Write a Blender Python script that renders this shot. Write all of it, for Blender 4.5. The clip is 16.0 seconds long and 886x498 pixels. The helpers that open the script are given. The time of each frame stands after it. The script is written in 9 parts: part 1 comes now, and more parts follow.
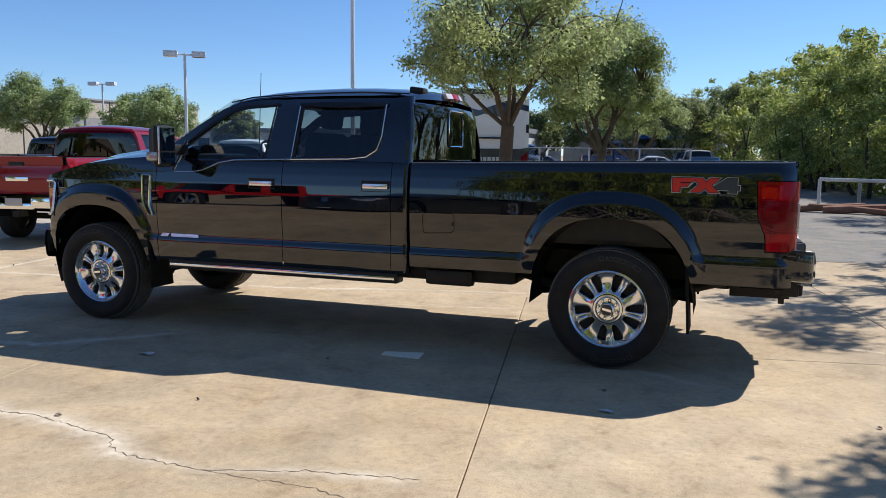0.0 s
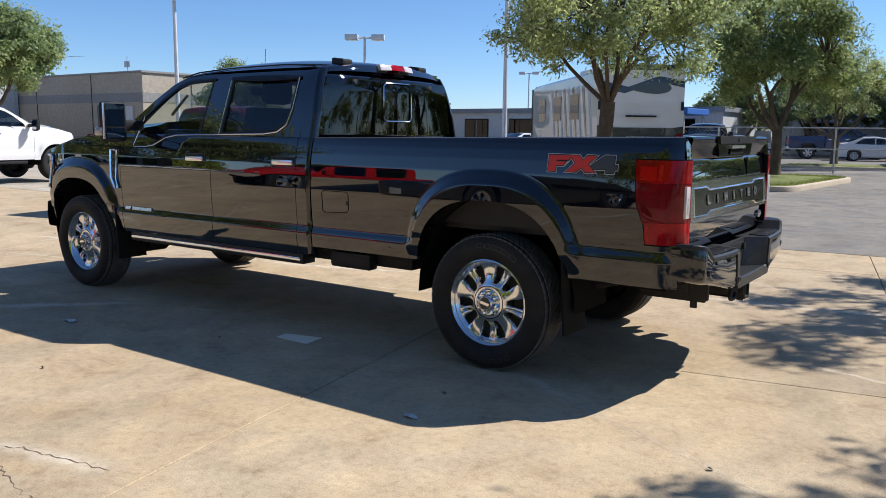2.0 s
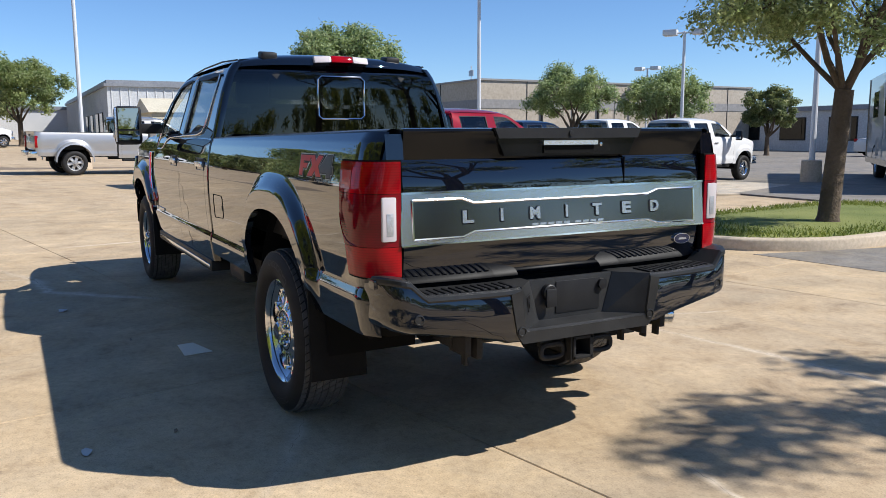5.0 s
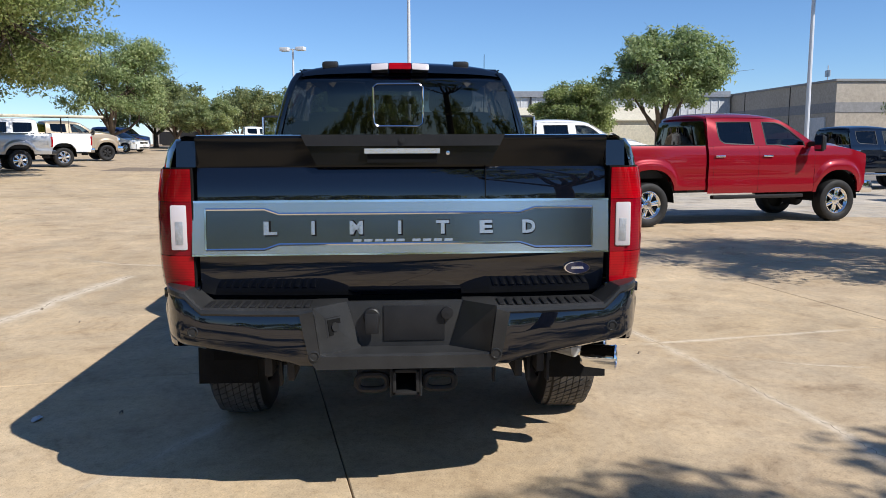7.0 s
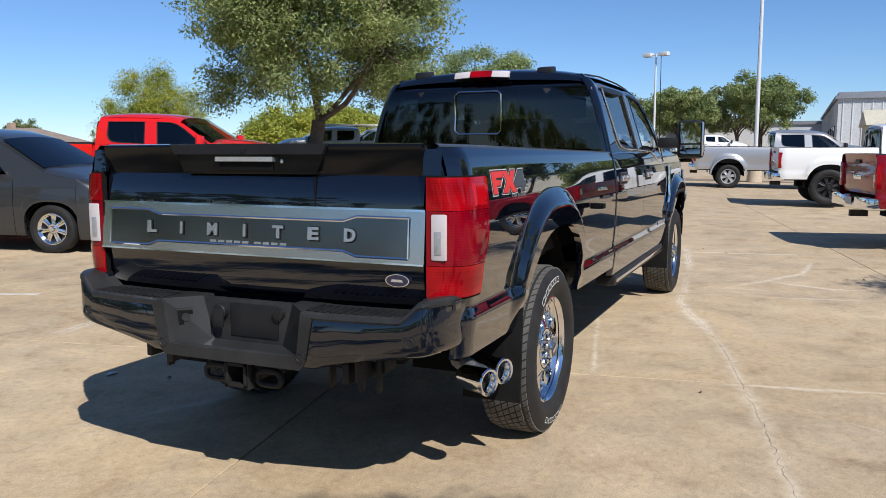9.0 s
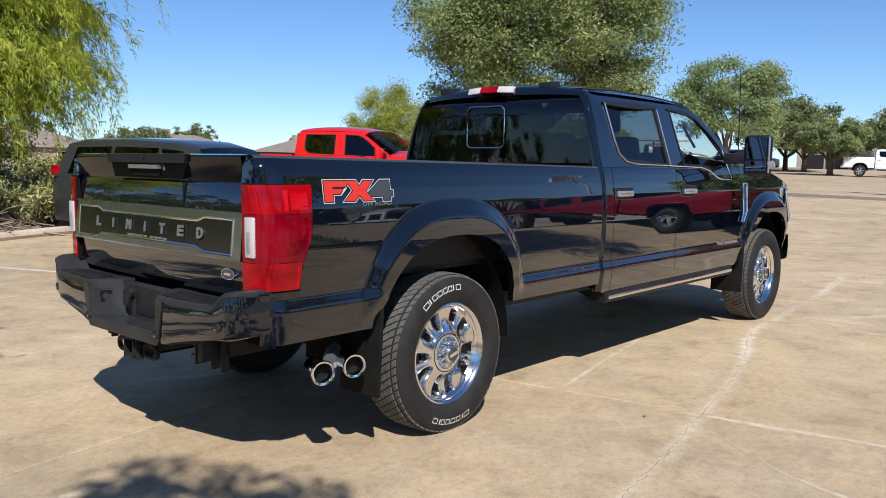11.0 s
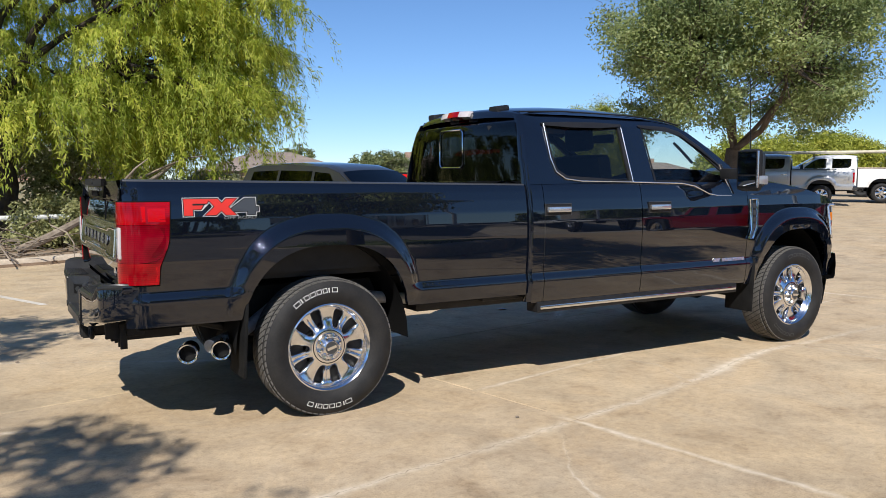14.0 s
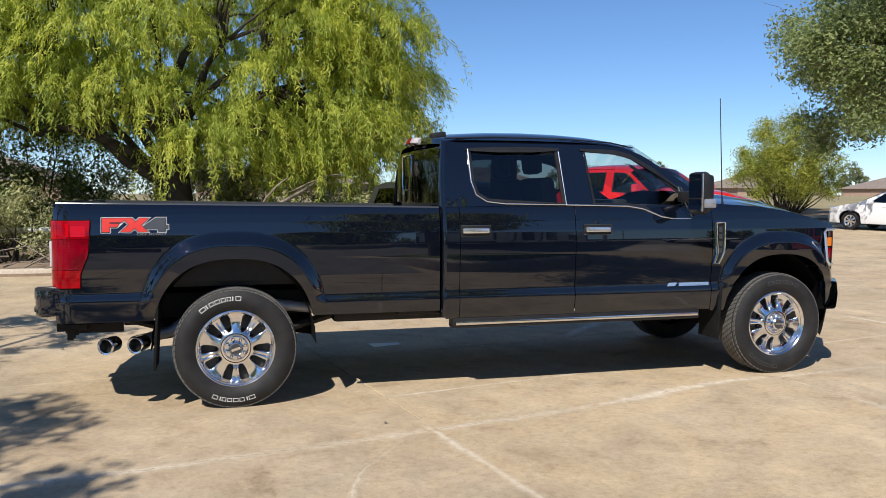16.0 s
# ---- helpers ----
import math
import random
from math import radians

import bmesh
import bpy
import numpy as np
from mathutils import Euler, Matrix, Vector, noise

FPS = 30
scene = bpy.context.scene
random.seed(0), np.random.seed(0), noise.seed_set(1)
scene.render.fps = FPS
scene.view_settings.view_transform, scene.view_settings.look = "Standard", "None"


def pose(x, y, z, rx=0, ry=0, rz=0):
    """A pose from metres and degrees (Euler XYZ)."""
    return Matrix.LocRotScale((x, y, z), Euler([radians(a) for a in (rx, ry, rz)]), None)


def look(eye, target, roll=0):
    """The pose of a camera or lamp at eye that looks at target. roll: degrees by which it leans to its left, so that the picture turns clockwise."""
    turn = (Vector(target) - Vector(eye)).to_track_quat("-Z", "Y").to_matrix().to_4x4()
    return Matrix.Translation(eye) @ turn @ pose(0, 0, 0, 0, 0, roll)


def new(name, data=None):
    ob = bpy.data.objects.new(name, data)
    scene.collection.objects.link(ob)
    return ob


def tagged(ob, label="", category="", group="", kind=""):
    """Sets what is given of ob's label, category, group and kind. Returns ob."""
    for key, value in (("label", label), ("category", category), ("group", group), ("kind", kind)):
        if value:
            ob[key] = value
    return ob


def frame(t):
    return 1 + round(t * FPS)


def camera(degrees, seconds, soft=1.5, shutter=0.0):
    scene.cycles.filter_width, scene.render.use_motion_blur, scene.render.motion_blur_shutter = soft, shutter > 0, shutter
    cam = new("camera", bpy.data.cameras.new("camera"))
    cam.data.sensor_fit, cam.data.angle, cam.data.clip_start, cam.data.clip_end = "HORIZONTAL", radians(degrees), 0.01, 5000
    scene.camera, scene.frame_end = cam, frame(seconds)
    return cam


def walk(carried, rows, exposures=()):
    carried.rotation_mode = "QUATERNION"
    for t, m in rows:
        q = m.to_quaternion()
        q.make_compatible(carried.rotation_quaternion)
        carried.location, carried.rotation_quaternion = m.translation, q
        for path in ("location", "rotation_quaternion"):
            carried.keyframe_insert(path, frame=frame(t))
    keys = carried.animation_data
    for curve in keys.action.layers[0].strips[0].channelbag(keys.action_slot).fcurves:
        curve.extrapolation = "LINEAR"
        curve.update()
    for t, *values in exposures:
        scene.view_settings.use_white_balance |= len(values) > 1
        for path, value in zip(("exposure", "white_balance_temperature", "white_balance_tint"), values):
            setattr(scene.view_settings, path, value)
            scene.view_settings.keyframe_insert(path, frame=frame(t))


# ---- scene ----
cam = camera(57.9, 16.0, soft=0.8)
PATH = [
    (0, (0.783, -6.547, 1.502), (0.111, -4.678, 1.264), 0.6),
    (0.5, (1.347, -6.272, 1.493), (0.537, -4.459, 1.249), 0.7),
    (1, (1.813, -5.924, 1.487), (0.884, -4.171, 1.234), 0.8),
    (1.5, (2.265, -5.558, 1.491), (1.228, -3.869, 1.22), 0.7),
    (2, (2.593, -5.119, 1.48), (1.454, -3.501, 1.19), 0.6),
    (2.5, (2.94, -4.637, 1.479), (1.698, -3.101, 1.171), 0.3),
    (3, (3.201, -4.139, 1.46), (1.852, -2.697, 1.142), 0.0),
    (3.5, (3.468, -3.663, 1.452), (2.013, -2.328, 1.134), -0.3),
    (4, (3.7, -3.176, 1.453), (2.143, -1.96, 1.144), -0.6),
    (4.2, (3.754, -2.97, 1.445), (2.157, -1.805, 1.141), -0.6),
    (6.3, (4.328, -0.797, 1.446), (2.399, -0.34, 1.179), -0.0),
    (6.5, (4.313, -0.575, 1.426), (2.364, -0.213, 1.16), -0.1),
    (7, (4.317, -0.022, 1.437), (2.338, 0.088, 1.174), -0.2),
    (7.5, (4.31, 0.528, 1.443), (2.333, 0.378, 1.185), -0.3),
    (8, (4.206, 1.064, 1.454), (2.261, 0.673, 1.202), -0.3),
    (8.5, (4.101, 1.626, 1.456), (2.213, 1.013, 1.21), -0.2),
    (8.7, (4.03, 1.812, 1.439), (2.169, 1.121, 1.194), -0.2),
    (10.8, (3.228, 3.612, 1.454), (1.724, 2.314, 1.231), 0.8),
    (11, (3.159, 3.745, 1.444), (1.683, 2.413, 1.229), 0.7),
    (11.5, (2.999, 3.957, 1.377), (1.58, 2.562, 1.178), 0.5),
    (12, (2.907, 4.235, 1.364), (1.542, 2.786, 1.172), 0.3),
    (12.5, (2.82, 4.518, 1.384), (1.511, 3.018, 1.195), 0.2),
    (13, (2.585, 4.789, 1.387), (1.353, 3.224, 1.204), 0.1),
    (13.5, (2.259, 5.146, 1.417), (1.129, 3.506, 1.239), 0.0),
    (14, (1.877, 5.536, 1.459), (0.868, 3.817, 1.287), -0.1),
    (14.5, (1.424, 5.844, 1.489), (0.544, 4.056, 1.323), -0.2),
    (15, (0.976, 6.186, 1.505), (0.221, 4.341, 1.347), -0.2),
    (15.5, (0.514, 6.456, 1.506), (-0.121, 4.565, 1.358), -0.1),
    (16, (0.033, 6.767, 1.523), (-0.482, 4.84, 1.386), 0.1),
]
walk(cam, [(t, look(eye, target, roll)) for t, eye, target, roll in PATH], exposures=[(0.0, 0.34, 5750, 10), (4.0, 0.40, 5750, 10), (7.0, 0.30, 5750, 10), (8.6, 0.14, 5700, 10), (11.0, 0.25, 5750, 10), (16.0, 0.24, 5850, 10)])

# ---- sky, sun ----
SUN = Vector((0.615, 0.785, 1.0)).normalized()
world = bpy.data.worlds.new("world")
scene.world = world
world.use_nodes = True
wn = world.node_tree.nodes
sky = wn.new("ShaderNodeTexSky")
sky.sky_type = 'NISHITA'
sky.sun_disc = False
sky.sun_elevation = math.asin(SUN.z)
sky.sun_rotation = math.atan2(SUN.x, SUN.y)
sky.altitude = 150
sky.air_density = 0.85
sky.dust_density = 0.0
sky.ozone_density = 6.0
world.node_tree.links.new(sky.outputs[0], wn["Background"].inputs[0])
wn["Background"].inputs[1].default_value = 0.096
sun = new("sun", bpy.data.lights.new("sun", 'SUN'))
sun.data.energy = 5.0
sun.data.angle = radians(0.5)
sun.data.color = (1.0, 0.90, 0.76)
sun.matrix_world = look(SUN * 60, (0, 0, 0))


# ---- materials ----
def material(name, colour, rough=0.5, metal=0.0, coat=0.0, coat_rough=0.03, spec=0.5):
    m = bpy.data.materials.new(name)
    m.use_nodes = True
    b = m.node_tree.nodes["Principled BSDF"]
    b.inputs["Base Color"].default_value = (*colour, 1)
    b.inputs["Roughness"].default_value = rough
    b.inputs["Metallic"].default_value = metal
    b.inputs["Coat Weight"].default_value = coat
    b.inputs["Coat Roughness"].default_value = coat_rough
    b.inputs["Specular IOR Level"].default_value = spec
    return m


def nodes_of(m):
    return m.node_tree.nodes, m.node_tree.links, m.node_tree.nodes["Principled BSDF"]


def noise_node(m, scale, detail=4.0, rough=0.55, stretch=None):
    n, l, b = nodes_of(m)
    co = n.new("ShaderNodeTexCoord")
    t = n.new("ShaderNodeTexNoise")
    t.inputs["Scale"].default_value = scale
    t.inputs["Detail"].default_value = detail
    t.inputs["Roughness"].default_value = rough
    if stretch:
        mp = n.new("ShaderNodeMapping")
        mp.inputs["Scale"].default_value = stretch
        l.new(co.outputs["Object"], mp.inputs[0])
        l.new(mp.outputs[0], t.inputs["Vector"])
    else:
        l.new(co.outputs["Object"], t.inputs["Vector"])
    return t


def ramp(m, src, stops):
    n, l, b = nodes_of(m)
    r = n.new("ShaderNodeValToRGB")
    e = r.color_ramp.elements
    while len(e) < len(stops):
        e.new(0.5)
    for k, (p, c) in zip(e, stops):
        k.position = p
        k.color = (*c, 1)
    l.new(src, r.inputs[0])
    return r


def mix(m, kind, fac, a, b2):
    n, l, b = nodes_of(m)
    x = n.new("ShaderNodeMix")
    x.data_type = 'RGBA'
    x.blend_type = kind
    for sock, v in ((x.inputs[0], fac), (x.inputs[6], a), (x.inputs[7], b2)):
        if hasattr(v, "links"):
            l.new(v, sock)
        elif isinstance(v, tuple):
            sock.default_value = (*v, 1)
        else:
            sock.default_value = v
    return x.outputs[2]


def bump(m, src, strength, distance=0.01):
    n, l, b = nodes_of(m)
    k = n.new("ShaderNodeBump")
    k.inputs["Strength"].default_value = strength
    k.inputs["Distance"].default_value = distance
    l.new(src, k.inputs["Height"])
    l.new(k.outputs[0], b.inputs["Normal"])


def grained(name, c1, c2, scale, rough=0.7, scale2=None, bumps=0.3, metal=0.0, spec=0.4, dist=0.01):
    """A surface whose colour wanders between two tones at two scales, with fine relief."""
    m = material(name, c1, rough, metal, spec=spec)
    n, l, b = nodes_of(m)
    big = noise_node(m, scale, 5)
    fine = noise_node(m, scale2 or scale * 14, 4, 0.65)
    c = ramp(m, big.outputs[0], [(0.32, c1), (0.68, c2)]).outputs[0]
    g = ramp(m, fine.outputs[0], [(0.3, (0.82, 0.82, 0.82)), (0.7, (1.12, 1.12, 1.12))]).outputs[0]
    l.new(mix(m, 'MULTIPLY', 1.0, c, g), b.inputs["Base Color"])
    if bumps:
        bump(m, fine.outputs[0], bumps, dist)
    return m


def concrete_like(name, tones, joint_random=True, speckle=1.0, worn=0.9, bleach=False):
    m = material(name, tones[0], 0.85, spec=0.3)
    n, l, b = nodes_of(m)
    co = n.new("ShaderNodeNewGeometry")
    def noise_at(scale, detail, rough, warp=0.0):
        t = n.new("ShaderNodeTexNoise")
        t.inputs["Scale"].default_value = scale
        t.inputs["Detail"].default_value = detail
        t.inputs["Roughness"].default_value = rough
        t.inputs["Distortion"].default_value = warp
        l.new(co.outputs["Position"], t.inputs["Vector"])
        return t
    big, mid, blot = noise_at(0.3, 6, 0.62, 0.6), noise_at(2.2, 8, 0.72, 0.4), noise_at(0.85, 9, 0.74, 1.2)
    fine, grit, flake = noise_at(22, 6, 0.75), noise_at(120, 3, 0.6), noise_at(58, 3, 0.6)
    c = ramp(m, big.outputs[0], [(0.30, tones[0]), (0.5, tones[1]), (0.70, tones[2])]).outputs[0]
    s = ramp(m, mid.outputs[0], [(0.30, (0.62, 0.58, 0.54)), (0.43, (0.90, 0.885, 0.87)), (0.56, (1.0, 1.0, 1.0)), (0.70, (1.18, 1.18, 1.16))]).outputs[0]
    c = mix(m, 'MULTIPLY', 1.0, c, s)
    # grey worn patches with ragged edges
    k = ramp(m, blot.outputs[0], [(0.42, (1.09, 1.06, 1.0)), (0.52, (0.95, 0.955, 0.97)), (0.64, (0.74, 0.77, 0.82))]).outputs[0]
    c = mix(m, 'MULTIPLY', worn, c, k)
    f = ramp(m, fine.outputs[0], [(0.32, (0.76, 0.75, 0.73)), (0.46, (0.98, 0.98, 0.98)), (0.68, (1.12, 1.12, 1.11))]).outputs[0]
    c = mix(m, 'MULTIPLY', 0.95 * speckle, c, f)
    g = ramp(m, grit.outputs[0], [(0.33, (0.55, 0.53, 0.50)), (0.44, (0.97, 0.97, 0.97)), (0.60, (1.04, 1.04, 1.03)), (0.72, (1.35, 1.33, 1.28))]).outputs[0]
    c = mix(m, 'MULTIPLY', 0.62 * speckle, c, g)
    # exposed pale stones, in fields
    fl = ramp(m, flake.outputs[0], [(0.60, (1.0, 1.0, 1.0)), (0.68, (1.38, 1.36, 1.30))]).outputs[0]
    fm = ramp(m, blot.outputs[0], [(0.40, (0.95, 0.95, 0.95)), (0.58, (0.15, 0.15, 0.15))]).outputs[0]
    fq = n.new("ShaderNodeMath")
    fq.operation = 'MULTIPLY'
    fq.inputs[1].default_value = worn
    l.new(fm, fq.inputs[0])
    c = mix(m, 'MULTIPLY', fq.outputs[0], c, fl)
    if joint_random:
        oi = n.new("ShaderNodeObjectInfo")
        r = ramp(m, oi.outputs["Random"], [(0.0, (0.96, 0.955, 0.955)), (0.5, (1.0, 0.99, 0.98)), (1.0, (1.04, 1.03, 1.0))]).outputs[0]
        c = mix(m, 'MULTIPLY', 1.0, c, r)
    # old drips: small dark round spots
    v = n.new("ShaderNodeTexVoronoi")
    v.inputs["Scale"].default_value = 1.5
    l.new(co.outputs["Position"], v.inputs["Vector"])
    d = ramp(m, v.outputs["Distance"], [(0.0, (0.62, 0.58, 0.55)), (0.035, (0.8, 0.78, 0.76)), (0.06, (1.0, 1.0, 1.0))]).outputs[0]
    c = mix(m, 'MULTIPLY', 0.5, c, d)
    if bleach:
        # lime washed out along a crack, strongest beside it
        at = n.new("ShaderNodeAttribute")
        at.attribute_name = "lime"
        w1, w2 = n.new("ShaderNodeMath"), n.new("ShaderNodeMath")
        w1.operation, w2.operation = 'MULTIPLY_ADD', 'MULTIPLY'
        w1.use_clamp, w2.use_clamp = True, True
        w1.inputs[1].default_value, w1.inputs[2].default_value = 2.4, -0.62
        l.new(noise_at(11, 7, 0.75, 0.3).outputs[0], w1.inputs[0])
        l.new(w1.outputs[0], w2.inputs[0])
        l.new(at.outputs["Fac"], w2.inputs[1])
        c = mix(m, 'MIX', w2.outputs[0], c, (0.76, 0.67, 0.53))
    l.new(c, b.inputs["Base Color"])
    bump(m, grit.outputs[0], 0.3, 0.004)
    return m


def glass(name, tint, gloss_rough=0.0, strength=1.0):
    """A thin pane: it lets tinted light straight through and mirrors by Fresnel."""
    m = bpy.data.materials.new(name)
    m.use_nodes = True
    n, l = m.node_tree.nodes, m.node_tree.links
    n.remove(n["Principled BSDF"])
    tr, gl, fr, mx = n.new("ShaderNodeBsdfTransparent"), n.new("ShaderNodeBsdfGlossy"), n.new("ShaderNodeLayerWeight"), n.new("ShaderNodeMixShader")
    tr.inputs[0].default_value = (*tint, 1)
    gl.inputs[0].default_value = (strength, strength, strength, 1)
    gl.inputs["Roughness"].default_value = gloss_rough
    fr.inputs[0].default_value = 0.5
    pw, ma = n.new("ShaderNodeMath"), n.new("ShaderNodeMath")
    pw.operation, ma.operation = 'POWER', 'MULTIPLY_ADD'
    pw.inputs[1].default_value = 5.0
    ma.inputs[1].default_value, ma.inputs[2].default_value = 0.92, 0.05
    l.new(fr.outputs["Facing"], pw.inputs[0])
    l.new(pw.outputs[0], ma.inputs[0])
    l.new(ma.outputs[0], mx.inputs[0])
    l.new(tr.outputs[0], mx.inputs[1])
    l.new(gl.outputs[0], mx.inputs[2])
    l.new(mx.outputs[0], n["Material Output"].inputs[0])
    return m


def leafy(name, dark, mid, light, rough=0.55, thru=0.25):
    """Leaves: tone by island, a little light through them."""
    m = material(name, mid, rough, spec=0.35)
    n, l, b = nodes_of(m)
    g = n.new("ShaderNodeNewGeometry")
    c = ramp(m, g.outputs["Random Per Island"], [(0.0, dark), (0.5, mid), (1.0, light)]).outputs[0]
    nz = noise_node(m, 0.6, 3)
    tone = ramp(m, nz.outputs[0], [(0.35, (0.8, 0.85, 0.8)), (0.65, (1.18, 1.12, 0.95))]).outputs[0]
    c = mix(m, 'MULTIPLY', 1.0, c, tone)
    l.new(c, b.inputs["Base Color"])
    t = n.new("ShaderNodeBsdfTranslucent")
    l.new(mix(m, 'MULTIPLY', 1.0, c, (1.30, 1.34, 1.15)), t.inputs[0])
    mx = n.new("ShaderNodeMixShader")
    mx.inputs[0].default_value = thru
    l.new(b.outputs[0], mx.inputs[1])
    l.new(t.outputs[0], mx.inputs[2])
    l.new(mx.outputs[0], n["Material Output"].inputs[0])
    return m


def paint(name, colour, metal=0.0, rough=0.35, climb=4.6, straight=0.048):
    """Car paint: a colour coat under lacquer whose gloss climbs towards grazing angles."""
    m = material(name, colour, rough, metal, spec=0.1 if metal else 0.0)
    n, l, b = nodes_of(m)
    nz = noise_node(m, 60, 3)
    gr = ramp(m, nz.outputs[0], [(0.3, (0.004, 0.004, 0.004)), (0.75, (0.030, 0.030, 0.030))])
    gl, fr, mx = n.new("ShaderNodeBsdfGlossy"), n.new("ShaderNodeLayerWeight"), n.new("ShaderNodeMixShader")
    l.new(gr.outputs[0], gl.inputs["Roughness"])
    fr.inputs[0].default_value = 0.5
    pw, ma = n.new("ShaderNodeMath"), n.new("ShaderNodeMath")
    pw.operation, ma.operation = 'POWER', 'MULTIPLY_ADD'
    pw.inputs[1].default_value = climb
    ma.inputs[1].default_value, ma.inputs[2].default_value = 0.92, straight
    l.new(fr.outputs["Facing"], pw.inputs[0])
    l.new(pw.outputs[0], ma.inputs[0])
    l.new(ma.outputs[0], mx.inputs[0])
    l.new(b.outputs[0], mx.inputs[1])
    l.new(gl.outputs[0], mx.inputs[2])
    l.new(mx.outputs[0], n["Material Output"].inputs[0])
    return m


CONCRETE = concrete_like("tan concrete", [(0.435, 0.338, 0.217), (0.492, 0.386, 0.254), (0.54, 0.43, 0.29)], True, 1.0, 0.55)
CONCRETE_FAR = concrete_like("tan concrete lot", [(0.415, 0.318, 0.206), (0.465, 0.362, 0.240), (0.505, 0.402, 0.272)], False, 0.6, 0.45)
CONCRETE_PALE = concrete_like("pale concrete", [(0.42, 0.37, 0.29), (0.48, 0.425, 0.345), (0.53, 0.475, 0.395)], False)
ASPHALT = concrete_like("worn asphalt", [(0.20, 0.185, 0.16), (0.235, 0.215, 0.19), (0.27, 0.25, 0.22)], False, 1.0)
KERB = grained("kerb concrete", (0.46, 0.38, 0.28), (0.56, 0.47, 0.36), 1.5, 0.85)
SLAB_TONES = [(0.435, 0.338, 0.217), (0.492, 0.386, 0.254), (0.54, 0.43, 0.29)]
LIMED = concrete_like("concrete with lime bloom", SLAB_TONES, False, 1.0, 0.55, True)
JOINT = grained("sandy joint filling", (0.17, 0.13, 0.09), (0.27, 0.21, 0.15), 9, 0.95, bumps=0.0)
CRACK = grained("dark crack", (0.13, 0.095, 0.065), (0.22, 0.17, 0.12), 9, 0.95, bumps=0.0)
LINE = grained("worn white line paint", (0.52, 0.46, 0.37), (0.72, 0.67, 0.58), 6, 0.8)
SOIL = grained("dry soil", (0.20, 0.14, 0.09), (0.30, 0.22, 0.15), 1.2, 0.95, 18, 0.5)
GRASS_BED = grained("grass bed", (0.13, 0.16, 0.035), (0.22, 0.235, 0.065), 1.0, 0.9, 40, 0.6)
FIELD = grained("dry field", (0.26, 0.22, 0.11), (0.36, 0.29, 0.15), 0.15, 0.95, 3, 0.5)
BLADES = leafy("grass blades", (0.10, 0.14, 0.02), (0.19, 0.23, 0.045), (0.30, 0.31, 0.09), 0.6, 0.25)

BLACK_PAINT = paint("black metallic paint", (0.0030, 0.0044, 0.0090), 0.0, 0.35, 2.4, 0.084)
DARK_RED_PAINT = paint("dark red paint", (0.22, 0.002, 0.010), 0.1, 0.35)
RED_PAINT = paint("bright red paint", (0.62, 0.012, 0.012), 0.0, 0.35)
WHITE_PAINT = paint("white paint", (0.78, 0.78, 0.77), 0.0, 0.35)
SILVER_PAINT = paint("silver paint", (0.45, 0.45, 0.45), 0.6, 0.35)
GREY_PAINT = paint("dark grey paint", (0.045, 0.047, 0.05), 0.4, 0.35)
TAN_PAINT = paint("beige paint", (0.38, 0.31, 0.22), 0.2, 0.35)
BLUE_PAINT = paint("dark blue paint", (0.02, 0.04, 0.12), 0.2, 0.35)
CHROME = material("chrome", (0.86, 0.87, 0.88), 0.06, 1.0)
ALUMINIUM = material("brushed aluminium", (0.66, 0.65, 0.64), 0.19, 1.0)
WHEEL_METAL = material("bright wheel chrome", (0.78, 0.785, 0.80), 0.13, 1.0)
SATIN_CHROME = material("satin chrome", (0.82, 0.83, 0.85), 0.24, 0.9)
POLISHED = material("polished aluminium", (0.80, 0.81, 0.83), 0.10, 1.0)
STEEL_DARK = grained("dirty dark steel", (0.010, 0.010, 0.010), (0.022, 0.020, 0.019), 8, 0.65)
RUBBER = grained("tyre rubber", (0.013, 0.013, 0.014), (0.024, 0.023, 0.022), 9, 0.65, 120, 0.15, spec=0.3, dist=0.002)
TREAD_DUST = grained("dusty tread rubber", (0.085, 0.081, 0.075), (0.135, 0.128, 0.118), 14, 0.85, 120, 0.2, dist=0.002)
GREY_RUBBER = material("worn sidewall lettering", (0.05, 0.05, 0.049), 0.7)
WHITE_RUBBER = material("white sidewall lettering", (0.62, 0.62, 0.60), 0.7)
PLASTIC = grained("black plastic", (0.010, 0.010, 0.011), (0.017, 0.017, 0.018), 12, 0.48, 220, 0.15, spec=0.35, dist=0.001)
GREY_PLASTIC = grained("faded dark grey plastic", (0.020, 0.0202, 0.0205), (0.034, 0.0342, 0.0345), 7, 0.34, 180, 0.12, spec=0.35, dist=0.001)
SATIN_GREY = material("satin grey trim", (0.045, 0.046, 0.048), 0.34)
RAIL_CAP = material("satin rail cap", (0.050, 0.051, 0.054), 0.26)
FLAP_RUBBER = grained("black flap rubber", (0.005, 0.005, 0.005), (0.010, 0.010, 0.010), 9, 0.8, spec=0.2)
# near-black for liners and seams, and for shade put in as colour
DEEP_BLACK = material("matt black of liners and shade", (0.006, 0.006, 0.006), 0.9, spec=0.15)
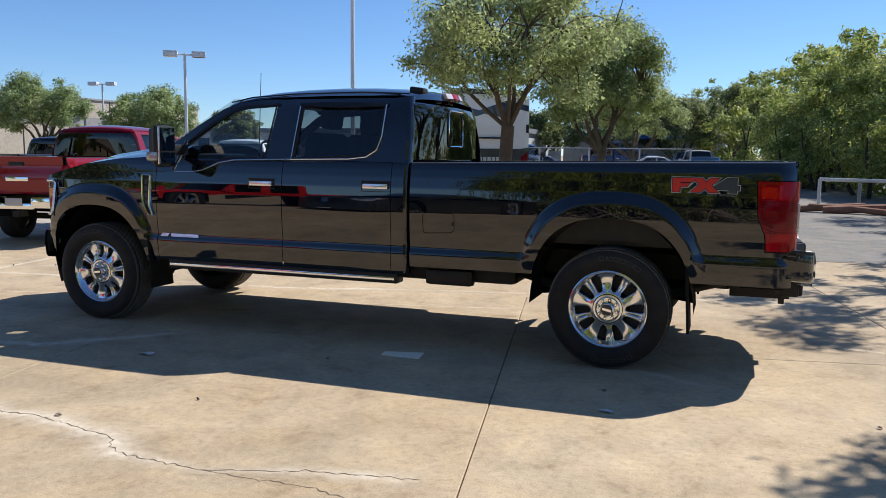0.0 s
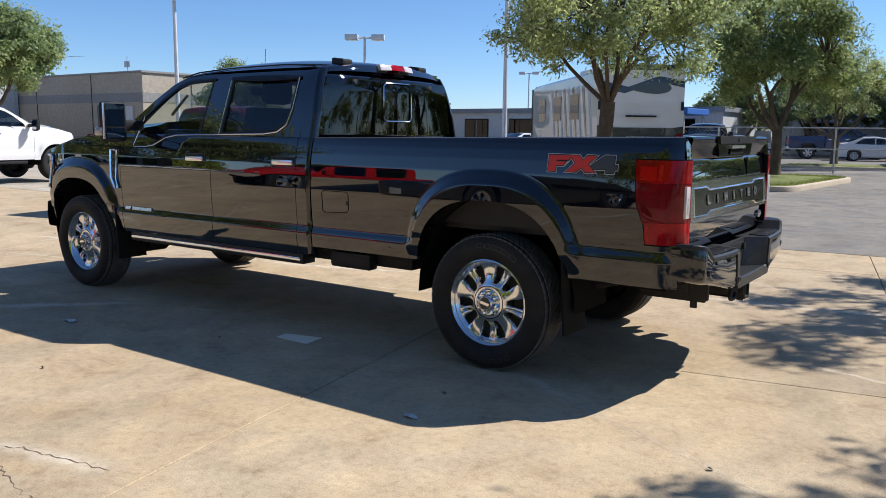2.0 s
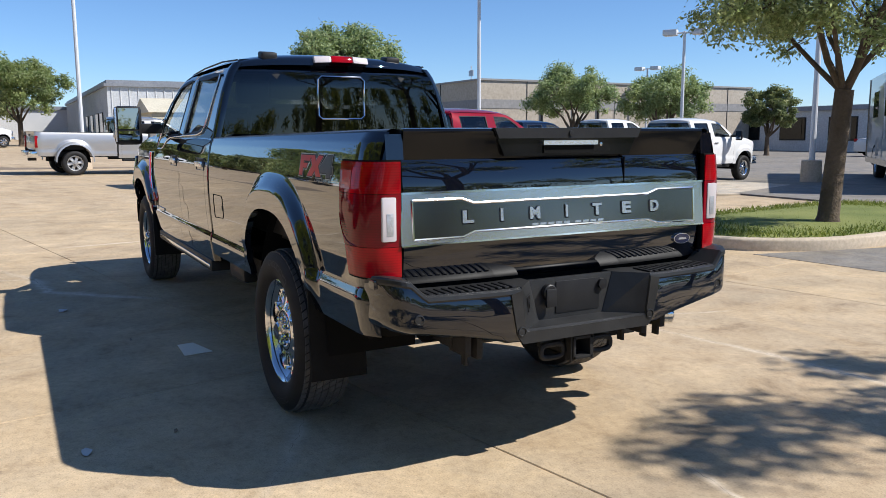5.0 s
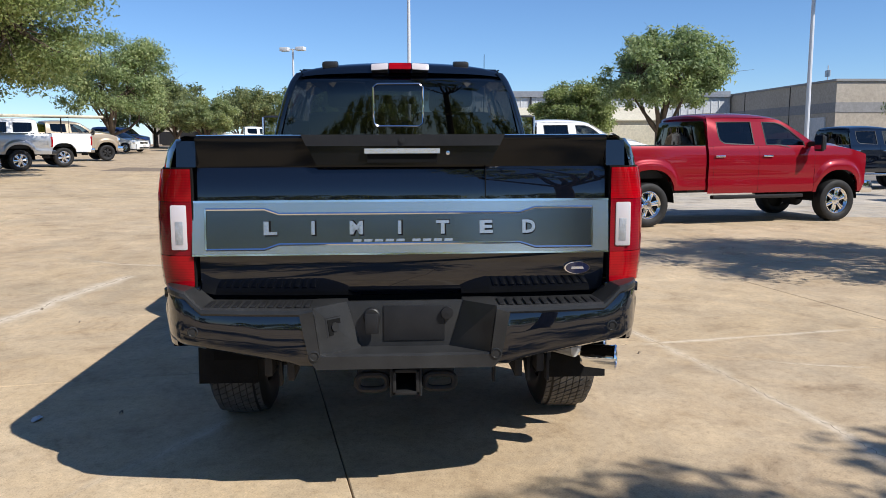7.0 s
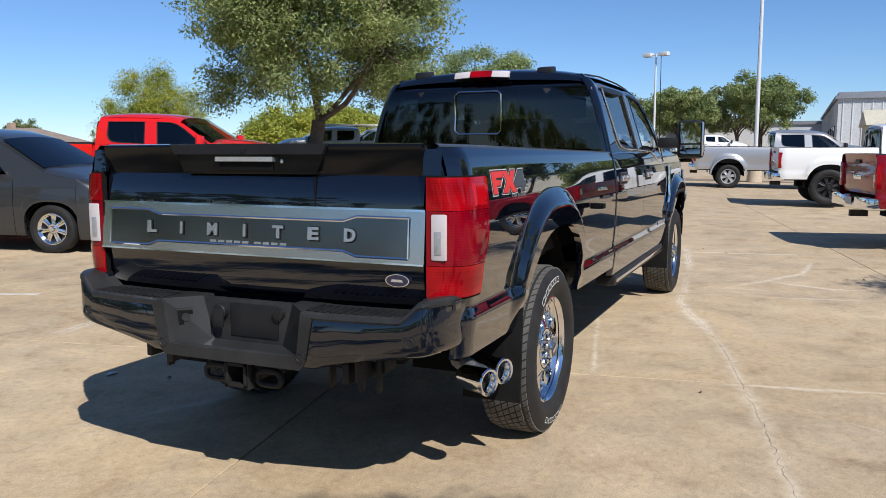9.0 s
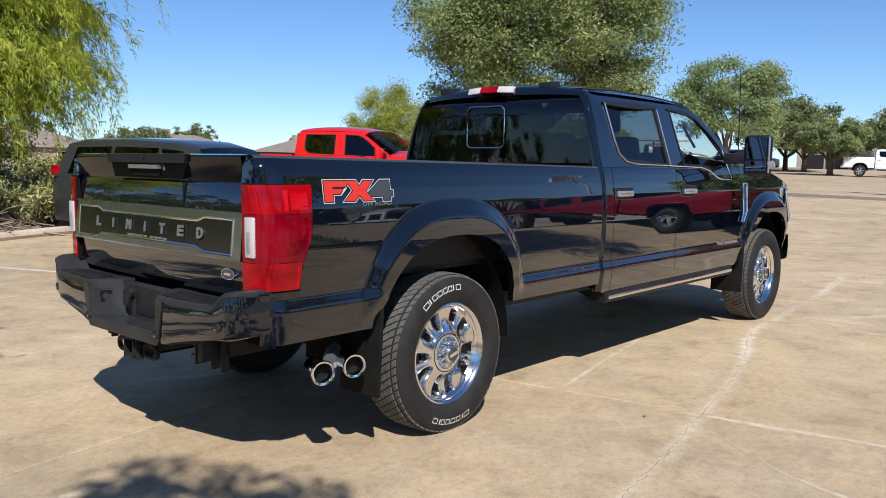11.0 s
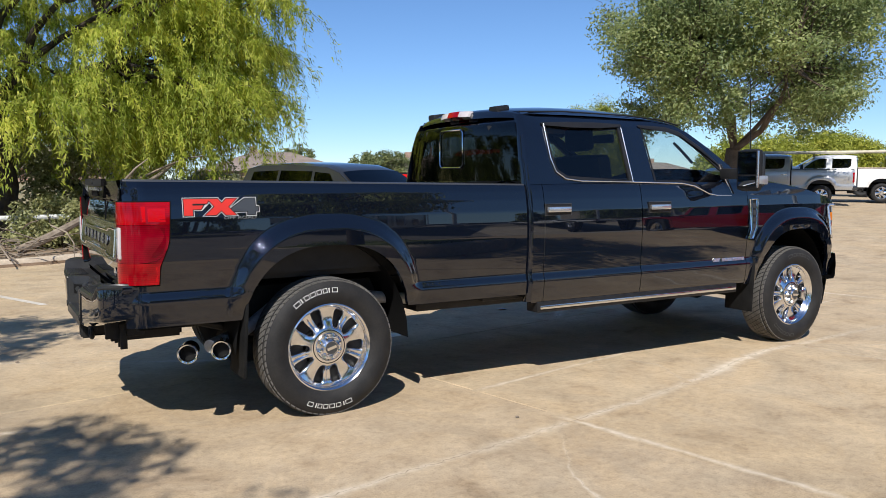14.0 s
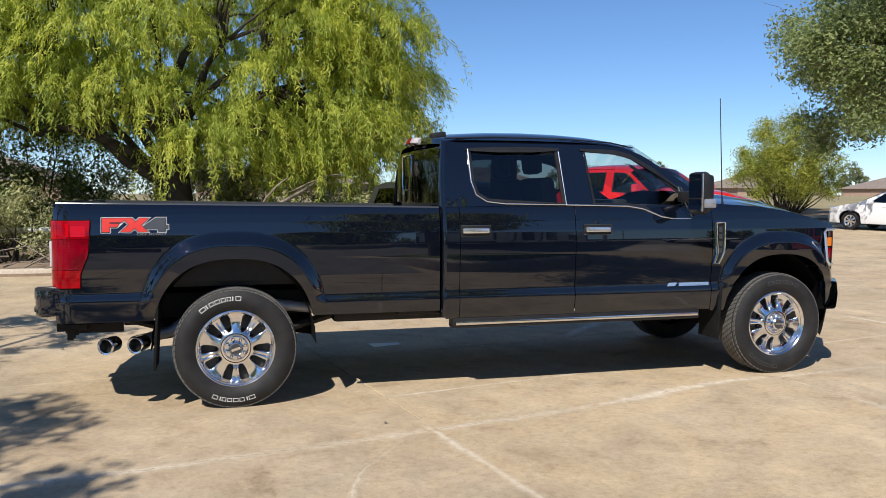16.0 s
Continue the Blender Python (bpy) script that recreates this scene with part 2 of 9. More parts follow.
def lens(name, deep, bright):
    """Lamp glass: faint ribs and a deeper tone in broad cells behind a smooth face."""
    m = material(name, bright, 0.07, coat=0.3, spec=0.15)
    n, l, b = nodes_of(m)
    co = n.new("ShaderNodeTexCoord")
    w = n.new("ShaderNodeTexWave")
    w.bands_direction = 'Z'
    w.inputs["Scale"].default_value = 30.0
    l.new(co.outputs["Object"], w.inputs["Vector"])
    cell = noise_node(m, 9.0, 1.0, 0.3)
    c = ramp(m, cell.outputs[0], [(0.38, deep), (0.62, bright)]).outputs[0]
    c = mix(m, 'MULTIPLY', 0.5, c, ramp(m, w.outputs["Fac"], [(0.0, (0.62, 0.62, 0.62)), (0.5, (1.0, 1.0, 1.0))]).outputs[0])
    l.new(c, b.inputs["Base Color"])
    return m


RED_LENS = lens("red lamp lens", (0.22, 0.0003, 0.004), (0.36, 0.0005, 0.005))
CELL_LENS = material("bright red lamp cell", (0.46, 0.0008, 0.005), 0.07, coat=0.3, spec=0.2)
TOP_BLACK = material("gloss black gate trim", (0.004, 0.0044, 0.0052), 0.10, spec=0.30)
DARK_LENS = lens("deep red lamp lens", (0.15, 0.0004, 0.006), (0.22, 0.0005, 0.009))
INNER_LENS = lens("dark red inner lens", (0.11, 0.0004, 0.005), (0.16, 0.0005, 0.007))
CLEAR_LENS = material("clear lamp lens", (0.60, 0.545, 0.545), 0.16, coat=0.6)
TURN_LENS = material("smoky clear lens", (0.34, 0.35, 0.37), 0.14, 0.4, coat=0.6)
AMBER_LENS = material("amber lens", (0.75, 0.22, 0.02), 0.15, coat=1.0)
DECAL_RED = material("red decal", (0.60, 0.03, 0.02), 0.4)
DECAL_GREY = material("grey decal", (0.050, 0.056, 0.066), 0.4)
DECAL_SMALL = material("small decal words", (0.13, 0.13, 0.13), 0.45)
DECAL_WHITE = material("white decal edge", (0.50, 0.49, 0.48), 0.45)
EMBLEM_BLUE = material("blue enamel", (0.004, 0.010, 0.045), 0.15, coat=1.0)
GLASS_CLEAR = glass("clear glass", (0.86, 0.90, 0.88))
GLASS_TINT = glass("privacy glass", (0.19, 0.215, 0.225))
GLASS_DARK = glass("dark glass", (0.02, 0.022, 0.024))
GLASS_REAR = glass("rear privacy glass", (0.075, 0.085, 0.09))
MIRROR = material("mirror glass", (0.36, 0.37, 0.39), 0.02, 1.0)
INTERIOR = grained("dark cabin leather", (0.02, 0.019, 0.018), (0.03, 0.028, 0.026), 9, 0.55)
INTERIOR_GREY = grained("grey cabin trim", (0.06, 0.058, 0.055), (0.09, 0.087, 0.082), 9, 0.6)
BARK = grained("oak bark", (0.085, 0.062, 0.043), (0.16, 0.12, 0.085), 3, 0.95, 22, 0.9, dist=0.03)
BARK_DARK = grained("willow bark", (0.04, 0.032, 0.025), (0.08, 0.065, 0.05), 3, 0.95, 22, 0.9, dist=0.03)
DEADWOOD = grained("dry branch wood", (0.17, 0.135, 0.10), (0.30, 0.245, 0.185), 5, 0.9, 40, 0.5)
OAK_LEAF = leafy("live oak leaves", (0.14, 0.18, 0.065), (0.24, 0.29, 0.115), (0.37, 0.40, 0.20), thru=0.45)
OAK_LEAF_OLIVE = leafy("olive oak leaves", (0.17, 0.205, 0.10), (0.30, 0.345, 0.175), (0.44, 0.465, 0.28), thru=0.6)
WILLOW_LEAF = leafy("willow leaves", (0.24, 0.30, 0.04), (0.40, 0.45, 0.07), (0.60, 0.59, 0.13), thru=0.55)
WOODS_LEAF = leafy("woodland leaves", (0.12, 0.16, 0.045), (0.28, 0.32, 0.09), (0.47, 0.47, 0.18), thru=0.45)
BUSH_LEAF = leafy("pale bush leaves", (0.18, 0.19, 0.08), (0.34, 0.34, 0.17), (0.52, 0.50, 0.29), thru=0.4)
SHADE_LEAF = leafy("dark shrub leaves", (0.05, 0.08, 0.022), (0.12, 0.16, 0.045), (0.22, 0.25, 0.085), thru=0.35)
BLOSSOM_LEAF = leafy("yellow-green shrub leaves", (0.17, 0.20, 0.02), (0.33, 0.36, 0.055), (0.50, 0.49, 0.11), thru=0.4)
LACY_LEAF = leafy("lacy green leaves", (0.15, 0.20, 0.085), (0.27, 0.33, 0.155), (0.40, 0.45, 0.25), thru=0.42)
FAR_LEAF = leafy("far tree leaves", (0.09, 0.12, 0.05), (0.19, 0.22, 0.10), (0.32, 0.33, 0.16), thru=0.4)
TILT_WALL = grained("tan wall panel", (0.42, 0.36, 0.28), (0.47, 0.41, 0.33), 0.4, 0.85)
BAND = grained("grey wall band", (0.27, 0.26, 0.25), (0.31, 0.30, 0.29), 0.4, 0.85)
METAL_WALL = grained("white ribbed metal wall", (0.55, 0.56, 0.56), (0.62, 0.63, 0.63), 0.6, 0.5)
CREAM_SIDING = grained("cream siding", (0.56, 0.51, 0.38), (0.63, 0.58, 0.45), 0.6, 0.7)
ROOF_METAL = grained("grey metal roof", (0.22, 0.23, 0.25), (0.28, 0.29, 0.31), 0.6, 0.5)
ROOF_SHINGLE = grained("brown shingle roof", (0.22, 0.175, 0.14), (0.29, 0.235, 0.19), 1.2, 0.9, 20)
BRICKY = grained("tan house brick", (0.36, 0.24, 0.17), (0.44, 0.31, 0.23), 2, 0.9, 24)
POLE_PAINT = material("white pole paint", (0.62, 0.63, 0.64), 0.45)
BLUE_CANVAS = material("blue canopy", (0.03, 0.12, 0.42), 0.6)
GALV = grained("galvanised pipe", (0.42, 0.43, 0.44), (0.52, 0.53, 0.54), 3, 0.45, metal=0.5)
WHITE_PIPE = grained("weathered white pipe paint", (0.55, 0.55, 0.53), (0.66, 0.66, 0.64), 2, 0.6)
RV_BODY = paint("champagne coach paint", (0.78, 0.74, 0.66), 0.0, 0.3)
RV_GREY = paint("charcoal coach paint", (0.050, 0.051, 0.054), 0.3, 0.3)
RV_DARK = paint("dark coach paint", (0.05, 0.052, 0.058), 0.3, 0.3)
RV_NAVY = paint("navy coach paint", (0.025, 0.035, 0.07), 0.3, 0.3)
# pale cream, raised towards the brightness of sunlit concrete
BRIGHT_PATCH = material("sunlit-toned cream patch", (0.93, 0.86, 0.70), 0.6)
PAPER = material("paper scrap", (0.6, 0.58, 0.55), 0.8)
HEAD_LENS = material("bright head lamp", (0.75, 0.76, 0.78), 0.12, 0.6, coat=1.0)


# ---- mesh tools ----
def mesh_of(name, verts, faces, mat, smooth=True, sharp=None):
    me = bpy.data.meshes.new(name)
    me.from_pydata([tuple(map(float, v)) for v in verts], [], faces)
    me.materials.append(mat)
    if smooth:
        me.polygons.foreach_set("use_smooth", [True] * len(me.polygons))
        if sharp:
            me.set_sharp_from_angle(angle=radians(sharp))
    me.update()
    return me


def piece(name, verts, faces, mat, parent=None, label="", smooth=True, sharp=35):
    ob = new(name, mesh_of(name, verts, faces, mat, smooth, sharp))
    if parent:
        ob.parent = parent
    if label:
        tagged(ob, label)
    return ob


def part(name, bm, mat, parent=None, label="", smooth=True, sharp=35):
    """Links a bmesh as one mesh object under a thing or a part."""
    me = bpy.data.meshes.new(name)
    bmesh.ops.recalc_face_normals(bm, faces=bm.faces[:])
    bm.to_mesh(me)
    bm.free()
    me.materials.append(mat)
    if smooth:
        me.polygons.foreach_set("use_smooth", [True] * len(me.polygons))
        if sharp:
            me.set_sharp_from_angle(angle=radians(sharp))
    ob = new(name, me)
    if parent:
        ob.parent = parent
    if label:
        tagged(ob, label)
    return ob


def thing(name, label, category, group="", m=None):
    ob = new(name)
    ob.empty_display_size = 0.3
    tagged(ob, label, category, group)
    if m is not None:
        ob.matrix_basis = m
    return ob


def box_bm(x0, x1, y0, y1, z0, z1, bevel=0.0, bm=None):
    bm = bm or bmesh.new()
    r = bmesh.ops.create_cube(bm, size=1.0, matrix=Matrix.Translation(((x0 + x1) / 2, (y0 + y1) / 2, (z0 + z1) / 2)) @ Matrix.Diagonal((x1 - x0, y1 - y0, z1 - z0, 1)))
    if bevel:
        es = list({e for v in r["verts"] for e in v.link_edges})
        bmesh.ops.bevel(bm, geom=es, offset=bevel, segments=2, affect='EDGES', profile=0.6)
    return bm


def tube(points, radii, seg=8, caps=True):
    """Verts and faces of a tapering tube along points."""
    pts = [Vector(p) for p in points]
    verts, faces = [], []
    side = None
    for i, p in enumerate(pts):
        d = (pts[min(i + 1, len(pts) - 1)] - pts[max(i - 1, 0)]).normalized()
        if side is None:
            side = d.cross(Vector((0, 0, 1)) if abs(d.z) < 0.9 else Vector((1, 0, 0))).normalized()
        side = (side - d * side.dot(d)).normalized()
        up = d.cross(side)
        for k in range(seg):
            a = 2 * math.pi * k / seg
            verts.append(p + (side * math.cos(a) + up * math.sin(a)) * radii[i])
    for i in range(len(pts) - 1):
        for k in range(seg):
            a, b = i * seg + k, i * seg + (k + 1) % seg
            faces.append((a, b, b + seg, a + seg))
    if caps:
        faces.append(tuple(range(seg))[::-1])
        faces.append(tuple(range((len(pts) - 1) * seg, len(pts) * seg)))
    return verts, faces


def join(*vf):
    verts, faces = [], []
    for v, f in vf:
        k = len(verts)
        verts += list(v)
        faces += [tuple(i + k for i in q) for q in f]
    return verts, faces


def lathe(profile, seg, axis="y", centre=(0, 0, 0), closed=False):
    """Revolves (along, radius) pairs about an axis through centre."""
    verts, faces = [], []
    n = len(profile)
    for k in range(seg):
        a = 2 * math.pi * k / seg
        c, s = math.cos(a), math.sin(a)
        for h, r in profile:
            p = (r * c, h, r * s) if axis == "y" else (h, r * c, r * s) if axis == "x" else (r * c, r * s, h)
            verts.append((p[0] + centre[0], p[1] + centre[1], p[2] + centre[2]))
    for k in range(seg):
        k2 = (k + 1) % seg
        for i in range(n if closed else n - 1):
            j = (i + 1) % n
            faces.append((k * n + i, k * n + j, k2 * n + j, k2 * n + i))
    return verts, faces


def sheet(P):
    """Verts and quads of a grid of points P[i][j]."""
    P = np.asarray(P, float)
    a, b = P.shape[:2]
    verts = P.reshape(-1, 3).tolist()
    faces = [(i * b + j, i * b + j + 1, (i + 1) * b + j + 1, (i + 1) * b + j) for i in range(a - 1) for j in range(b - 1)]
    return verts, faces


def flip(vf):
    return vf[0], [tuple(reversed(f)) for f in vf[1]]


def prism(outline, h0, h1, put):
    """A closed prism over an outline of (u, v) pairs; put(u, v, h) gives the place."""
    n = len(outline)
    verts = [put(u, v, h0) for u, v in outline] + [put(u, v, h1) for u, v in outline]
    faces = [tuple(range(n))[::-1], tuple(range(n, 2 * n))] + [(i, (i + 1) % n, n + (i + 1) % n, n + i) for i in range(n)]
    return verts, faces


def ribbon(points, width, z):
    """A flat uneven strip along points in plan."""
    verts, faces = [], []
    pts = [Vector((*p, 0)) for p in points]
    for i, p in enumerate(pts):
        d = (pts[min(i + 1, len(pts) - 1)] - pts[max(i - 1, 0)]).normalized()
        s = Vector((-d.y, d.x, 0))
        w = width[i] if isinstance(width, (list, tuple)) else width
        verts += [(p.x + s.x * w / 2, p.y + s.y * w / 2, z), (p.x - s.x * w / 2, p.y - s.y * w / 2, z)]
        if i:
            k = 2 * i
            faces.append((k - 2, k - 1, k + 1, k))
    return verts, faces


def wander(points, step, amount, rng):
    """The line through points in small steps that stray sideways."""
    out = []
    for a, b in zip(points, points[1:]):
        a, b = Vector(a), Vector(b)
        n = max(2, int((b - a).length / step))
        s = Vector((-(b - a).y, (b - a).x)).normalized()
        for i in range(n):
            q = a.lerp(b, i / n) + s * (rng.gauss(0, amount) if i else 0)
            out.append((q.x, q.y))
    out.append(tuple(points[-1]))
    return out


def smoothstep(a, b, x):
    t = np.clip((x - a) / (b - a), 0, 1)
    return t * t * (3 - 2 * t)


def filled(outer, holes, put, cuts=0):
    """A bmesh of a flat outline with holes, each point placed by put(u, v)."""
    bm = bmesh.new()
    edges = []
    for loop in [outer] + holes:
        vs = [bm.verts.new((u, v, 0)) for u, v in loop]
        edges += [bm.edges.new((vs[i], vs[(i + 1) % len(vs)])) for i in range(len(vs))]
    bmesh.ops.triangle_fill(bm, use_beauty=True, use_dissolve=False, edges=edges)
    for v in bm.verts:
        v.co = put(v.co.x, v.co.y)
    return bm


def text_vf(body, size, put, bold=0.0, width=None, italic=0.0):
    """Verts and faces of words in the built-in font, laid by put(u, v, h), with a small height."""
    cu = bpy.data.curves.new("words", 'FONT')
    cu.body, cu.size, cu.align_x, cu.align_y = body, size, 'CENTER', 'CENTER'
    cu.offset, cu.shear = bold, italic
    cu.extrude = 0.5
    cu.resolution_u = 3
    ob = bpy.data.objects.new("words", cu)
    me = ob.to_mesh()
    k = 1.0
    xs = [v.co.x for v in me.vertices]
    if width and xs:
        k = width / (max(xs) - min(xs))
    verts = [put(v.co.x * k, v.co.y, v.co.z + 0.5) for v in me.vertices]
    faces = [tuple(p.vertices) for p in me.polygons]
    ob.to_mesh_clear()
    bpy.data.objects.remove(ob)
    bpy.data.curves.remove(cu)
    return verts, faces


def rise(x, y):
    """The lot climbs gently towards the houses."""
    return 0.023 * min(max(0.0, -(0.5 * x + 0.85 * y) - 8.0), 52.0)


def drape(bm):
    """Cuts a flat mesh where the slope starts and ends, then lifts it onto the slope."""
    for s0 in (8.0, 60.0):
        bmesh.ops.bisect_plane(bm, geom=bm.verts[:] + bm.edges[:] + bm.faces[:], dist=0.0005, plane_co=(0, -s0 / 0.85, 0), plane_no=(0.5, 0.85, 0))
    for v in bm.verts:
        v.co.z += rise(v.co.x, v.co.y)
    return bm


def bm_of(verts, faces):
    bm = bmesh.new()
    vs = [bm.verts.new(p) for p in verts]
    for f in faces:
        bm.faces.new([vs[i] for i in f])
    return bm


# ---- vehicles: nose towards -x, rear axle at the origin, left side at -y ----
def arch(cx, half, top, power=2.5, base=0.40):
    """Height of a wheel opening's edge over x."""
    def z(x):
        k = np.abs((np.asarray(x, float) - cx) / half)
        return np.where(k < 1, base + (top - base) * np.clip(1 - k ** power, 0, 1) ** (1 / power), -9)
    return z


class Shape:
    """Side surface of a vehicle: half-width over (x, z), with flares round the wheels."""

    def __init__(self, zs, ys, arches, flare=0.04, nose=None, tail=None, fl_half=0.11, fl_top=0.19, step=None):
        self.step = step
        self.zs, self.ys, self.arches, self.flare, self.nose, self.tail = zs, ys, arches, flare, nose, tail
        self.fl_half, self.fl_top = fl_half, fl_top

    def y(self, x, z):
        x, z = np.asarray(x, float), np.asarray(z, float)
        lift = smoothstep(self.step[0], self.step[1], x) * self.step[2] * (1 - smoothstep(0.88, 1.02, z)) if self.step else 0.0
        y = np.interp(z - lift, self.zs, self.ys)
        for cx, half, top in self.arches:
            r = (np.abs((x - cx) / (half + self.fl_half)) ** 2.6 + np.abs(np.clip(z - 0.40, 0, 9) / (top - 0.40 + self.fl_top)) ** 2.6) ** (1 / 2.6)
            y = y + self.flare * (1 - smoothstep(0.885, 1.0, r)) * smoothstep(0.66, 0.86, z)
        if self.nose:
            x0, depth, power = self.nose
            y = y - depth * np.clip((x0 - x), 0, 9) ** power
        if self.tail:
            x0, depth, power = self.tail
            y = y - depth * np.clip((x - x0), 0, 9) ** power
        return y

    def bottom(self, x, low):
        z = np.full_like(np.asarray(x, float), low)
        for cx, half, top in self.arches:
            z = np.maximum(z, arch(cx, half, top)(x))
        return z

    def panel(self, x0, x1, low, top, nx=40, nz=28, lip=0.035):
        """A side panel between x0 and x1, from low (or the wheel opening) to top(x), with its edge turned in."""
        xs = np.linspace(x0, x1, nx)
        for cx, half, t in self.arches:
            for e in (cx - half, cx + half):
                if x0 - 0.01 <= e <= x1 + 0.01:
                    s = 1 if e < cx else -1
                    xs = np.concatenate([xs, e + s * np.array([-0.002, 0.0005, 0.003, 0.008, 0.016, 0.028, 0.045, 0.065])])
        xs = np.unique(np.clip(xs, x0, x1))
        zb = self.bottom(xs, low)
        zt = np.array([top(x) for x in xs])
        s = np.linspace(0, 1, nz)
        X = np.repeat(xs[:, None], nz, 1)
        Z = zb[:, None] + (zt - zb)[:, None] * s[None]
        Y = self.y(X, Z)
        P = np.stack([X, Y, Z], -1)
        inner = P[:, :1].copy()
        inner[..., 1] -= lip
        return sheet(np.concatenate([inner, P], 1))


def wheel(radius, width, rim_r, spokes, parent, m, name="wheel", rim_mat=None, seg=56, letters=None, dish=0.02, side=1, label="", dual=False, detail=True):
    """A wheel whose outer face looks along +y times side. m: place of its centre."""
    w = new(name)
    w.parent = parent
    w.matrix_basis = m
    if label:
        tagged(w, label)
    rim_mat = rim_mat or POLISHED
    h = width / 2
    R, r = radius, rim_r
    prof = [(-h * 0.80, r), (-h * 0.98, r + 0.03), (-h * 1.04, (R + r) / 2), (-h, R - 0.04), (-h * 0.86, R - 0.012), (-h * 0.6, R), (h * 0.6, R), (h * 0.86, R - 0.012), (h, R - 0.04), (h * 1.04, (R + r) / 2), (h * 0.98, r + 0.03), (h * 0.80, r)]
    prof = [(a * side, b) for a, b in prof]
    v, f = lathe(prof, seg)
    if side < 0:
        f = [tuple(reversed(q)) for q in f]
    tyre = piece("tyre", v, flip((v, f))[1], RUBBER, w)
    if detail:
        # tread blocks, three rows
        tv, tf = [], []
        rows = 7
        count = 64
        for k in range(count):
            for j in range(rows):
                c = (j - (rows - 1) / 2) * (2 * h * 0.86 / rows)
                a0 = 2 * math.pi * (k + (0.5 if j % 2 else 0)) / count
                a1 = a0 + 2 * math.pi / count * 0.80
                hw = h * 0.86 / rows * 0.84
                lo, hi = R - 0.004, R + 0.007
                edge = 0.010 if j in (0, rows - 1) else 0
                base = len(tv)
                for rr in (lo - edge, hi - edge):
                    for aa, sk in ((a0, -1), (a1, -1), (a1, 1), (a0, 1)):
                        tv.append((rr * math.cos(aa + 0.02 * sk), c + sk * hw, rr * math.sin(aa + 0.02 * sk)))
                tf += [tuple(base + i for i in q) for q in ((4, 5, 6, 7), (0, 1, 5, 4), (1, 2, 6, 5), (2, 3, 7, 6), (3, 0, 4, 7))]
        t = piece("tread", tv, tf, TREAD_DUST, tyre, smooth=False)
        tagged(t, kind="stuff")
    # rim barrel and lip
    o = h * 0.78 * side
    barrel = [(-o, r - 0.01), (-o * 0.5, r - 0.035), (o * 0.55, r - 0.035), (o * 0.9, r - 0.008), (o * 1.04, r + 0.004), (o * 1.07, r - 0.004), (o * 0.98, r - 0.016), (o * 0.85, r - 0.022)]
    v, f = lathe(barrel, seg)
    rim = piece("rim", v, f, rim_mat, w)
    back = (o * 0.10)
    v, f = lathe([(back, 0.0), (back, r - 0.03)], seg)
    piece("brake_disc", v, f, STEEL_DARK, w)
    # spokes
    face = o * 0.88 - dish * side
    hub_r = r * 0.36
    if spokes == 10:
        # one cast face with ten deep windows in pairs: broad crowned spokes and narrow grooved ones take turns
        na, nr_ = 300, 34
        ang = np.linspace(0, 2 * math.pi, na, endpoint=False)[:, None]
        rad = np.linspace(hub_r * 0.9, r - 0.010, nr_)[None]
        q = rad / r
        rm, hr = 0.675 * r, 0.205 * r
        k = np.full((na, nr_), 9.0)
        for i in range(5):
            for s2 in (-1, 1):
                da = (ang - math.radians(72 * i + s2 * 15.5) + math.pi) % (2 * math.pi) - math.pi
                half = np.interp(rad, [0.45 * r, 0.90 * r], [0.016, 0.034])
                k = np.minimum(k, np.abs(rad * np.sin(da) / half) ** 3 + np.abs((rad * np.cos(da) - rm) / hr) ** 5 + 99 * (np.cos(da) < 0))
        near = (ang + math.radians(36)) % math.radians(72) - math.radians(36)
        broad = (ang % math.radians(72)) - math.radians(36)
        deep = 0.020 * (1 - q) ** 1.2 - 0.016 * np.sin(np.clip((q - 0.40) / 0.55, 0, 1) * math.pi) + 0.004
        deep = deep - 0.010 * np.clip(np.abs(broad) / math.radians(20), 0, 1) ** 2 * smoothstep(0.40, 0.6, q)
        deep = deep - 0.006 * np.exp(-(rad * near / 0.006) ** 2) * smoothstep(0.45, 0.55, q) * (1 - smoothstep(0.80, 0.90, q))
        deep = deep - 0.004 * (1 - smoothstep(1.1, 2.2, k)) - 0.055 * (1 - smoothstep(0.80, 1.12, k))
        Y = face + side * deep
        P3 = np.stack([rad * np.cos(ang), Y, rad * np.sin(ang)], -1)
        verts = P3.reshape(-1, 3).tolist()
        metal, dark = [], []
        for i in range(na):
            for j in range(nr_ - 1):
                i2 = (i + 1) % na
                quad = (i * nr_ + j, i * nr_ + j + 1, i2 * nr_ + j + 1, i2 * nr_ + j)
                (dark if max(k[i, j], k[i, j + 1], k[i2, j + 1], k[i2, j]) < 0.93 else metal).append(quad if side < 0 else quad[::-1])
        piece("rim_face", verts, metal, rim_mat, rim, sharp=50)
        piece("rim_window", verts, dark, DEEP_BLACK, rim)
        spokes = 0
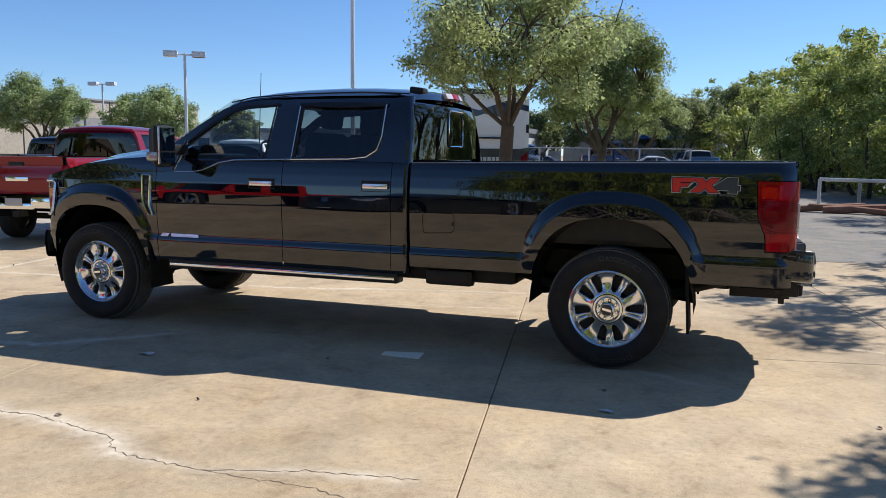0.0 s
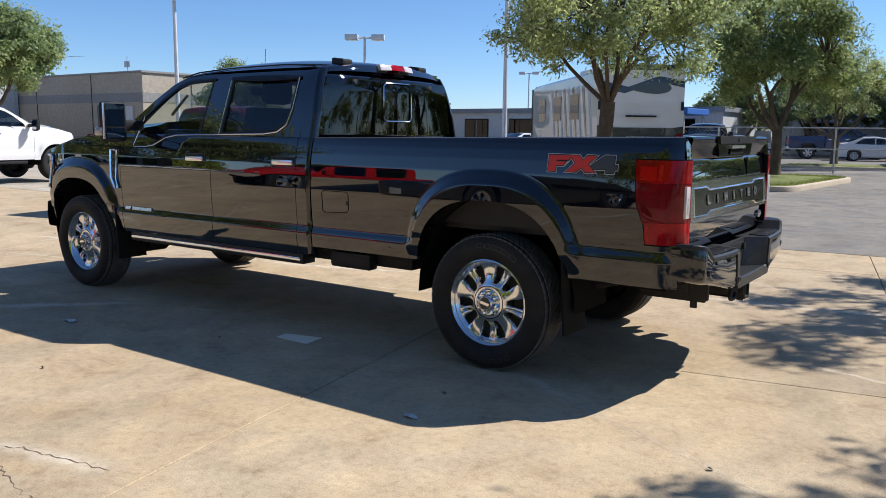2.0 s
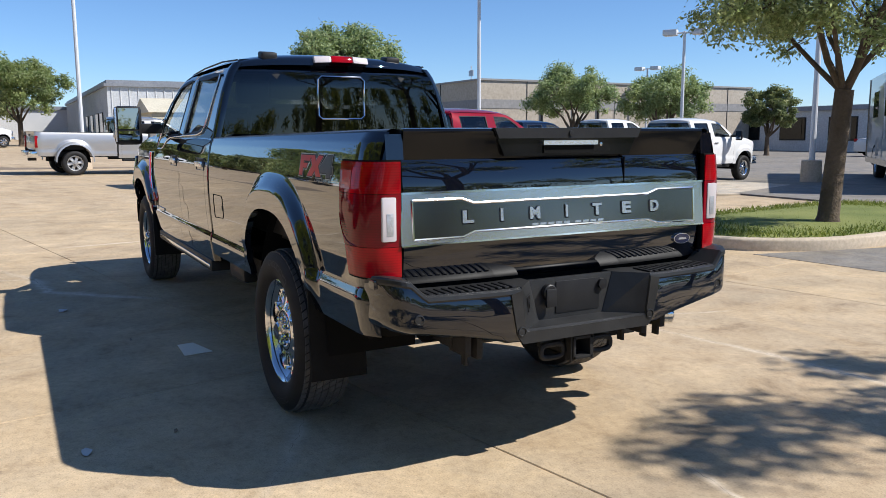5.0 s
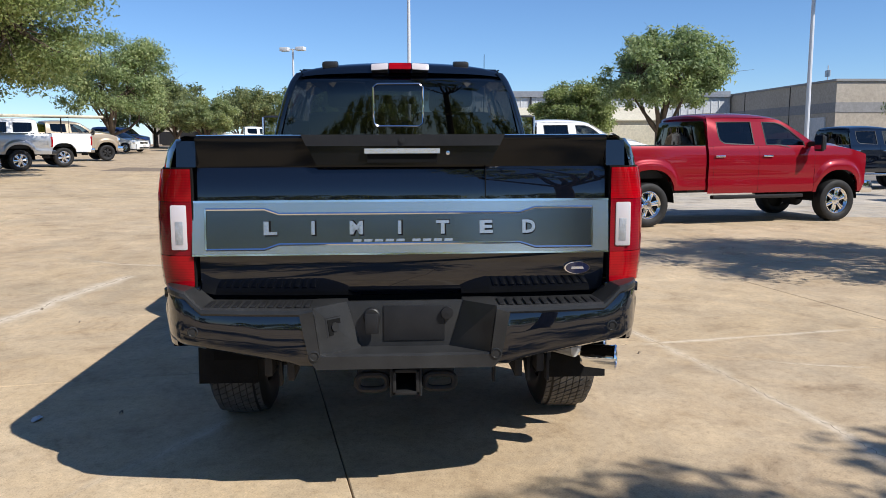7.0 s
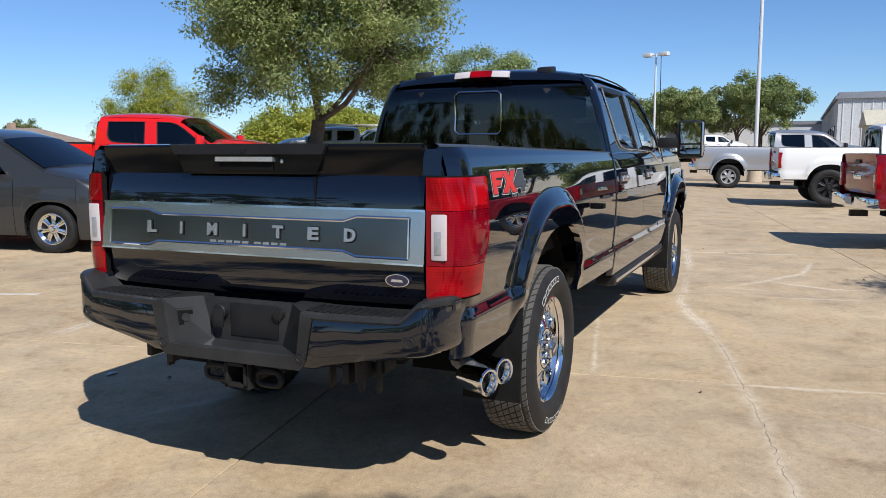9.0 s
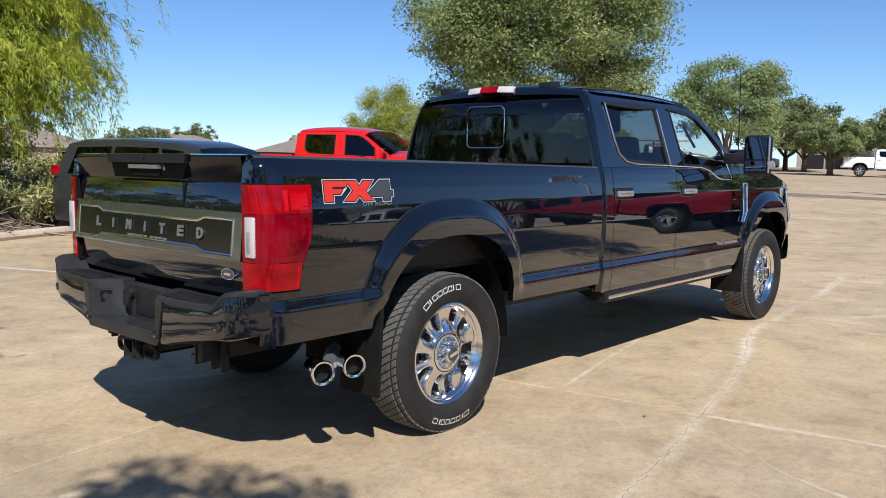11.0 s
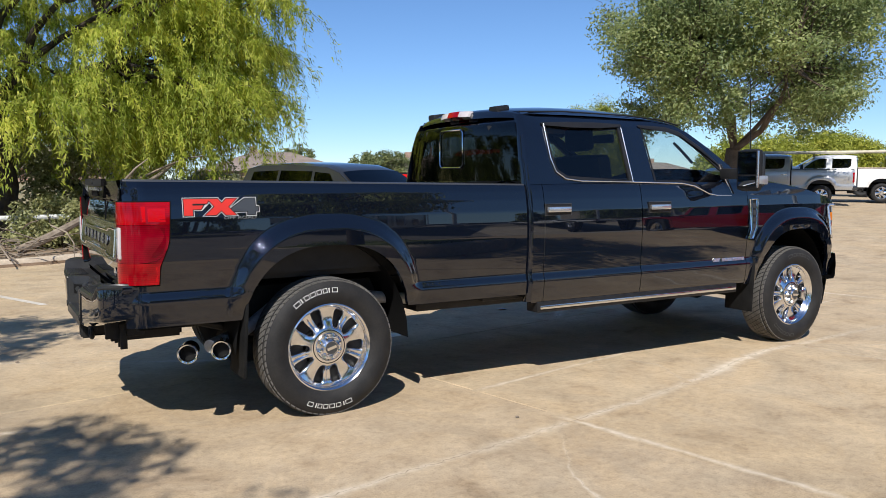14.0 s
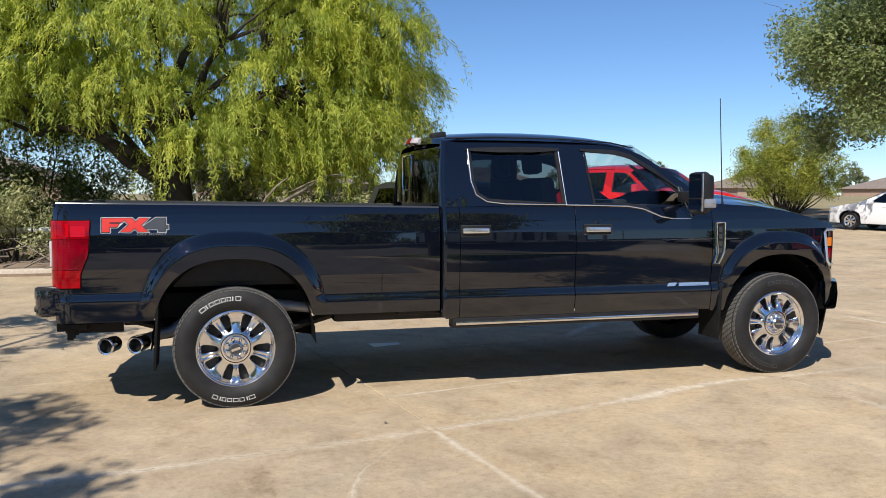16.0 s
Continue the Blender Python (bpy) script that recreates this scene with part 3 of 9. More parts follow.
    for k in range(spokes):
        a = 2 * math.pi * (k + 0.5) / spokes
        ca, sa = math.cos(a), math.sin(a)
        w0, w1 = hub_r * math.sin(math.pi / spokes) * 1.05, r * math.sin(math.pi / spokes) * 0.50
        prof2 = []
        for rr, ww, yy, th in ((hub_r * 0.82, w0, face + 0.012 * side, 0.04), (r * 0.55, (w0 + w1) / 2 * 0.92, face + 0.006 * side, 0.035), (r * 0.80, w1 * 0.95, face, 0.03), (r - 0.020, w1 * 1.12, face + 0.006 * side, 0.035)):
            for u, d in ((-ww, th), (-ww * 0.82, 0.004), (-ww * 0.30, 0.0), (0, 0.007), (ww * 0.30, 0.0), (ww * 0.82, 0.004), (ww, th)):
                prof2.append((rr * ca - u * sa, yy - d * side, rr * sa + u * ca))
        n = 7
        f2 = [(i * n + j, i * n + j + 1, (i + 1) * n + j + 1, (i + 1) * n + j) for i in range(3) for j in range(n - 1)]
        if side > 0:
            f2 = [tuple(reversed(q)) for q in f2]
        piece("spoke", prof2, f2, rim_mat, rim, sharp=25)
    # hub
    hp = [(face - 0.03 * side, hub_r * 1.02), (face + 0.010 * side, hub_r * 0.98), (face + 0.018 * side, hub_r * 0.88), (face + 0.010 * side, hub_r * 0.80), (face + 0.010 * side, hub_r * 0.55), (face + 0.05 * side, hub_r * 0.50), (face + 0.058 * side, hub_r * 0.42), (face + 0.058 * side, 0.0)]
    v, f = lathe(hp, 36)
    piece("hub", v, f, rim_mat, w)
    if detail:
        for k in range(8):
            a = 2 * math.pi * k / 8
            v, f = lathe([(face, 0.014), (face + 0.035 * side, 0.013), (face + 0.042 * side, 0.007), (face + 0.042 * side, 0.0)], 6, centre=(hub_r * 0.68 * math.cos(a), 0, hub_r * 0.68 * math.sin(a)))
            piece("lug_nut", v, f, CHROME, rim)
        v, f = lathe([(face + 0.0580 * side, hub_r * 0.41), (face + 0.0605 * side, hub_r * 0.39), (face + 0.0605 * side, 0)], 24)
        piece("centre_cap", v, f, SATIN_GREY, w)
        yy = face + 0.0615 * side
        piece("cap_bar", *prism([(-hub_r * 0.32, -hub_r * 0.09), (hub_r * 0.32, -hub_r * 0.09), (hub_r * 0.32, hub_r * 0.09), (-hub_r * 0.32, hub_r * 0.09)], 0, 0.002 * side, lambda u, q, h: (u, yy + h, q)), POLISHED, w)
        v, f = lathe([(face + 0.0125 * side, hub_r * 1.10), (face + 0.0160 * side, hub_r * 1.08), (face + 0.0160 * side, hub_r * 1.03)], 40)
        piece("hub_groove", v, f, DEEP_BLACK, rim)
    if letters:
        # white raised bars where the maker's name stands, twice round
        for start in (math.pi / 2 - 0.42, -math.pi / 2 - 0.06):
            a = start
            for k in range(8):
                wd = (0.125, 0.04, 0.095, 0.10, 0.09, 0.08, 0.04, 0.105)[k]
                ro, ri, t = R - 0.048, R - 0.077, 0.0040
                da = t / (R - 0.06)
                bars = [(a, a + wd, ri, ri + t), (a, a + wd, ro - t, ro), (a, a + da, ri, ro), (a + wd - da, a + wd, ri, ro)] if wd > 0.05 else [(a, a + wd * 0.5, ri, ro)]
                vs, fs = [], []
                for a0, a1, r0, r1 in bars:
                    b0 = len(vs)
                    for rr, aa in ((r0, a0), (r0, (a0 + a1) / 2), (r0, a1), (r1, a1), (r1, (a0 + a1) / 2), (r1, a0)):
                        yy = h * np.interp(rr, [(R + r) / 2, R - 0.04], [1.04, 1.0]) + 0.0015
                        vs.append((rr * math.cos(aa), yy * side, rr * math.sin(aa)))
                    fs += [tuple(b0 + i for i in q) for q in ((0, 1, 4, 5), (1, 2, 3, 4))]
                piece("sidewall_mark", vs, fs, letters, tyre, smooth=False)
                a += wd + 0.022
    return w


def seat(parent, x, y, mat, wide=0.52, rest=True):
    """A front seat with cushion, back and headrest, seen through the glass."""
    s = new("seat")
    s.parent = parent
    part("cushion", box_bm(x - 0.50, x + 0.02, y - wide / 2, y + wide / 2, 0.95, 1.10, 0.05), mat, s)
    bm = box_bm(-0.07, 0.07, y - wide / 2, y + wide / 2, 0, 0.62, 0.05)
    bm.transform(Matrix.Translation((x + 0.02, 0, 1.05)) @ Matrix.Rotation(radians(12), 4, 'Y'))
    part("backrest", bm, mat, s)
    if rest:
        bm = box_bm(-0.05, 0.05, y - 0.14, y + 0.14, 0, 0.19, 0.045)
        bm.transform(Matrix.Translation((x + 0.16, 0, 1.69)) @ Matrix.Rotation(radians(8), 4, 'Y'))
        part("headrest", bm, mat, s)


def glasshouse(P, veh, paint_mat):
    """Pillars, roof, panes. P gives outlines in (x, z) and how the side leans in."""
    y_of = P["y_of"]
    for side in (-1, 1):
        def put(u, v, d=0.0, side=side):
            return (u, side * (y_of(v) + d), v)
        bm = filled(P["side"], [w["outline"] for w in P["windows"]], lambda u, v: put(u, v))
        ob = part("cab_side", bm, paint_mat, veh, sharp=20)
        for w in P["windows"]:
            o = w["outline"]
            bm = filled(o, [], lambda u, v: put(u, v, -0.012))
            g = part("side_window", bm, w["glass"], veh)
            # rubber channel round the pane and the bright strip below it
            n = len(o)
            c = Vector((sum(p[0] for p in o) / n, sum(p[1] for p in o) / n))
            vs, fs = [], []
            for i, (u, v) in enumerate(o):
                d = (Vector((u, v)) - c)
                k = 1 - 0.022 / max(0.05, d.length)
                q = c + d * k
                vs += [put(u, v, 0.003), put(q.x, q.y, 0.001), put(q.x, q.y, -0.014)]
            for i in range(n):
                a, b = 3 * i, 3 * ((i + 1) % n)
                fs += [(a, b, b + 1, a + 1), (a + 1, b + 1, b + 2, a + 2)]
            piece("window_seal", vs, fs, PLASTIC, g, smooth=False)
            if w.get("trim"):
                pts = [put(u, v, 0.008) for u, v in w["trim"]]
                piece("bright_trim", *tube(pts, [0.0052] * len(pts), 6), SATIN_CHROME, g)
            if w.get("visor"):
                a = w["visor"]
                vs, fs = [], []
                k = len(a)
                for i, (u, v) in enumerate(a):
                    e = 0.25 if i in (0, k - 1) else 1.0
                    vs += [put(u, v + 0.010, 0.004), put(u, v - 0.008 * e, 0.006 + 0.010 * e), put(u, v - 0.034 * e, 0.006 + 0.012 * e), put(u, v - 0.034 * e, 0.004 + 0.008 * e)]
                fs = [(4 * i + j, 4 * i + j + 1, 4 * i + j + 5, 4 * i + j + 4) for i in range(k - 1) for j in range(3)]
                piece("rain_visor", vs, fs, PLASTIC, g)
    # roof
    xs, zc, ze, hw = P["roof"]
    ny = 21
    G = []
    for x, c, e, h in zip(xs, zc, ze, hw):
        row = []
        for j in range(ny):
            s = -1 + 2 * j / (ny - 1)
            k = abs(s)
            row.append((x - P.get("roof_bow", 0.0) * s * s * max(0.0, 1 - (xs[0] - x) / 0.5), s * h, c - (c - e) * (k ** 2.2 * 0.55 + 0.45 * k ** 7)))
        G.append(row)
    piece("roof", *sheet(G), paint_mat, veh, sharp=60)


def truck_lower(P, veh, mat, S):
    """Sides, bonnet, nose of a pickup. S: its Shape."""
    top = P["top"]
    for side in (-1, 1):
        for nm, x0, x1, low in P["panels"]:
            v, f = S.panel(x0, x1, low, top, int((x1 - x0) * 75) + 8 if P.get("fine") else P.get("nx", 40), P.get("nz", 28))
            v = [(a, side * b, c) for a, b, c in v]
            if side < 0:
                f = [tuple(reversed(q)) for q in f]
            ob = piece(nm, v, f, mat, veh, sharp=40)
            if nm.endswith("door") and P.get("handles"):
                hx = P["handles"][nm]
                hz = P["handle_z"]
                yy = float(S.y(hx, hz)) * side
                if P.get("fine"):
                    # chrome pull over a dark bowl in a chrome rim
                    a = 0.105
                    bm = box_bm(hx - a - 0.012, hx + a + 0.012, yy - 0.006 * side - 0.004, yy - 0.006 * side + 0.010, hz - 0.042, hz + 0.042, 0.004)
                    part("handle_bowl", bm, PLASTIC, ob)
                    bm = box_bm(hx - a, hx + a, yy + 0.012 * side - 0.012, yy + 0.012 * side + 0.014, hz - 0.020, hz + 0.020, 0.009)
                    part("door_handle", bm, SATIN_CHROME, ob, "chrome door handle")
                    ring = [(hx - a - 0.014, hz - 0.040), (hx + a + 0.014, hz - 0.040), (hx + a + 0.014, hz + 0.040), (hx - a - 0.014, hz + 0.040), (hx - a - 0.014, hz - 0.040)]
                    piece("handle_rim", *tube([(u, yy + 0.004 * side, w) for u, w in ring], [0.003] * 5, 6), SATIN_GREY, ob)
                else:
                    bm = box_bm(hx - 0.10, hx + 0.10, min(yy, yy + 0.03 * side), max(yy, yy + 0.03 * side), hz - 0.018, hz + 0.018, 0.008)
                    part("door_handle", bm, P.get("handle_mat", CHROME), ob)
    # bonnet: crowned, with a raised middle
    xs = np.linspace(P["hood"][0], P["hood"][1], 22)
    G = []
    for x in xs:
        zt = top(x)
        h = float(S.y(x, zt))
        row = []
        for j in range(27):
            s = -1 + 2 * j / 26
            k = abs(s)
            rise = P.get("crown", 0.085) * (1 - k ** 2.4) + 0.022 * (1 - smoothstep(0.52, 0.66, k))
            fade = 1.0 - 0.7 * smoothstep(0.75, 1.0, np.clip((P["hood"][0] - x) / (P["hood"][0] - P["hood"][1]), 0, 1))
            row.append((x, s * h, zt + float(rise * fade)))
        G.append(row)
    piece("bonnet", *sheet(G), mat, veh, sharp=50)
    # nose
    nx0 = P["hood"][1]
    zt = top(nx0)
    h = float(S.y(nx0, zt))
    G = []
    for k in range(9):
        z = zt - (zt - 0.62) * k / 8
        row = []
        for j in range(17):
            s = -1 + 2 * j / 16
            hh = float(S.y(nx0, z))
            row.append((nx0 - P.get("bow", 0.22) * (1 - abs(s) ** 2.2) * (1 if k else 0.8), s * hh, z + (0.03 * (1 - abs(s) ** 2.4) if k == 0 else 0)))
        G.append(row)
    piece("nose", *sheet(G), mat, veh, sharp=50)


def pickup_base(P, name, label, m, group=""):
    """A pickup with all its main parts. P: sizes and materials."""
    veh = thing(name, label, "pickup truck", group, m)
    mat = P["paint"]
    WB = P["wb"]
    ar, af = (0.0, P["arch_half"], P["arch_top"]), (-WB, P["arch_half"] * 0.92, P["arch_top"] - 0.045)
    kw = dict(nose=(-WB - 0.25, 0.28, 2.0), tail=(1.06, 4.0, 2.0), flare=P.get("flare", 0.04))
    kw["step"] = (0.30, 0.60, 0.050)
    S = Shape(P["zs"], P["ys"], [ar, af], **kw)
    P["S"] = S
    truck_lower(P, veh, mat, S)
    glasshouse(P, veh, mat)
    top, cab = P["top"], P["cab_rear"]
    # cab rear wall and the pane in it
    zr, zroof = P["rail"], P["roof_rear"]
    wz0, wz1 = zr + 0.03, zroof - 0.085

    def wall_at(u, v):
        wide = min(P["y_of"](v), 0.93) if v > zr else 0.925
        return (cab - 0.02 + 0.07 * (1 - min(1.0, abs(u) / wide) ** 2) - 0.05 * float(smoothstep(zroof - 0.12, zroof, v)), u, v)
    steps = np.linspace(0, 1, 9)[:-1]
    rim_y = lambda z: min(P["y_of"](z), 0.93) if z > zr else 0.925
    pane_y = lambda z: P["y_of"](z) - 0.055
    outer, hole = [], []
    for loop, half, za, zc in ((outer, rim_y, 0.60, zroof), (hole, pane_y, wz0 + 0.012, wz1 - 0.012)):
        loop += [(half(za) * (2 * q - 1), za) for q in steps]
        loop += [(half(za + (zc - za) * q), za + (zc - za) * q) for q in steps]
        loop += [(half(zc) * (1 - 2 * q), zc) for q in steps]
        loop += [(-half(zc + (za - zc) * q), zc + (za - zc) * q) for q in steps]
    part("cab_rear_wall", filled(outer, [hole], wall_at), mat, veh)
    G2 = []
    for k in range(9):
        z = wz0 + (wz1 - wz0) * k / 8
        row = []
        for j in range(21):
            s = -1 + 2 * j / 20
            wy = P["y_of"](z) - 0.045
            row.append((cab + 0.012 + 0.07 * (1 - s * s) - 0.05 * smoothstep(zroof - 0.12, zroof, z), s * wy, z))
        G2.append(row)
    piece("rear_window", *sheet(G2), P["glass_rear"], veh, "dark tinted rear cab window")
    # wheel wells
    for cx, half, t in (ar, af):
        for side in (-1, 1):
            v, f = [], []
            n = 16
            for k in range(n + 1):
                a = math.pi * k / n
                x, z = cx - (half + 0.01) * math.cos(a), 0.42 + (t - 0.40) * math.sin(a)
                v += [(x, side * 0.90, z), (x, side * 0.45, z)]
            f = [(2 * i, 2 * i + 1, 2 * i + 3, 2 * i + 2) for i in range(n)]
            k0 = len(v)
            v.append((cx, side * 0.45, 0.5))
            f += [(2 * i + 1, 2 * i + 3, k0) for i in range(n)]
            piece("wheel_well", v, f, DEEP_BLACK, veh)
    # bed: floor, inner walls, rail caps
    b0, b1 = P["bed"]
    part("bed_floor", box_bm(b0 + 0.06, b1 - 0.06, -0.80, 0.80, 0.86, 0.93), PLASTIC, veh)
    part("bed_front_wall", box_bm(b0 + 0.005, b0 + 0.055, -0.86, 0.86, 0.66, top(b0) - 0.012, 0.008), mat, veh)
    for side in (-1, 1):
        a, b = sorted((side * 0.80, side * 0.86))
        part("bed_inner_wall", box_bm(b0 + 0.06, b1 - 0.06, a, b, 0.90, top(b0) - 0.03), PLASTIC, veh)
        # rail cap bent over the side
        G = []
        for x in np.linspace(b0, b1, 12):
            zt = top(x)
            yo = float(S.y(x, zt))
            G.append([(x, side * (yo + 0.0015), zt - 0.006), (x, side * (yo - 0.004), zt + 0.006), (x, side * (yo - 0.018), zt + 0.012), (x, side * 0.80, zt + 0.010), (x, side * 0.80, zt - 0.03)])
        v, f = sheet(G)
        piece("bed_rail", v, f if side < 0 else flip((v, f))[1], P.get("rail_mat", PLASTIC), veh)
    # frame, axles
    for side in (-1, 1):
        a, b = sorted((side * 0.40, side * 0.50))
        part("frame_rail", box_bm(-WB - 0.6, 1.05, a, b, 0.60, 0.78), STEEL_DARK, veh)
    for cx in (0, -WB):
        v, f = join(lathe([(-0.80, 0.055), (0.80, 0.055)], 12, centre=(cx, 0, P["wheel_r"])), lathe([(-0.16, 0.05), (-0.12, 0.17), (0.12, 0.17), (0.16, 0.05)], 16, centre=(cx + (0 if cx == 0 else 0.02), 0 if cx == 0 else -0.25, P["wheel_r"])))
        piece("axle", v, f, STEEL_DARK, veh)
    part("underbody", box_bm(-WB + 0.5, b0 + 0.3, -0.85, 0.85, 0.60, 0.72, 0.02), STEEL_DARK, veh)
    part("engine_bay", box_bm(-WB - 0.45, -WB + 0.7, -0.44, 0.44, 0.52, 1.2, 0.02), STEEL_DARK, veh)
    # cabin
    part("cabin_floor", box_bm(P["hood"][0] + 0.02, cab - 0.06, -0.88, 0.88, 0.74, 0.80), INTERIOR, veh)
    for side in (-1, 1):
        a, b = sorted((side * 0.86, side * 0.905))
        part("door_card", box_bm(P["hood"][0] + 0.1, cab - 0.06, a, b, 0.80, P["belt"] - 0.03, 0.01), INTERIOR_GREY if P.get("fine") else INTERIOR, veh)
        for xx in P["seats"]:
            seat(veh, xx, side * 0.38, P.get("seat_mat", INTERIOR), 0.56)
    dash = P["hood"][0]
    part("dashboard", box_bm(dash + 0.02, dash + 0.50, -0.86, 0.86, 1.02, P["belt"] - 0.01, 0.05), INTERIOR, veh)
    v, f = lathe([(0.0, 0.185), (0.016, 0.19), (0.022, 0.178), (0.0, 0.170)], 28, axis="x", closed=True)
    mm = Matrix.Translation((dash + 0.78, -0.40, P["belt"] - 0.02)) @ Matrix.Rotation(radians(-24), 4, 'Y')
    sw = [mm @ Vector(p) for p in v]
    spk = [mm @ Vector(p) for p in ((0.0, -0.17, 0.015), (0.0, -0.17, -0.02), (0.0, 0.17, -0.02), (0.0, 0.17, 0.015), (0.012, 0.03, -0.17), (0.012, -0.03, -0.17), (0.012, -0.05, 0.0), (0.012, 0.05, 0.0))]
    sv, sf = join((sw, f), (spk, [(0, 1, 2, 3), (4, 5, 6, 7)]))
    piece("steering_wheel", sv, sf, INTERIOR, veh)
    # windscreen
    ws = P["windscreen"]
    G = []
    for k in range(7):
        t = k / 6
        x, z, h = [ws[0][i] + (ws[1][i] - ws[0][i]) * t for i in range(3)]
        G.append([(x - 0.10 * (1 - (j / 8 - 1) ** 2) * (1 - 0.5 * t), h * (j / 8 - 1), z + 0.02 * (1 - (j / 8 - 1) ** 2)) for j in range(17)])
    piece("windscreen", *sheet(G), GLASS_CLEAR, veh)
    # cabin mirror
    part("cabin_mirror", box_bm(ws[1][0] + 0.14, ws[1][0] + 0.17, -0.13, 0.13, ws[1][1] - 0.15, ws[1][1] - 0.075, 0.012), PLASTIC, veh)
    # door mirrors
    mx, mz = P["mirror"]
    for side in (-1, 1):
        yy = P["y_of"](1.45) * side
        mir = new("door_mirror")
        mir.parent = veh
        bm = box_bm(mx - 0.06, mx + 0.02, min(yy, yy + 0.25 * side), max(yy, yy + 0.25 * side), mz + 0.02, mz + 0.11, 0.02)
        part("mirror_arm", bm, PLASTIC, mir)
        near, far = P.get("mirror_span", (0.14, 0.345))
        y0, y1 = sorted((yy + near * side, yy + far * side))
        bm = box_bm(mx - 0.085, mx + 0.03, y0, y1, mz - 0.075, mz + P.get("mirror_h", 0.31) - 0.01, 0.042)
        for v in bm.verts:
            if v.co.x < mx - 0.02:
                v.co.z = (v.co.z - mz - 0.12) * 0.86 + mz + 0.12
                v.co.y = (v.co.y - (y0 + y1) / 2) * 0.85 + (y0 + y1) / 2
        hous = part("mirror_housing", bm, P.get("mirror_mat", PLASTIC), mir)
        part("mirror_glass", box_bm(mx + 0.030, mx + 0.034, y0 + 0.03, y1 - 0.03, mz + 0.06, mz + P.get("mirror_h", 0.31) - 0.03, 0.0), MIRROR, hous)
        part("mirror_glass", box_bm(mx + 0.030, mx + 0.034, y0 + 0.03, y1 - 0.03, mz - 0.035, mz + 0.045, 0.0), MIRROR, hous)
    return veh


# ---- the black pickup ----
def cab_lean(z):
    """Half-width of the glasshouse by height."""
    return float(np.interp(z, [1.38, 1.45, 1.60, 1.75, 1.87, 1.93, 1.97], [0.938, 0.917, 0.880, 0.838, 0.790, 0.752, 0.690]))


def main_top(x):
    if x > -1.51:
        return 1.439 + 0.0131 * x
    if x > -3.80:
        return 1.436
    return float(np.interp(x, [-5.05, -4.9, -4.6, -4.25, -3.80], [1.255, 1.300, 1.375, 1.425, 1.452]))


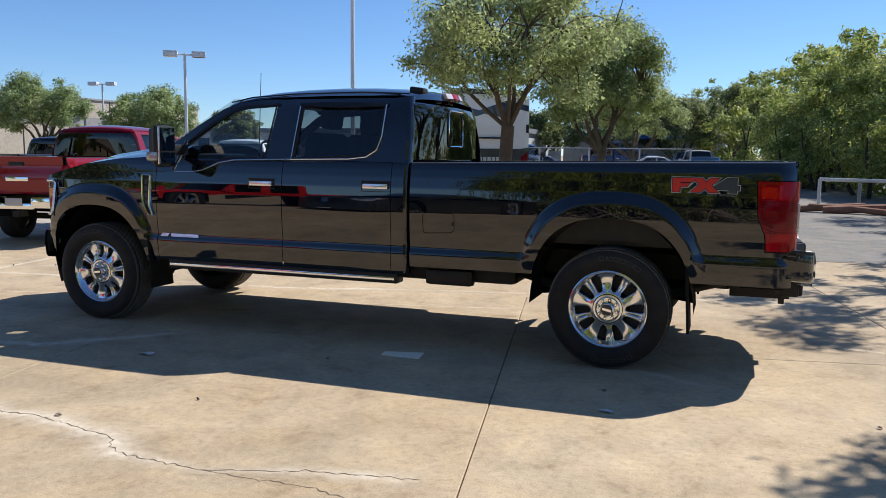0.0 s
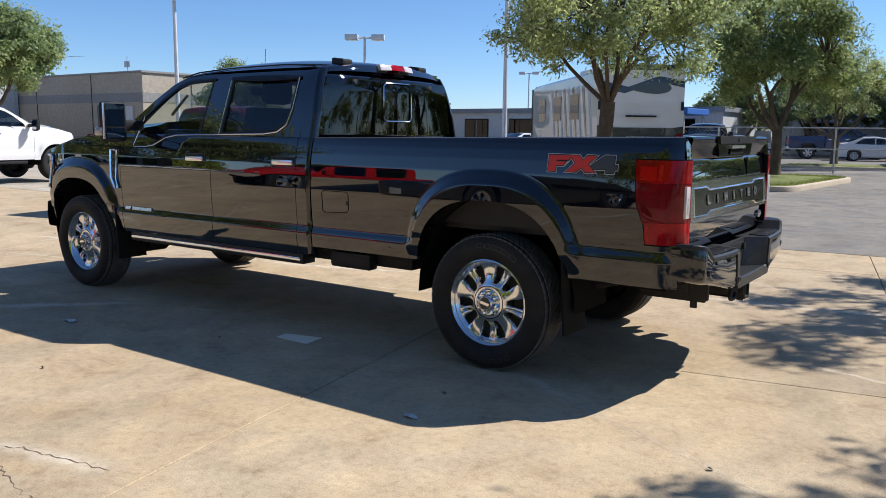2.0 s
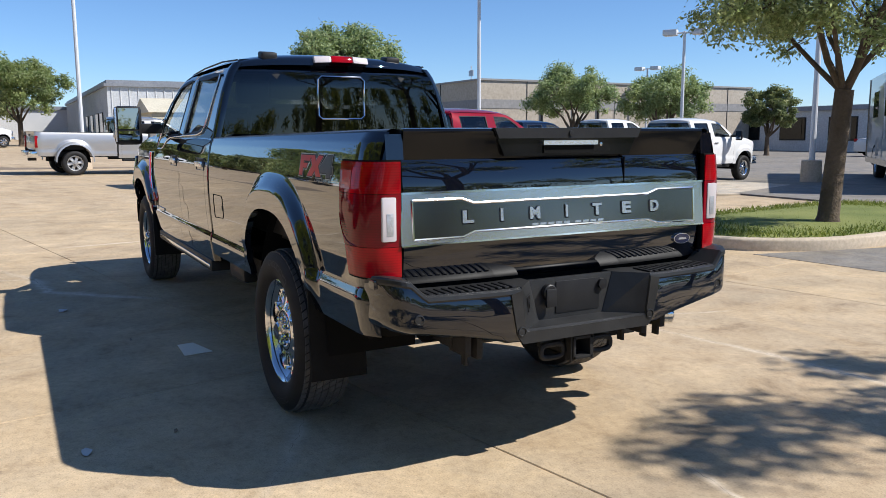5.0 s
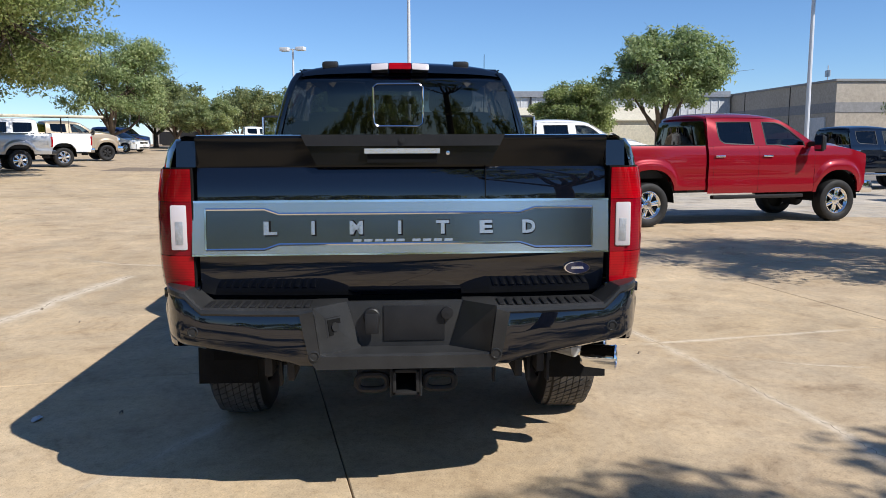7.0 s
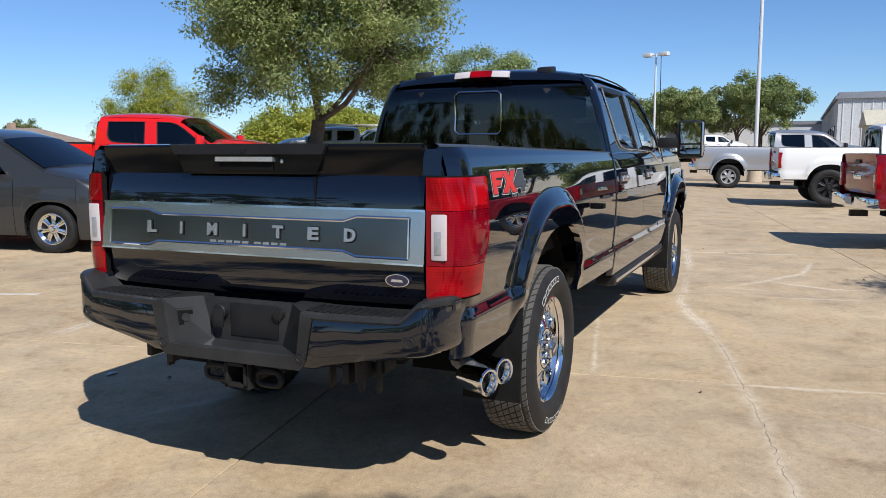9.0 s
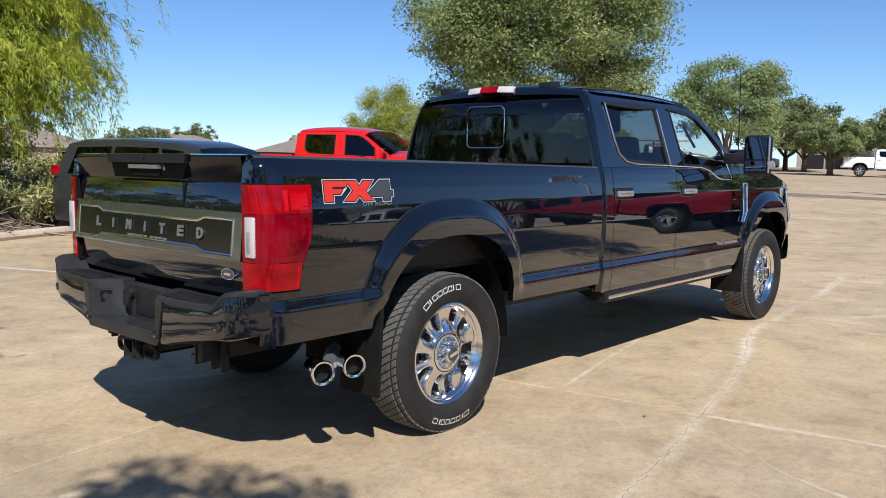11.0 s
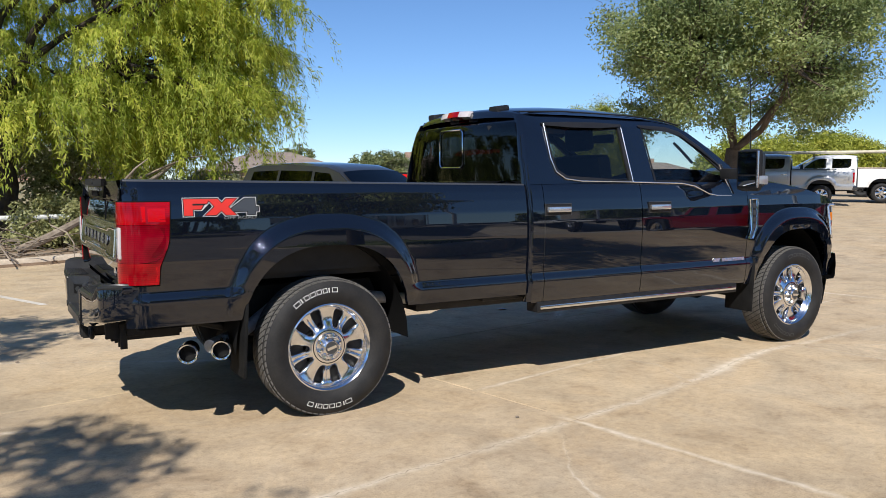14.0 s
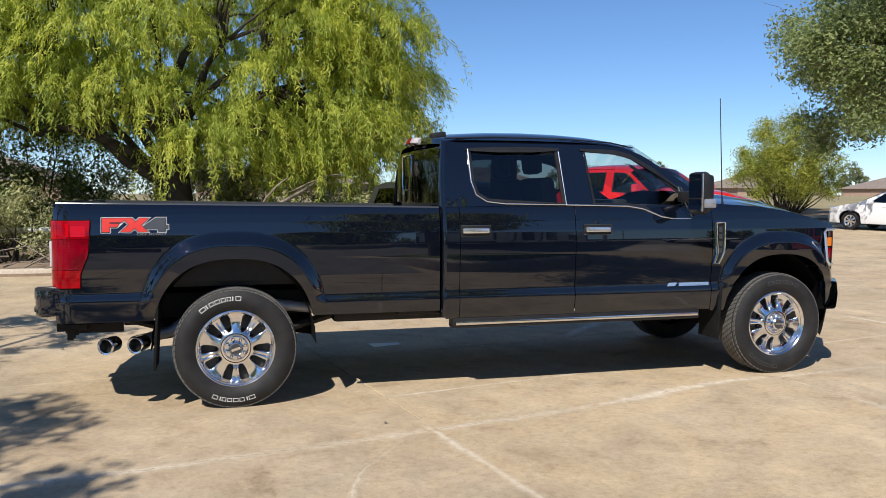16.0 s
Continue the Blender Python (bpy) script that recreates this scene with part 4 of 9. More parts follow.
REAR_WIN = [(-1.765, 1.868), (-1.768, 1.62), (-1.80, 1.525), (-1.88, 1.474), (-2.02, 1.458), (-2.525, 1.448), (-2.500, 1.872)]
FRONT_WIN = [(-2.725, 1.872), (-2.765, 1.446), (-3.06, 1.438), (-3.20, 1.415), (-3.36, 1.352), (-3.46, 1.336), (-3.635, 1.334), (-3.600, 1.50), (-3.30, 1.735), (-3.14, 1.828), (-3.02, 1.862)]
MAIN = dict(
    paint=BLACK_PAINT, wb=4.47, wheel_r=0.425, arch_half=0.565, arch_top=1.068, flare=0.050,
    zs=[0.48, 0.55, 0.60, 0.68, 0.735, 0.752, 0.790, 0.92, 1.06, 1.16, 1.24, 1.32, 1.38, 1.42, 1.455, 1.48],
    ys=[0.915, 0.938, 0.950, 0.960, 0.966, 0.963, 0.950, 0.961, 0.9675, 0.9675, 0.9625, 0.9510, 0.9385, 0.926, 0.900, 0.868],
    top=main_top, nz=84, fine=True, belt=1.44, rail=1.42, roof_rear=1.965, cab_rear=-1.545,
    panels=[("front_fender", -5.02, -3.824, 0.56), ("front_door", -3.818, -2.603, 0.575), ("rear_door", -2.597, -1.655, 0.575), ("cab_corner", -1.650, -1.548, 0.575), ("bed_side", -1.495, 1.175, 0.645)],
    handles={"front_door": -2.785, "rear_door": -1.775}, handle_z=1.245,
    hood=(-3.80, -5.02), y_of=cab_lean,
    side=[(-1.548, 1.425), (-1.552, 1.60), (-1.575, 1.80), (-1.60, 1.935), (-1.70, 1.957), (-2.1, 1.966), (-2.6, 1.958), (-2.95, 1.935), (-3.10, 1.905), (-3.24, 1.845), (-3.45, 1.715), (-3.72, 1.535), (-3.90, 1.425), (-3.82, 1.33), (-3.70, 1.325), (-3.46, 1.322), (-3.36, 1.335), (-3.20, 1.395), (-3.06, 1.424), (-2.60, 1.430), (-2.02, 1.432)],
    windows=[dict(outline=REAR_WIN, glass=GLASS_TINT, trim=[(-1.757, 1.87), (-1.762, 1.62), (-1.795, 1.518), (-1.877, 1.466), (-2.02, 1.449), (-2.532, 1.440), (-2.510, 1.862)], visor=[(-1.74, 1.868), (-2.0, 1.882), (-2.3, 1.886), (-2.52, 1.880)]),
             dict(outline=FRONT_WIN, glass=GLASS_CLEAR, trim=[(-2.535, 1.440), (-3.06, 1.429), (-3.20, 1.406), (-3.36, 1.343), (-3.46, 1.327), (-3.63, 1.325)], visor=[(-2.70, 1.880), (-3.0, 1.874), (-3.14, 1.842), (-3.34, 1.722), (-3.55, 1.565)])],
    roof_bow=0.085, roof=([-1.485, -1.50, -1.53, -1.60, -1.75, -2.0, -2.3, -2.6, -2.85, -3.05, -3.20], [1.93, 1.975, 1.992, 2.008, 2.026, 2.042, 2.047, 2.040, 2.022, 1.995, 1.962],
          [1.905, 1.925, 1.932, 1.936, 1.941, 1.945, 1.945, 1.940, 1.930, 1.908, 1.868], [0.732, 0.744, 0.748, 0.748, 0.742, 0.738, 0.738, 0.742, 0.752, 0.768, 0.786]),
    bed=(-1.495, 1.165), seats=[-2.62, -1.72], glass_rear=GLASS_REAR, seat_mat=INTERIOR,
    windscreen=((-4.00, 1.44, 0.80), (-3.20, 1.935, 0.70)), mirror=(-3.53, 1.44), mirror_h=0.27, mirror_span=(0.168, 0.398), rail_mat=RAIL_CAP)

truck = pickup_base(MAIN, "black_pickup_truck", "glossy black crew-cab pickup with chrome wheels parked on tan concrete", Matrix())
TS = MAIN["S"]

# wheels
for cx in (0.0, -4.47):
    for side in (-1, 1):
        turn = Matrix.Rotation(radians(11 * (1 if cx else 3) + 20 * side - (36 if side > 0 else 0)), 4, 'Y')
        wheel(0.425, 0.275, 0.272, 10, truck, Matrix.Translation((cx, side * 0.845, 0.425)) @ turn, letters=WHITE_RUBBER if cx == 0 and side > 0 else GREY_RUBBER, side=side, rim_mat=WHEEL_METAL, seg=72, label="polished ten-spoke wheel on an all-terrain tyre")

# mud flaps
for cx, zb in ((0.515, 0.30), (-3.915, 0.32)):
    for side in (-1, 1):
        y0, y1 = sorted((side * 0.70, side * 0.980))
        bm = box_bm(cx - 0.006, cx + 0.012, y0, y1, zb, 0.78, 0.004)
        for v in bm.verts:
            v.co.x += (0.78 - v.co.z) * 0.06
        part("mud_flap", bm, FLAP_RUBBER, truck)

# rounded rear corners of the cab, from sill to roof
for side in (-1, 1):
    G = []
    for z in np.concatenate([np.linspace(0.585, 1.42, 24), np.linspace(1.44, 1.935, 18)]):
        low = 1 - float(smoothstep(1.38, 1.46, z))
        yo = low * float(TS.y(-1.55, min(z, 1.455))) + (1 - low) * cab_lean(z)
        xe = float(np.interp(z, [1.425, 1.60, 1.80, 1.935], [-1.549, -1.553, -1.576, -1.601]))
        G.append([(xe + 0.040 * math.sin(q), side * (yo + 0.0015 - 0.052 * (1 - math.cos(q))), z) for q in np.linspace(0, math.pi / 2, 10)] + [(xe - 0.02, side * (yo - 0.052), z)])
    v, f = sheet(G)
    piece("cab_corner_post", v, f if side < 0 else flip((v, f))[1], BLACK_PAINT, truck, sharp=60)

# tank, shield, crossmembers and shackles under the bed
part("fuel_tank", box_bm(-2.55, -0.70, -0.80, -0.44, 0.520, 0.67, 0.05), STEEL_DARK, truck)
for x in (-2.2, -1.25):
    part("tank_strap", box_bm(x - 0.025, x + 0.025, -0.81, -0.44, 0.512, 0.665, 0.01), PLASTIC, truck)
part("fluid_tank", box_bm(-1.40, -1.02, -0.88, -0.78, 0.50, 0.62, 0.03), PLASTIC, truck)
part("heat_shield", box_bm(-2.3, -0.72, 0.46, 0.74, 0.55, 0.66, 0.03), STEEL_DARK, truck)
for x in (-3.0, -1.7, -0.7, 0.75):
    part("crossmember", box_bm(x - 0.05, x + 0.05, -0.44, 0.44, 0.54, 0.66, 0.01), STEEL_DARK, truck)
for side in (-1, 1):
    spring = [(-0.78, side * 0.56, 0.60), (-0.4, side * 0.56, 0.50), (0.0, side * 0.56, 0.475), (0.4, side * 0.56, 0.51), (0.80, side * 0.56, 0.62)]
    piece("leaf_spring", *tube(spring, [0.028, 0.036, 0.048, 0.036, 0.028], 8), STEEL_DARK, truck)
    piece("shock_absorber", *tube([(0.10, side * 0.62, 0.42), (-0.16, side * 0.60, 0.95)], [0.034, 0.034], 10), GREY_PLASTIC, truck)

# running boards with bright outer strip
for side in (-1, 1):
    y0, y1 = sorted((side * 0.82, side * 0.955))
    sb = part("running_board", box_bm(-3.72, -1.60, y0, y1, 0.500, 0.580, 0.014), PLASTIC, truck)
    y0, y1 = sorted((side * 0.952, side * 0.966))
    part("bright_strip", box_bm(-3.70, -1.62, y0, y1, 0.526, 0.552, 0.004), POLISHED, sb, "brushed metal strip along the step")

# rear corner: lamps that wrap round the side
def lamp_block(side, z0, z1, inset, xs0, y_in, n=7):
    """A piece of a tail lamp between two heights: from its curved front edge, moved by xs0, round the corner to y_in on the back."""
    G = []
    for k in range(n):
        z = z0 + (z1 - z0) * k / (n - 1)
        xf = float(np.interp(z, [0.88, 0.985, 1.04, 1.12, 1.34], [1.008, 1.002, 0.978, 0.950, 0.938])) + xs0
        yo = float(TS.y(xf, z)) + 0.010 - inset
        row = [(xf, yo - 0.03), (xf, yo), (1.065, yo - 0.001), (1.12 - inset, yo - 0.010), (1.160 - inset, yo - 0.032), (1.186 - inset, yo - 0.068), (1.198 - inset, 0.87), (1.200 - inset, y_in), (1.17, y_in)]
        G.append([(a, side * b, z) for a, b in row])
    v, f = sheet(G)
    m = len(G[0])
    f = list(f) + [tuple(range(m))[::-1], tuple(range((n - 1) * m, n * m))]
    return (v, f) if side < 0 else flip((v, f))


for side in (-1, 1):
    lamp = new("tail_lamp")
    lamp.parent = truck
    tagged(lamp, "red wrap-around tail lamp")
    piece("lamp_base", *lamp_block(side, 0.877, 1.346, 0.005, -0.007, 0.811, 13), DEEP_BLACK, lamp)
    piece("upper_lens", *lamp_block(side, 1.2165, 1.340, 0.0, 0.0, 0.816), RED_LENS, lamp)
    piece("middle_lens", *lamp_block(side, 1.0075, 1.2145, 0.0012, 0.0, 0.816, 11), DARK_LENS, lamp, "deep red middle lens")
    piece("lower_lens", *lamp_block(side, 0.886, 1.0055, 0.0, 0.0, 0.816), RED_LENS, lamp)
    # fine ribs in the lens
    for z in (1.245, 1.282, 1.318, 0.915, 0.95, 0.982):
        piece("lens_rib", *lamp_block(side, z, z + 0.003, -0.0006, 0.02, 0.83, 2), RED_LENS, lamp)
    for u0, u1, w0, w1 in ((0.966, 1.058, 1.232, 1.306), (1.070, 1.116, 1.232, 1.318), (1.016, 1.112, 0.902, 0.985)):
        piece("lamp_cell", *prism([(u0, w0), (u1, w0), (u1, w1), (u0, w1)], 0.0, 0.0016, lambda u, w, h: (u, side * (float(TS.y(u, w)) + 0.0092 + h), w)), CELL_LENS, lamp)
    block = [(0.985, 1.062), (1.03, 1.040), (1.112, 1.030), (1.112, 1.198), (0.972, 1.198), (0.966, 1.12)]
    piece("inner_block", *prism(block, 0.0, 0.0012, lambda u, w, h: (u, side * (float(TS.y(u, w)) + 0.0090 + h), w)), INNER_LENS, lamp, "darker block in the middle lens")
    for q in range(7):
        piece("light_dot", *prism([(1.119, 1.040 + q * 0.022), (1.127, 1.040 + q * 0.022), (1.127, 1.047 + q * 0.022), (1.119, 1.047 + q * 0.022)], 0.0, 0.002, lambda u, w, h: (u, side * (float(TS.y(u, w)) + 0.005 + h), w)), CELL_LENS, lamp)
    seam = [(0.952, 1.13), (0.962, 1.085), (0.985, 1.045), (1.02, 1.022), (1.07, 1.012), (1.115, 1.009)]
    piece("lens_seam", *tube([(u, side * (float(TS.y(u, w)) + 0.0085), w) for u, w in seam], [0.003] * 6, 6), DARK_LENS, lamp)
    y0, y1 = sorted((side * 0.836, side * 0.898))
    rev = part("reverse_lens", box_bm(1.185, 1.2035, y0, y1, 1.028, 1.203, 0.008), CLEAR_LENS, lamp, "frosted white reverse lens")
    y0, y1 = sorted((side * 0.850, side * 0.880))
    part("reflector_cup", box_bm(1.200, 1.2055, y0, y1, 1.05, 1.14, 0.003), GALV, rev)
    part("lamp_ledge", box_bm(0.925, 1.195, *sorted((side * 0.80, side * 0.935)), 0.845, 0.881, 0.004), BLACK_PAINT, lamp)
    v, f = lamp_block(side, 1.347, 1.446, 0.013, 0.162, 0.796)
    piece("bed_corner", [(p[0] - (p[2] - 1.343) * 0.12, p[1], p[2]) for p in v], f, BLACK_PAINT, truck)
part("rear_sill", box_bm(0.86, 1.13, -0.93, 0.93, 0.63, 0.862, 0.01), DEEP_BLACK, truck)

# tailgate
gate = new("tailgate")
gate.parent = truck
tagged(gate, "black tailgate with a wide brushed metal panel")
rows = [(0.835, 1.150), (0.86, 1.168), (0.92, 1.178), (0.99, 1.184), (1.08, 1.184), (1.23, 1.180), (1.335, 1.170), (1.344, 1.163), (1.352, 1.166), (1.40, 1.176), (1.44, 1.190), (1.456, 1.192), (1.466, 1.182), (1.470, 1.150), (1.470, 1.09)]
G = [[(x + 0.006 - 0.010 * abs(j / 12 - 1) ** 3, 0.796 * (j / 12 - 1), z) for j in range(25)] for z, x in rows]
cut = [z for z, x in rows].index(1.344)
piece("gate_skin", *sheet(G[:cut + 1]), BLACK_PAINT, gate)
piece("gate_spoiler", *sheet(G[cut:]), TOP_BLACK, gate, "gloss black trim along the top edge")
part("gate_inner", box_bm(1.09, 1.150, -0.785, 0.785, 0.84, 1.462, 0.01), PLASTIC, gate)
# spoiler cap, satin, in the middle of the top edge
def on_gate(x, lean=0.0):
    return lambda u, v, h: (x + h - lean * (v - 1.107), u, v)
piece("top_cap", *prism([(-0.372, 1.426), (0.372, 1.426), (0.392, 1.469), (-0.392, 1.469)], 0, 0.024, on_gate(1.188)), PLASTIC, gate, "satin black cap on the top edge", sharp=30)
piece("handle_recess", *prism([(-0.335, 1.352), (0.335, 1.352), (0.372, 1.428), (-0.372, 1.428)], 0, 0.016, on_gate(1.180)), TOP_BLACK, gate)
piece("gate_handle", *prism([(-0.150, 1.397), (0.140, 1.397), (0.140, 1.416), (-0.150, 1.416)], 0, 0.020, on_gate(1.196)), SATIN_CHROME, gate, "satin chrome tailgate handle bar")
# black strip laid below the bar as the handle's painted shade
piece("handle_shadow_strip", *prism([(-0.14, 1.362), (0.13, 1.362), (0.13, 1.396), (-0.14, 1.396)], 0, 0.003, on_gate(1.1995)), DEEP_BLACK, gate)
piece("camera_eye", *lathe([(1.205, 0.012), (1.218, 0.012), (1.219, 0.0)], 14, "x", (0, -0.005, 1.447)), PLASTIC, gate)
piece("gate_lock", *lathe([(1.190, 0.008), (1.198, 0.008), (1.199, 0.0)], 14, "x", (0, 0.172, 1.398)), ALUMINIUM, gate)
# bright panel with stepped frame lines; it leans forward a little
LEAN = 0.085
gp = lambda x: on_gate(x, LEAN)
panel = piece("bright_panel", *prism([(-0.818, 1.006), (0.808, 1.006), (0.808, 1.218), (-0.818, 1.218)], 0, 0.012, gp(1.186)), ALUMINIUM, gate, "brushed aluminium panel", smooth=False)
for z0, z1 in ((1.210, 1.2185), (1.005, 1.012)):
    piece("bright_edge", *prism([(-0.818, z0), (0.808, z0), (0.808, z1), (-0.818, z1)], 0, 0.004, gp(1.198)), POLISHED, panel, smooth=False)
low_line = [(-0.765, 1.029), (-0.54, 1.029), (-0.485, 1.048), (0.455, 1.048), (0.515, 1.029), (0.742, 1.029)]
top_line = [(u, 2.214 - v) for u, v in low_line]
for line in (top_line, low_line, [(-0.765, 1.029), (-0.765, 1.185)], [(0.742, 1.029), (0.742, 1.185)]):
    piece("frame_line", *tube([gp(1.199)(u, v, 0) for u, v in line], [0.0058] * len(line), 6), POLISHED, panel)
inner = [(-0.76, 1.033), (-0.54, 1.033), (-0.485, 1.052), (0.455, 1.052), (0.515, 1.033), (0.737, 1.033), (0.737, 1.181), (0.515, 1.181), (0.455, 1.162), (-0.485, 1.162), (-0.54, 1.181), (-0.76, 1.181)]
INNER_METAL = material("dark satin metal", (0.185, 0.183, 0.185), 0.15, 1.0)
piece("inner_panel", *prism(inner, 0, 0.0025, gp(1.198)), INNER_METAL, panel, smooth=False)
LETTER_METAL = material("bright letter metal", (0.60, 0.61, 0.63), 0.22, 0.85)
for ch, y in zip("LIMITED", (-0.520, -0.353, -0.186, -0.018, 0.150, 0.318, 0.488)):
    wide = None if ch == "I" else 0.052
    # black copy set off behind each letter paints the letter's shadow
    v, f = text_vf(ch, 0.070, lambda u, w, h, y=y: gp(1.2008)(y + u + 0.003, 1.1065 + w, 0.002 * h), bold=0.0060, width=wide)
    piece("letter_shadow_edge", v, f, DEEP_BLACK, panel, smooth=False)
    v, f = text_vf(ch, 0.068, lambda u, w, h, y=y: gp(1.2030)(y + u, 1.1085 + w, 0.006 * h), bold=0.0030, width=wide)
    piece("letter", v, f, LETTER_METAL, panel, smooth=False)
# pressed marks of a model name below, as small bars
for k in range(9):
    y = -0.20 + k * 0.042 + (0.02 if k > 4 else 0)
    piece("pressed_mark", *prism([(y, 1.056), (y + 0.032, 1.056), (y + 0.034, 1.066), (y + 0.002, 1.066)], 0, 0.0015, gp(1.2006)), LETTER_METAL, panel, smooth=False)
# oval badge
for r0, h, mt, nm in ((1.0, 0.016, CHROME, "badge_rim"), (0.90, 0.0175, EMBLEM_BLUE, "badge_face")):
    o = [(0.688 + 0.052 * r0 * math.cos(a), 0.941 + 0.025 * r0 * math.sin(a)) for a in np.linspace(0, 2 * math.pi, 28, endpoint=False)]
    piece(nm, *prism(o, 0, h, on_gate(1.176)), mt, gate)
piece("badge_mark", *prism([(0.662, 0.936), (0.714, 0.936), (0.710, 0.946), (0.666, 0.946)], 0, 0.0188, on_gate(1.176)), SATIN_CHROME, gate)
part("gate_seam", box_bm(1.178, 1.1875, 0.318, 0.321, 1.225, 1.340), DEEP_BLACK, gate)

# rear bumper: outline by station across the truck
bump_rear = new("rear_bumper")
bump_rear.parent = truck
tagged(bump_rear, "black rear bumper with ribbed plastic step pads")
ST = []
for k in range(11):
    q = math.pi / 2 * k / 10
    ST.append((-0.83 - 0.115 * math.cos(q), 0.715 - 0.047 * k / 10, 0.880 + 0.013 * math.sin(2 * q) + 0.004 * math.sin(q), 1.03 + 0.282 * math.sin(q)))
ST += [(-0.79, 0.663, 0.845, 1.322), (-0.765, 0.660, 0.825, 1.328), (-0.60, 0.632, 0.822, 1.340), (-0.44, 0.600, 0.820, 1.346), (-0.40, 0.586, 0.820, 1.347), (-0.347, 0.584, 0.822, 1.348), (-0.343, 0.584, 0.815, 1.348), (-0.322, 0.583, 0.648, 1.348), (-0.30, 0.582, 0.641, 1.348), (0.0, 0.580, 0.640, 1.349)]
ST = ST + [(-a, b, c, d) for a, b, c, d in ST[-2::-1]]
face, cover = [], []
for y, zb, zt, x in ST:
    face.append([(max(0.90, x - 0.30), y * 0.99, zb + 0.015), (x - 0.03, y, zb + 0.004), (x - 0.008, y, zb + 0.015), (x, y, zb + 0.035), (x, y, zt - 0.030), (x - 0.004, y, zt - 0.022)])
    cover.append([(x - 0.002, y, zt - 0.030), (x + 0.004, y, zt - 0.020), (x + 0.001, y, zt - 0.006), (x - 0.012, y, zt + 0.001), (max(0.95, min(x, 1.19) - 0.03), y * 0.985, zt + 0.001)])
piece("bumper_face", *flip(sheet(face)), BLACK_PAINT, bump_rear, sharp=40)
piece("bumper_cover", *flip(sheet(cover)), GREY_PLASTIC, bump_rear, "faded grey plastic cover", sharp=12)
# grey trim on both arms of the cut-out and along the low step
for side in (-1, 1):
    arm = [(-0.398, 0.798), (-0.347, 0.812), (-0.324, 0.636), (0.0, 0.634), (0.0, 0.586), (-0.338, 0.586), (-0.365, 0.622)]
    arm = [(side * -a if side > 0 else a, b) for a, b in arm]
    piece("cut_out_trim", *prism(arm, 0, 0.008, on_gate(1.3455)), GREY_PLASTIC, bump_rear)
    # rubbed step pad ribs
    for k in range(12):
        y = side * (0.37 + 0.034 * k)
        x1 = float(np.interp(abs(y), [0.35, 0.6, 0.8], [1.33, 1.325, 1.31]))
        part("pad_rib", box_bm(1.215, x1, y - 0.010, y + 0.010, 0.8215, 0.830, 0.003), PLASTIC, bump_rear)
    for y, z in ((0.80, 0.733), (0.345, 0.640)):
        xx = 1.318 if y > 0.5 else 1.352
        v, f = lathe([(xx - 0.01, 0.021), (xx + 0.006, 0.021), (xx + 0.007, 0.017), (xx + 0.003, 0.015), (xx + 0.004, 0.0)], 18, "x", (0, side * y, z))
        piece("parking_sensor", v, f, GREY_PLASTIC, bump_rear)
# slanting inner walls of the cut-out
for side in (-1, 1):
    top4 = [(1.346, 0.346), (1.228, 0.228), (1.160, 0.228), (1.160, 0.346)]
    low4 = [(1.346, 0.323), (1.228, 0.172), (1.160, 0.172), (1.160, 0.323)]
    v = [(x, side * y, 0.8235) for x, y in top4] + [(x, side * y, 0.632) for x, y in low4]
    f = [(0, 1, 2, 3), (7, 6, 5, 4), (0, 4, 5, 1), (1, 5, 6, 2), (2, 6, 7, 3), (3, 7, 4, 0)]
    part("cut_out_wall", bm_of(v, f), GREY_PLASTIC, bump_rear, smooth=False)
# square trailer plug in the left wall
pa, pb, pc = Vector((1.346, -0.346, 0.8235)), Vector((1.228, -0.228, 0.8235)), Vector((1.346, -0.323, 0.632))
eu, ew = (pb - pa).normalized(), (pc - pa).normalized()
en2 = eu.cross(ew).normalized()
en2 = en2 if en2.x > 0 else -en2
mid = pa + (pb - pa) * 0.5 + (pc - pa) * 0.45
for r2, h0, h1, mt, nm in ((0.040, 0.0, 0.006, PLASTIC, "plug_frame"), (0.031, 0.006, 0.009, DEEP_BLACK, "plug_well")):
    piece(nm, *prism([(-r2, -r2), (r2, -r2), (r2, r2), (-r2, r2)], h0, h1, lambda u, w, h: tuple(mid + eu * u + ew * w + en2 * h)), mt, bump_rear, smooth=False)
piece("plug_cap", *prism([(0.018 * math.cos(q), 0.018 * math.sin(q)) for q in np.linspace(0, 2 * math.pi, 14, endpoint=False)], 0.009, 0.014, lambda u, w, h: tuple(mid + eu * u + ew * w + en2 * h)), GREY_PLASTIC, bump_rear)
# plate recess, with socket and lock
part("plate_recess", box_bm(1.20, 1.225, -0.235, 0.235, 0.600, 0.822, 0.004), GREY_PLASTIC, bump_rear)
part("plate_panel", box_bm(1.225, 1.230, -0.085, 0.155, 0.665, 0.805, 0.002), PLASTIC, bump_rear)
v, f = lathe([(1.225, 0.034), (1.250, 0.034), (1.254, 0.029), (1.254, 0.0)], 20, "x", (0, -0.130, 0.765))
piece("trailer_socket", v, f, PLASTIC, bump_rear)
part("socket_cover", box_bm(1.248, 1.262, -0.157, -0.103, 0.700, 0.780, 0.006), PLASTIC, bump_rear)
v, f = lathe([(1.225, 0.024), (1.245, 0.024), (1.247, 0.0)], 18, "x", (0, 0.165, 0.775))
piece("spare_lock", v, f, PLASTIC, bump_rear)

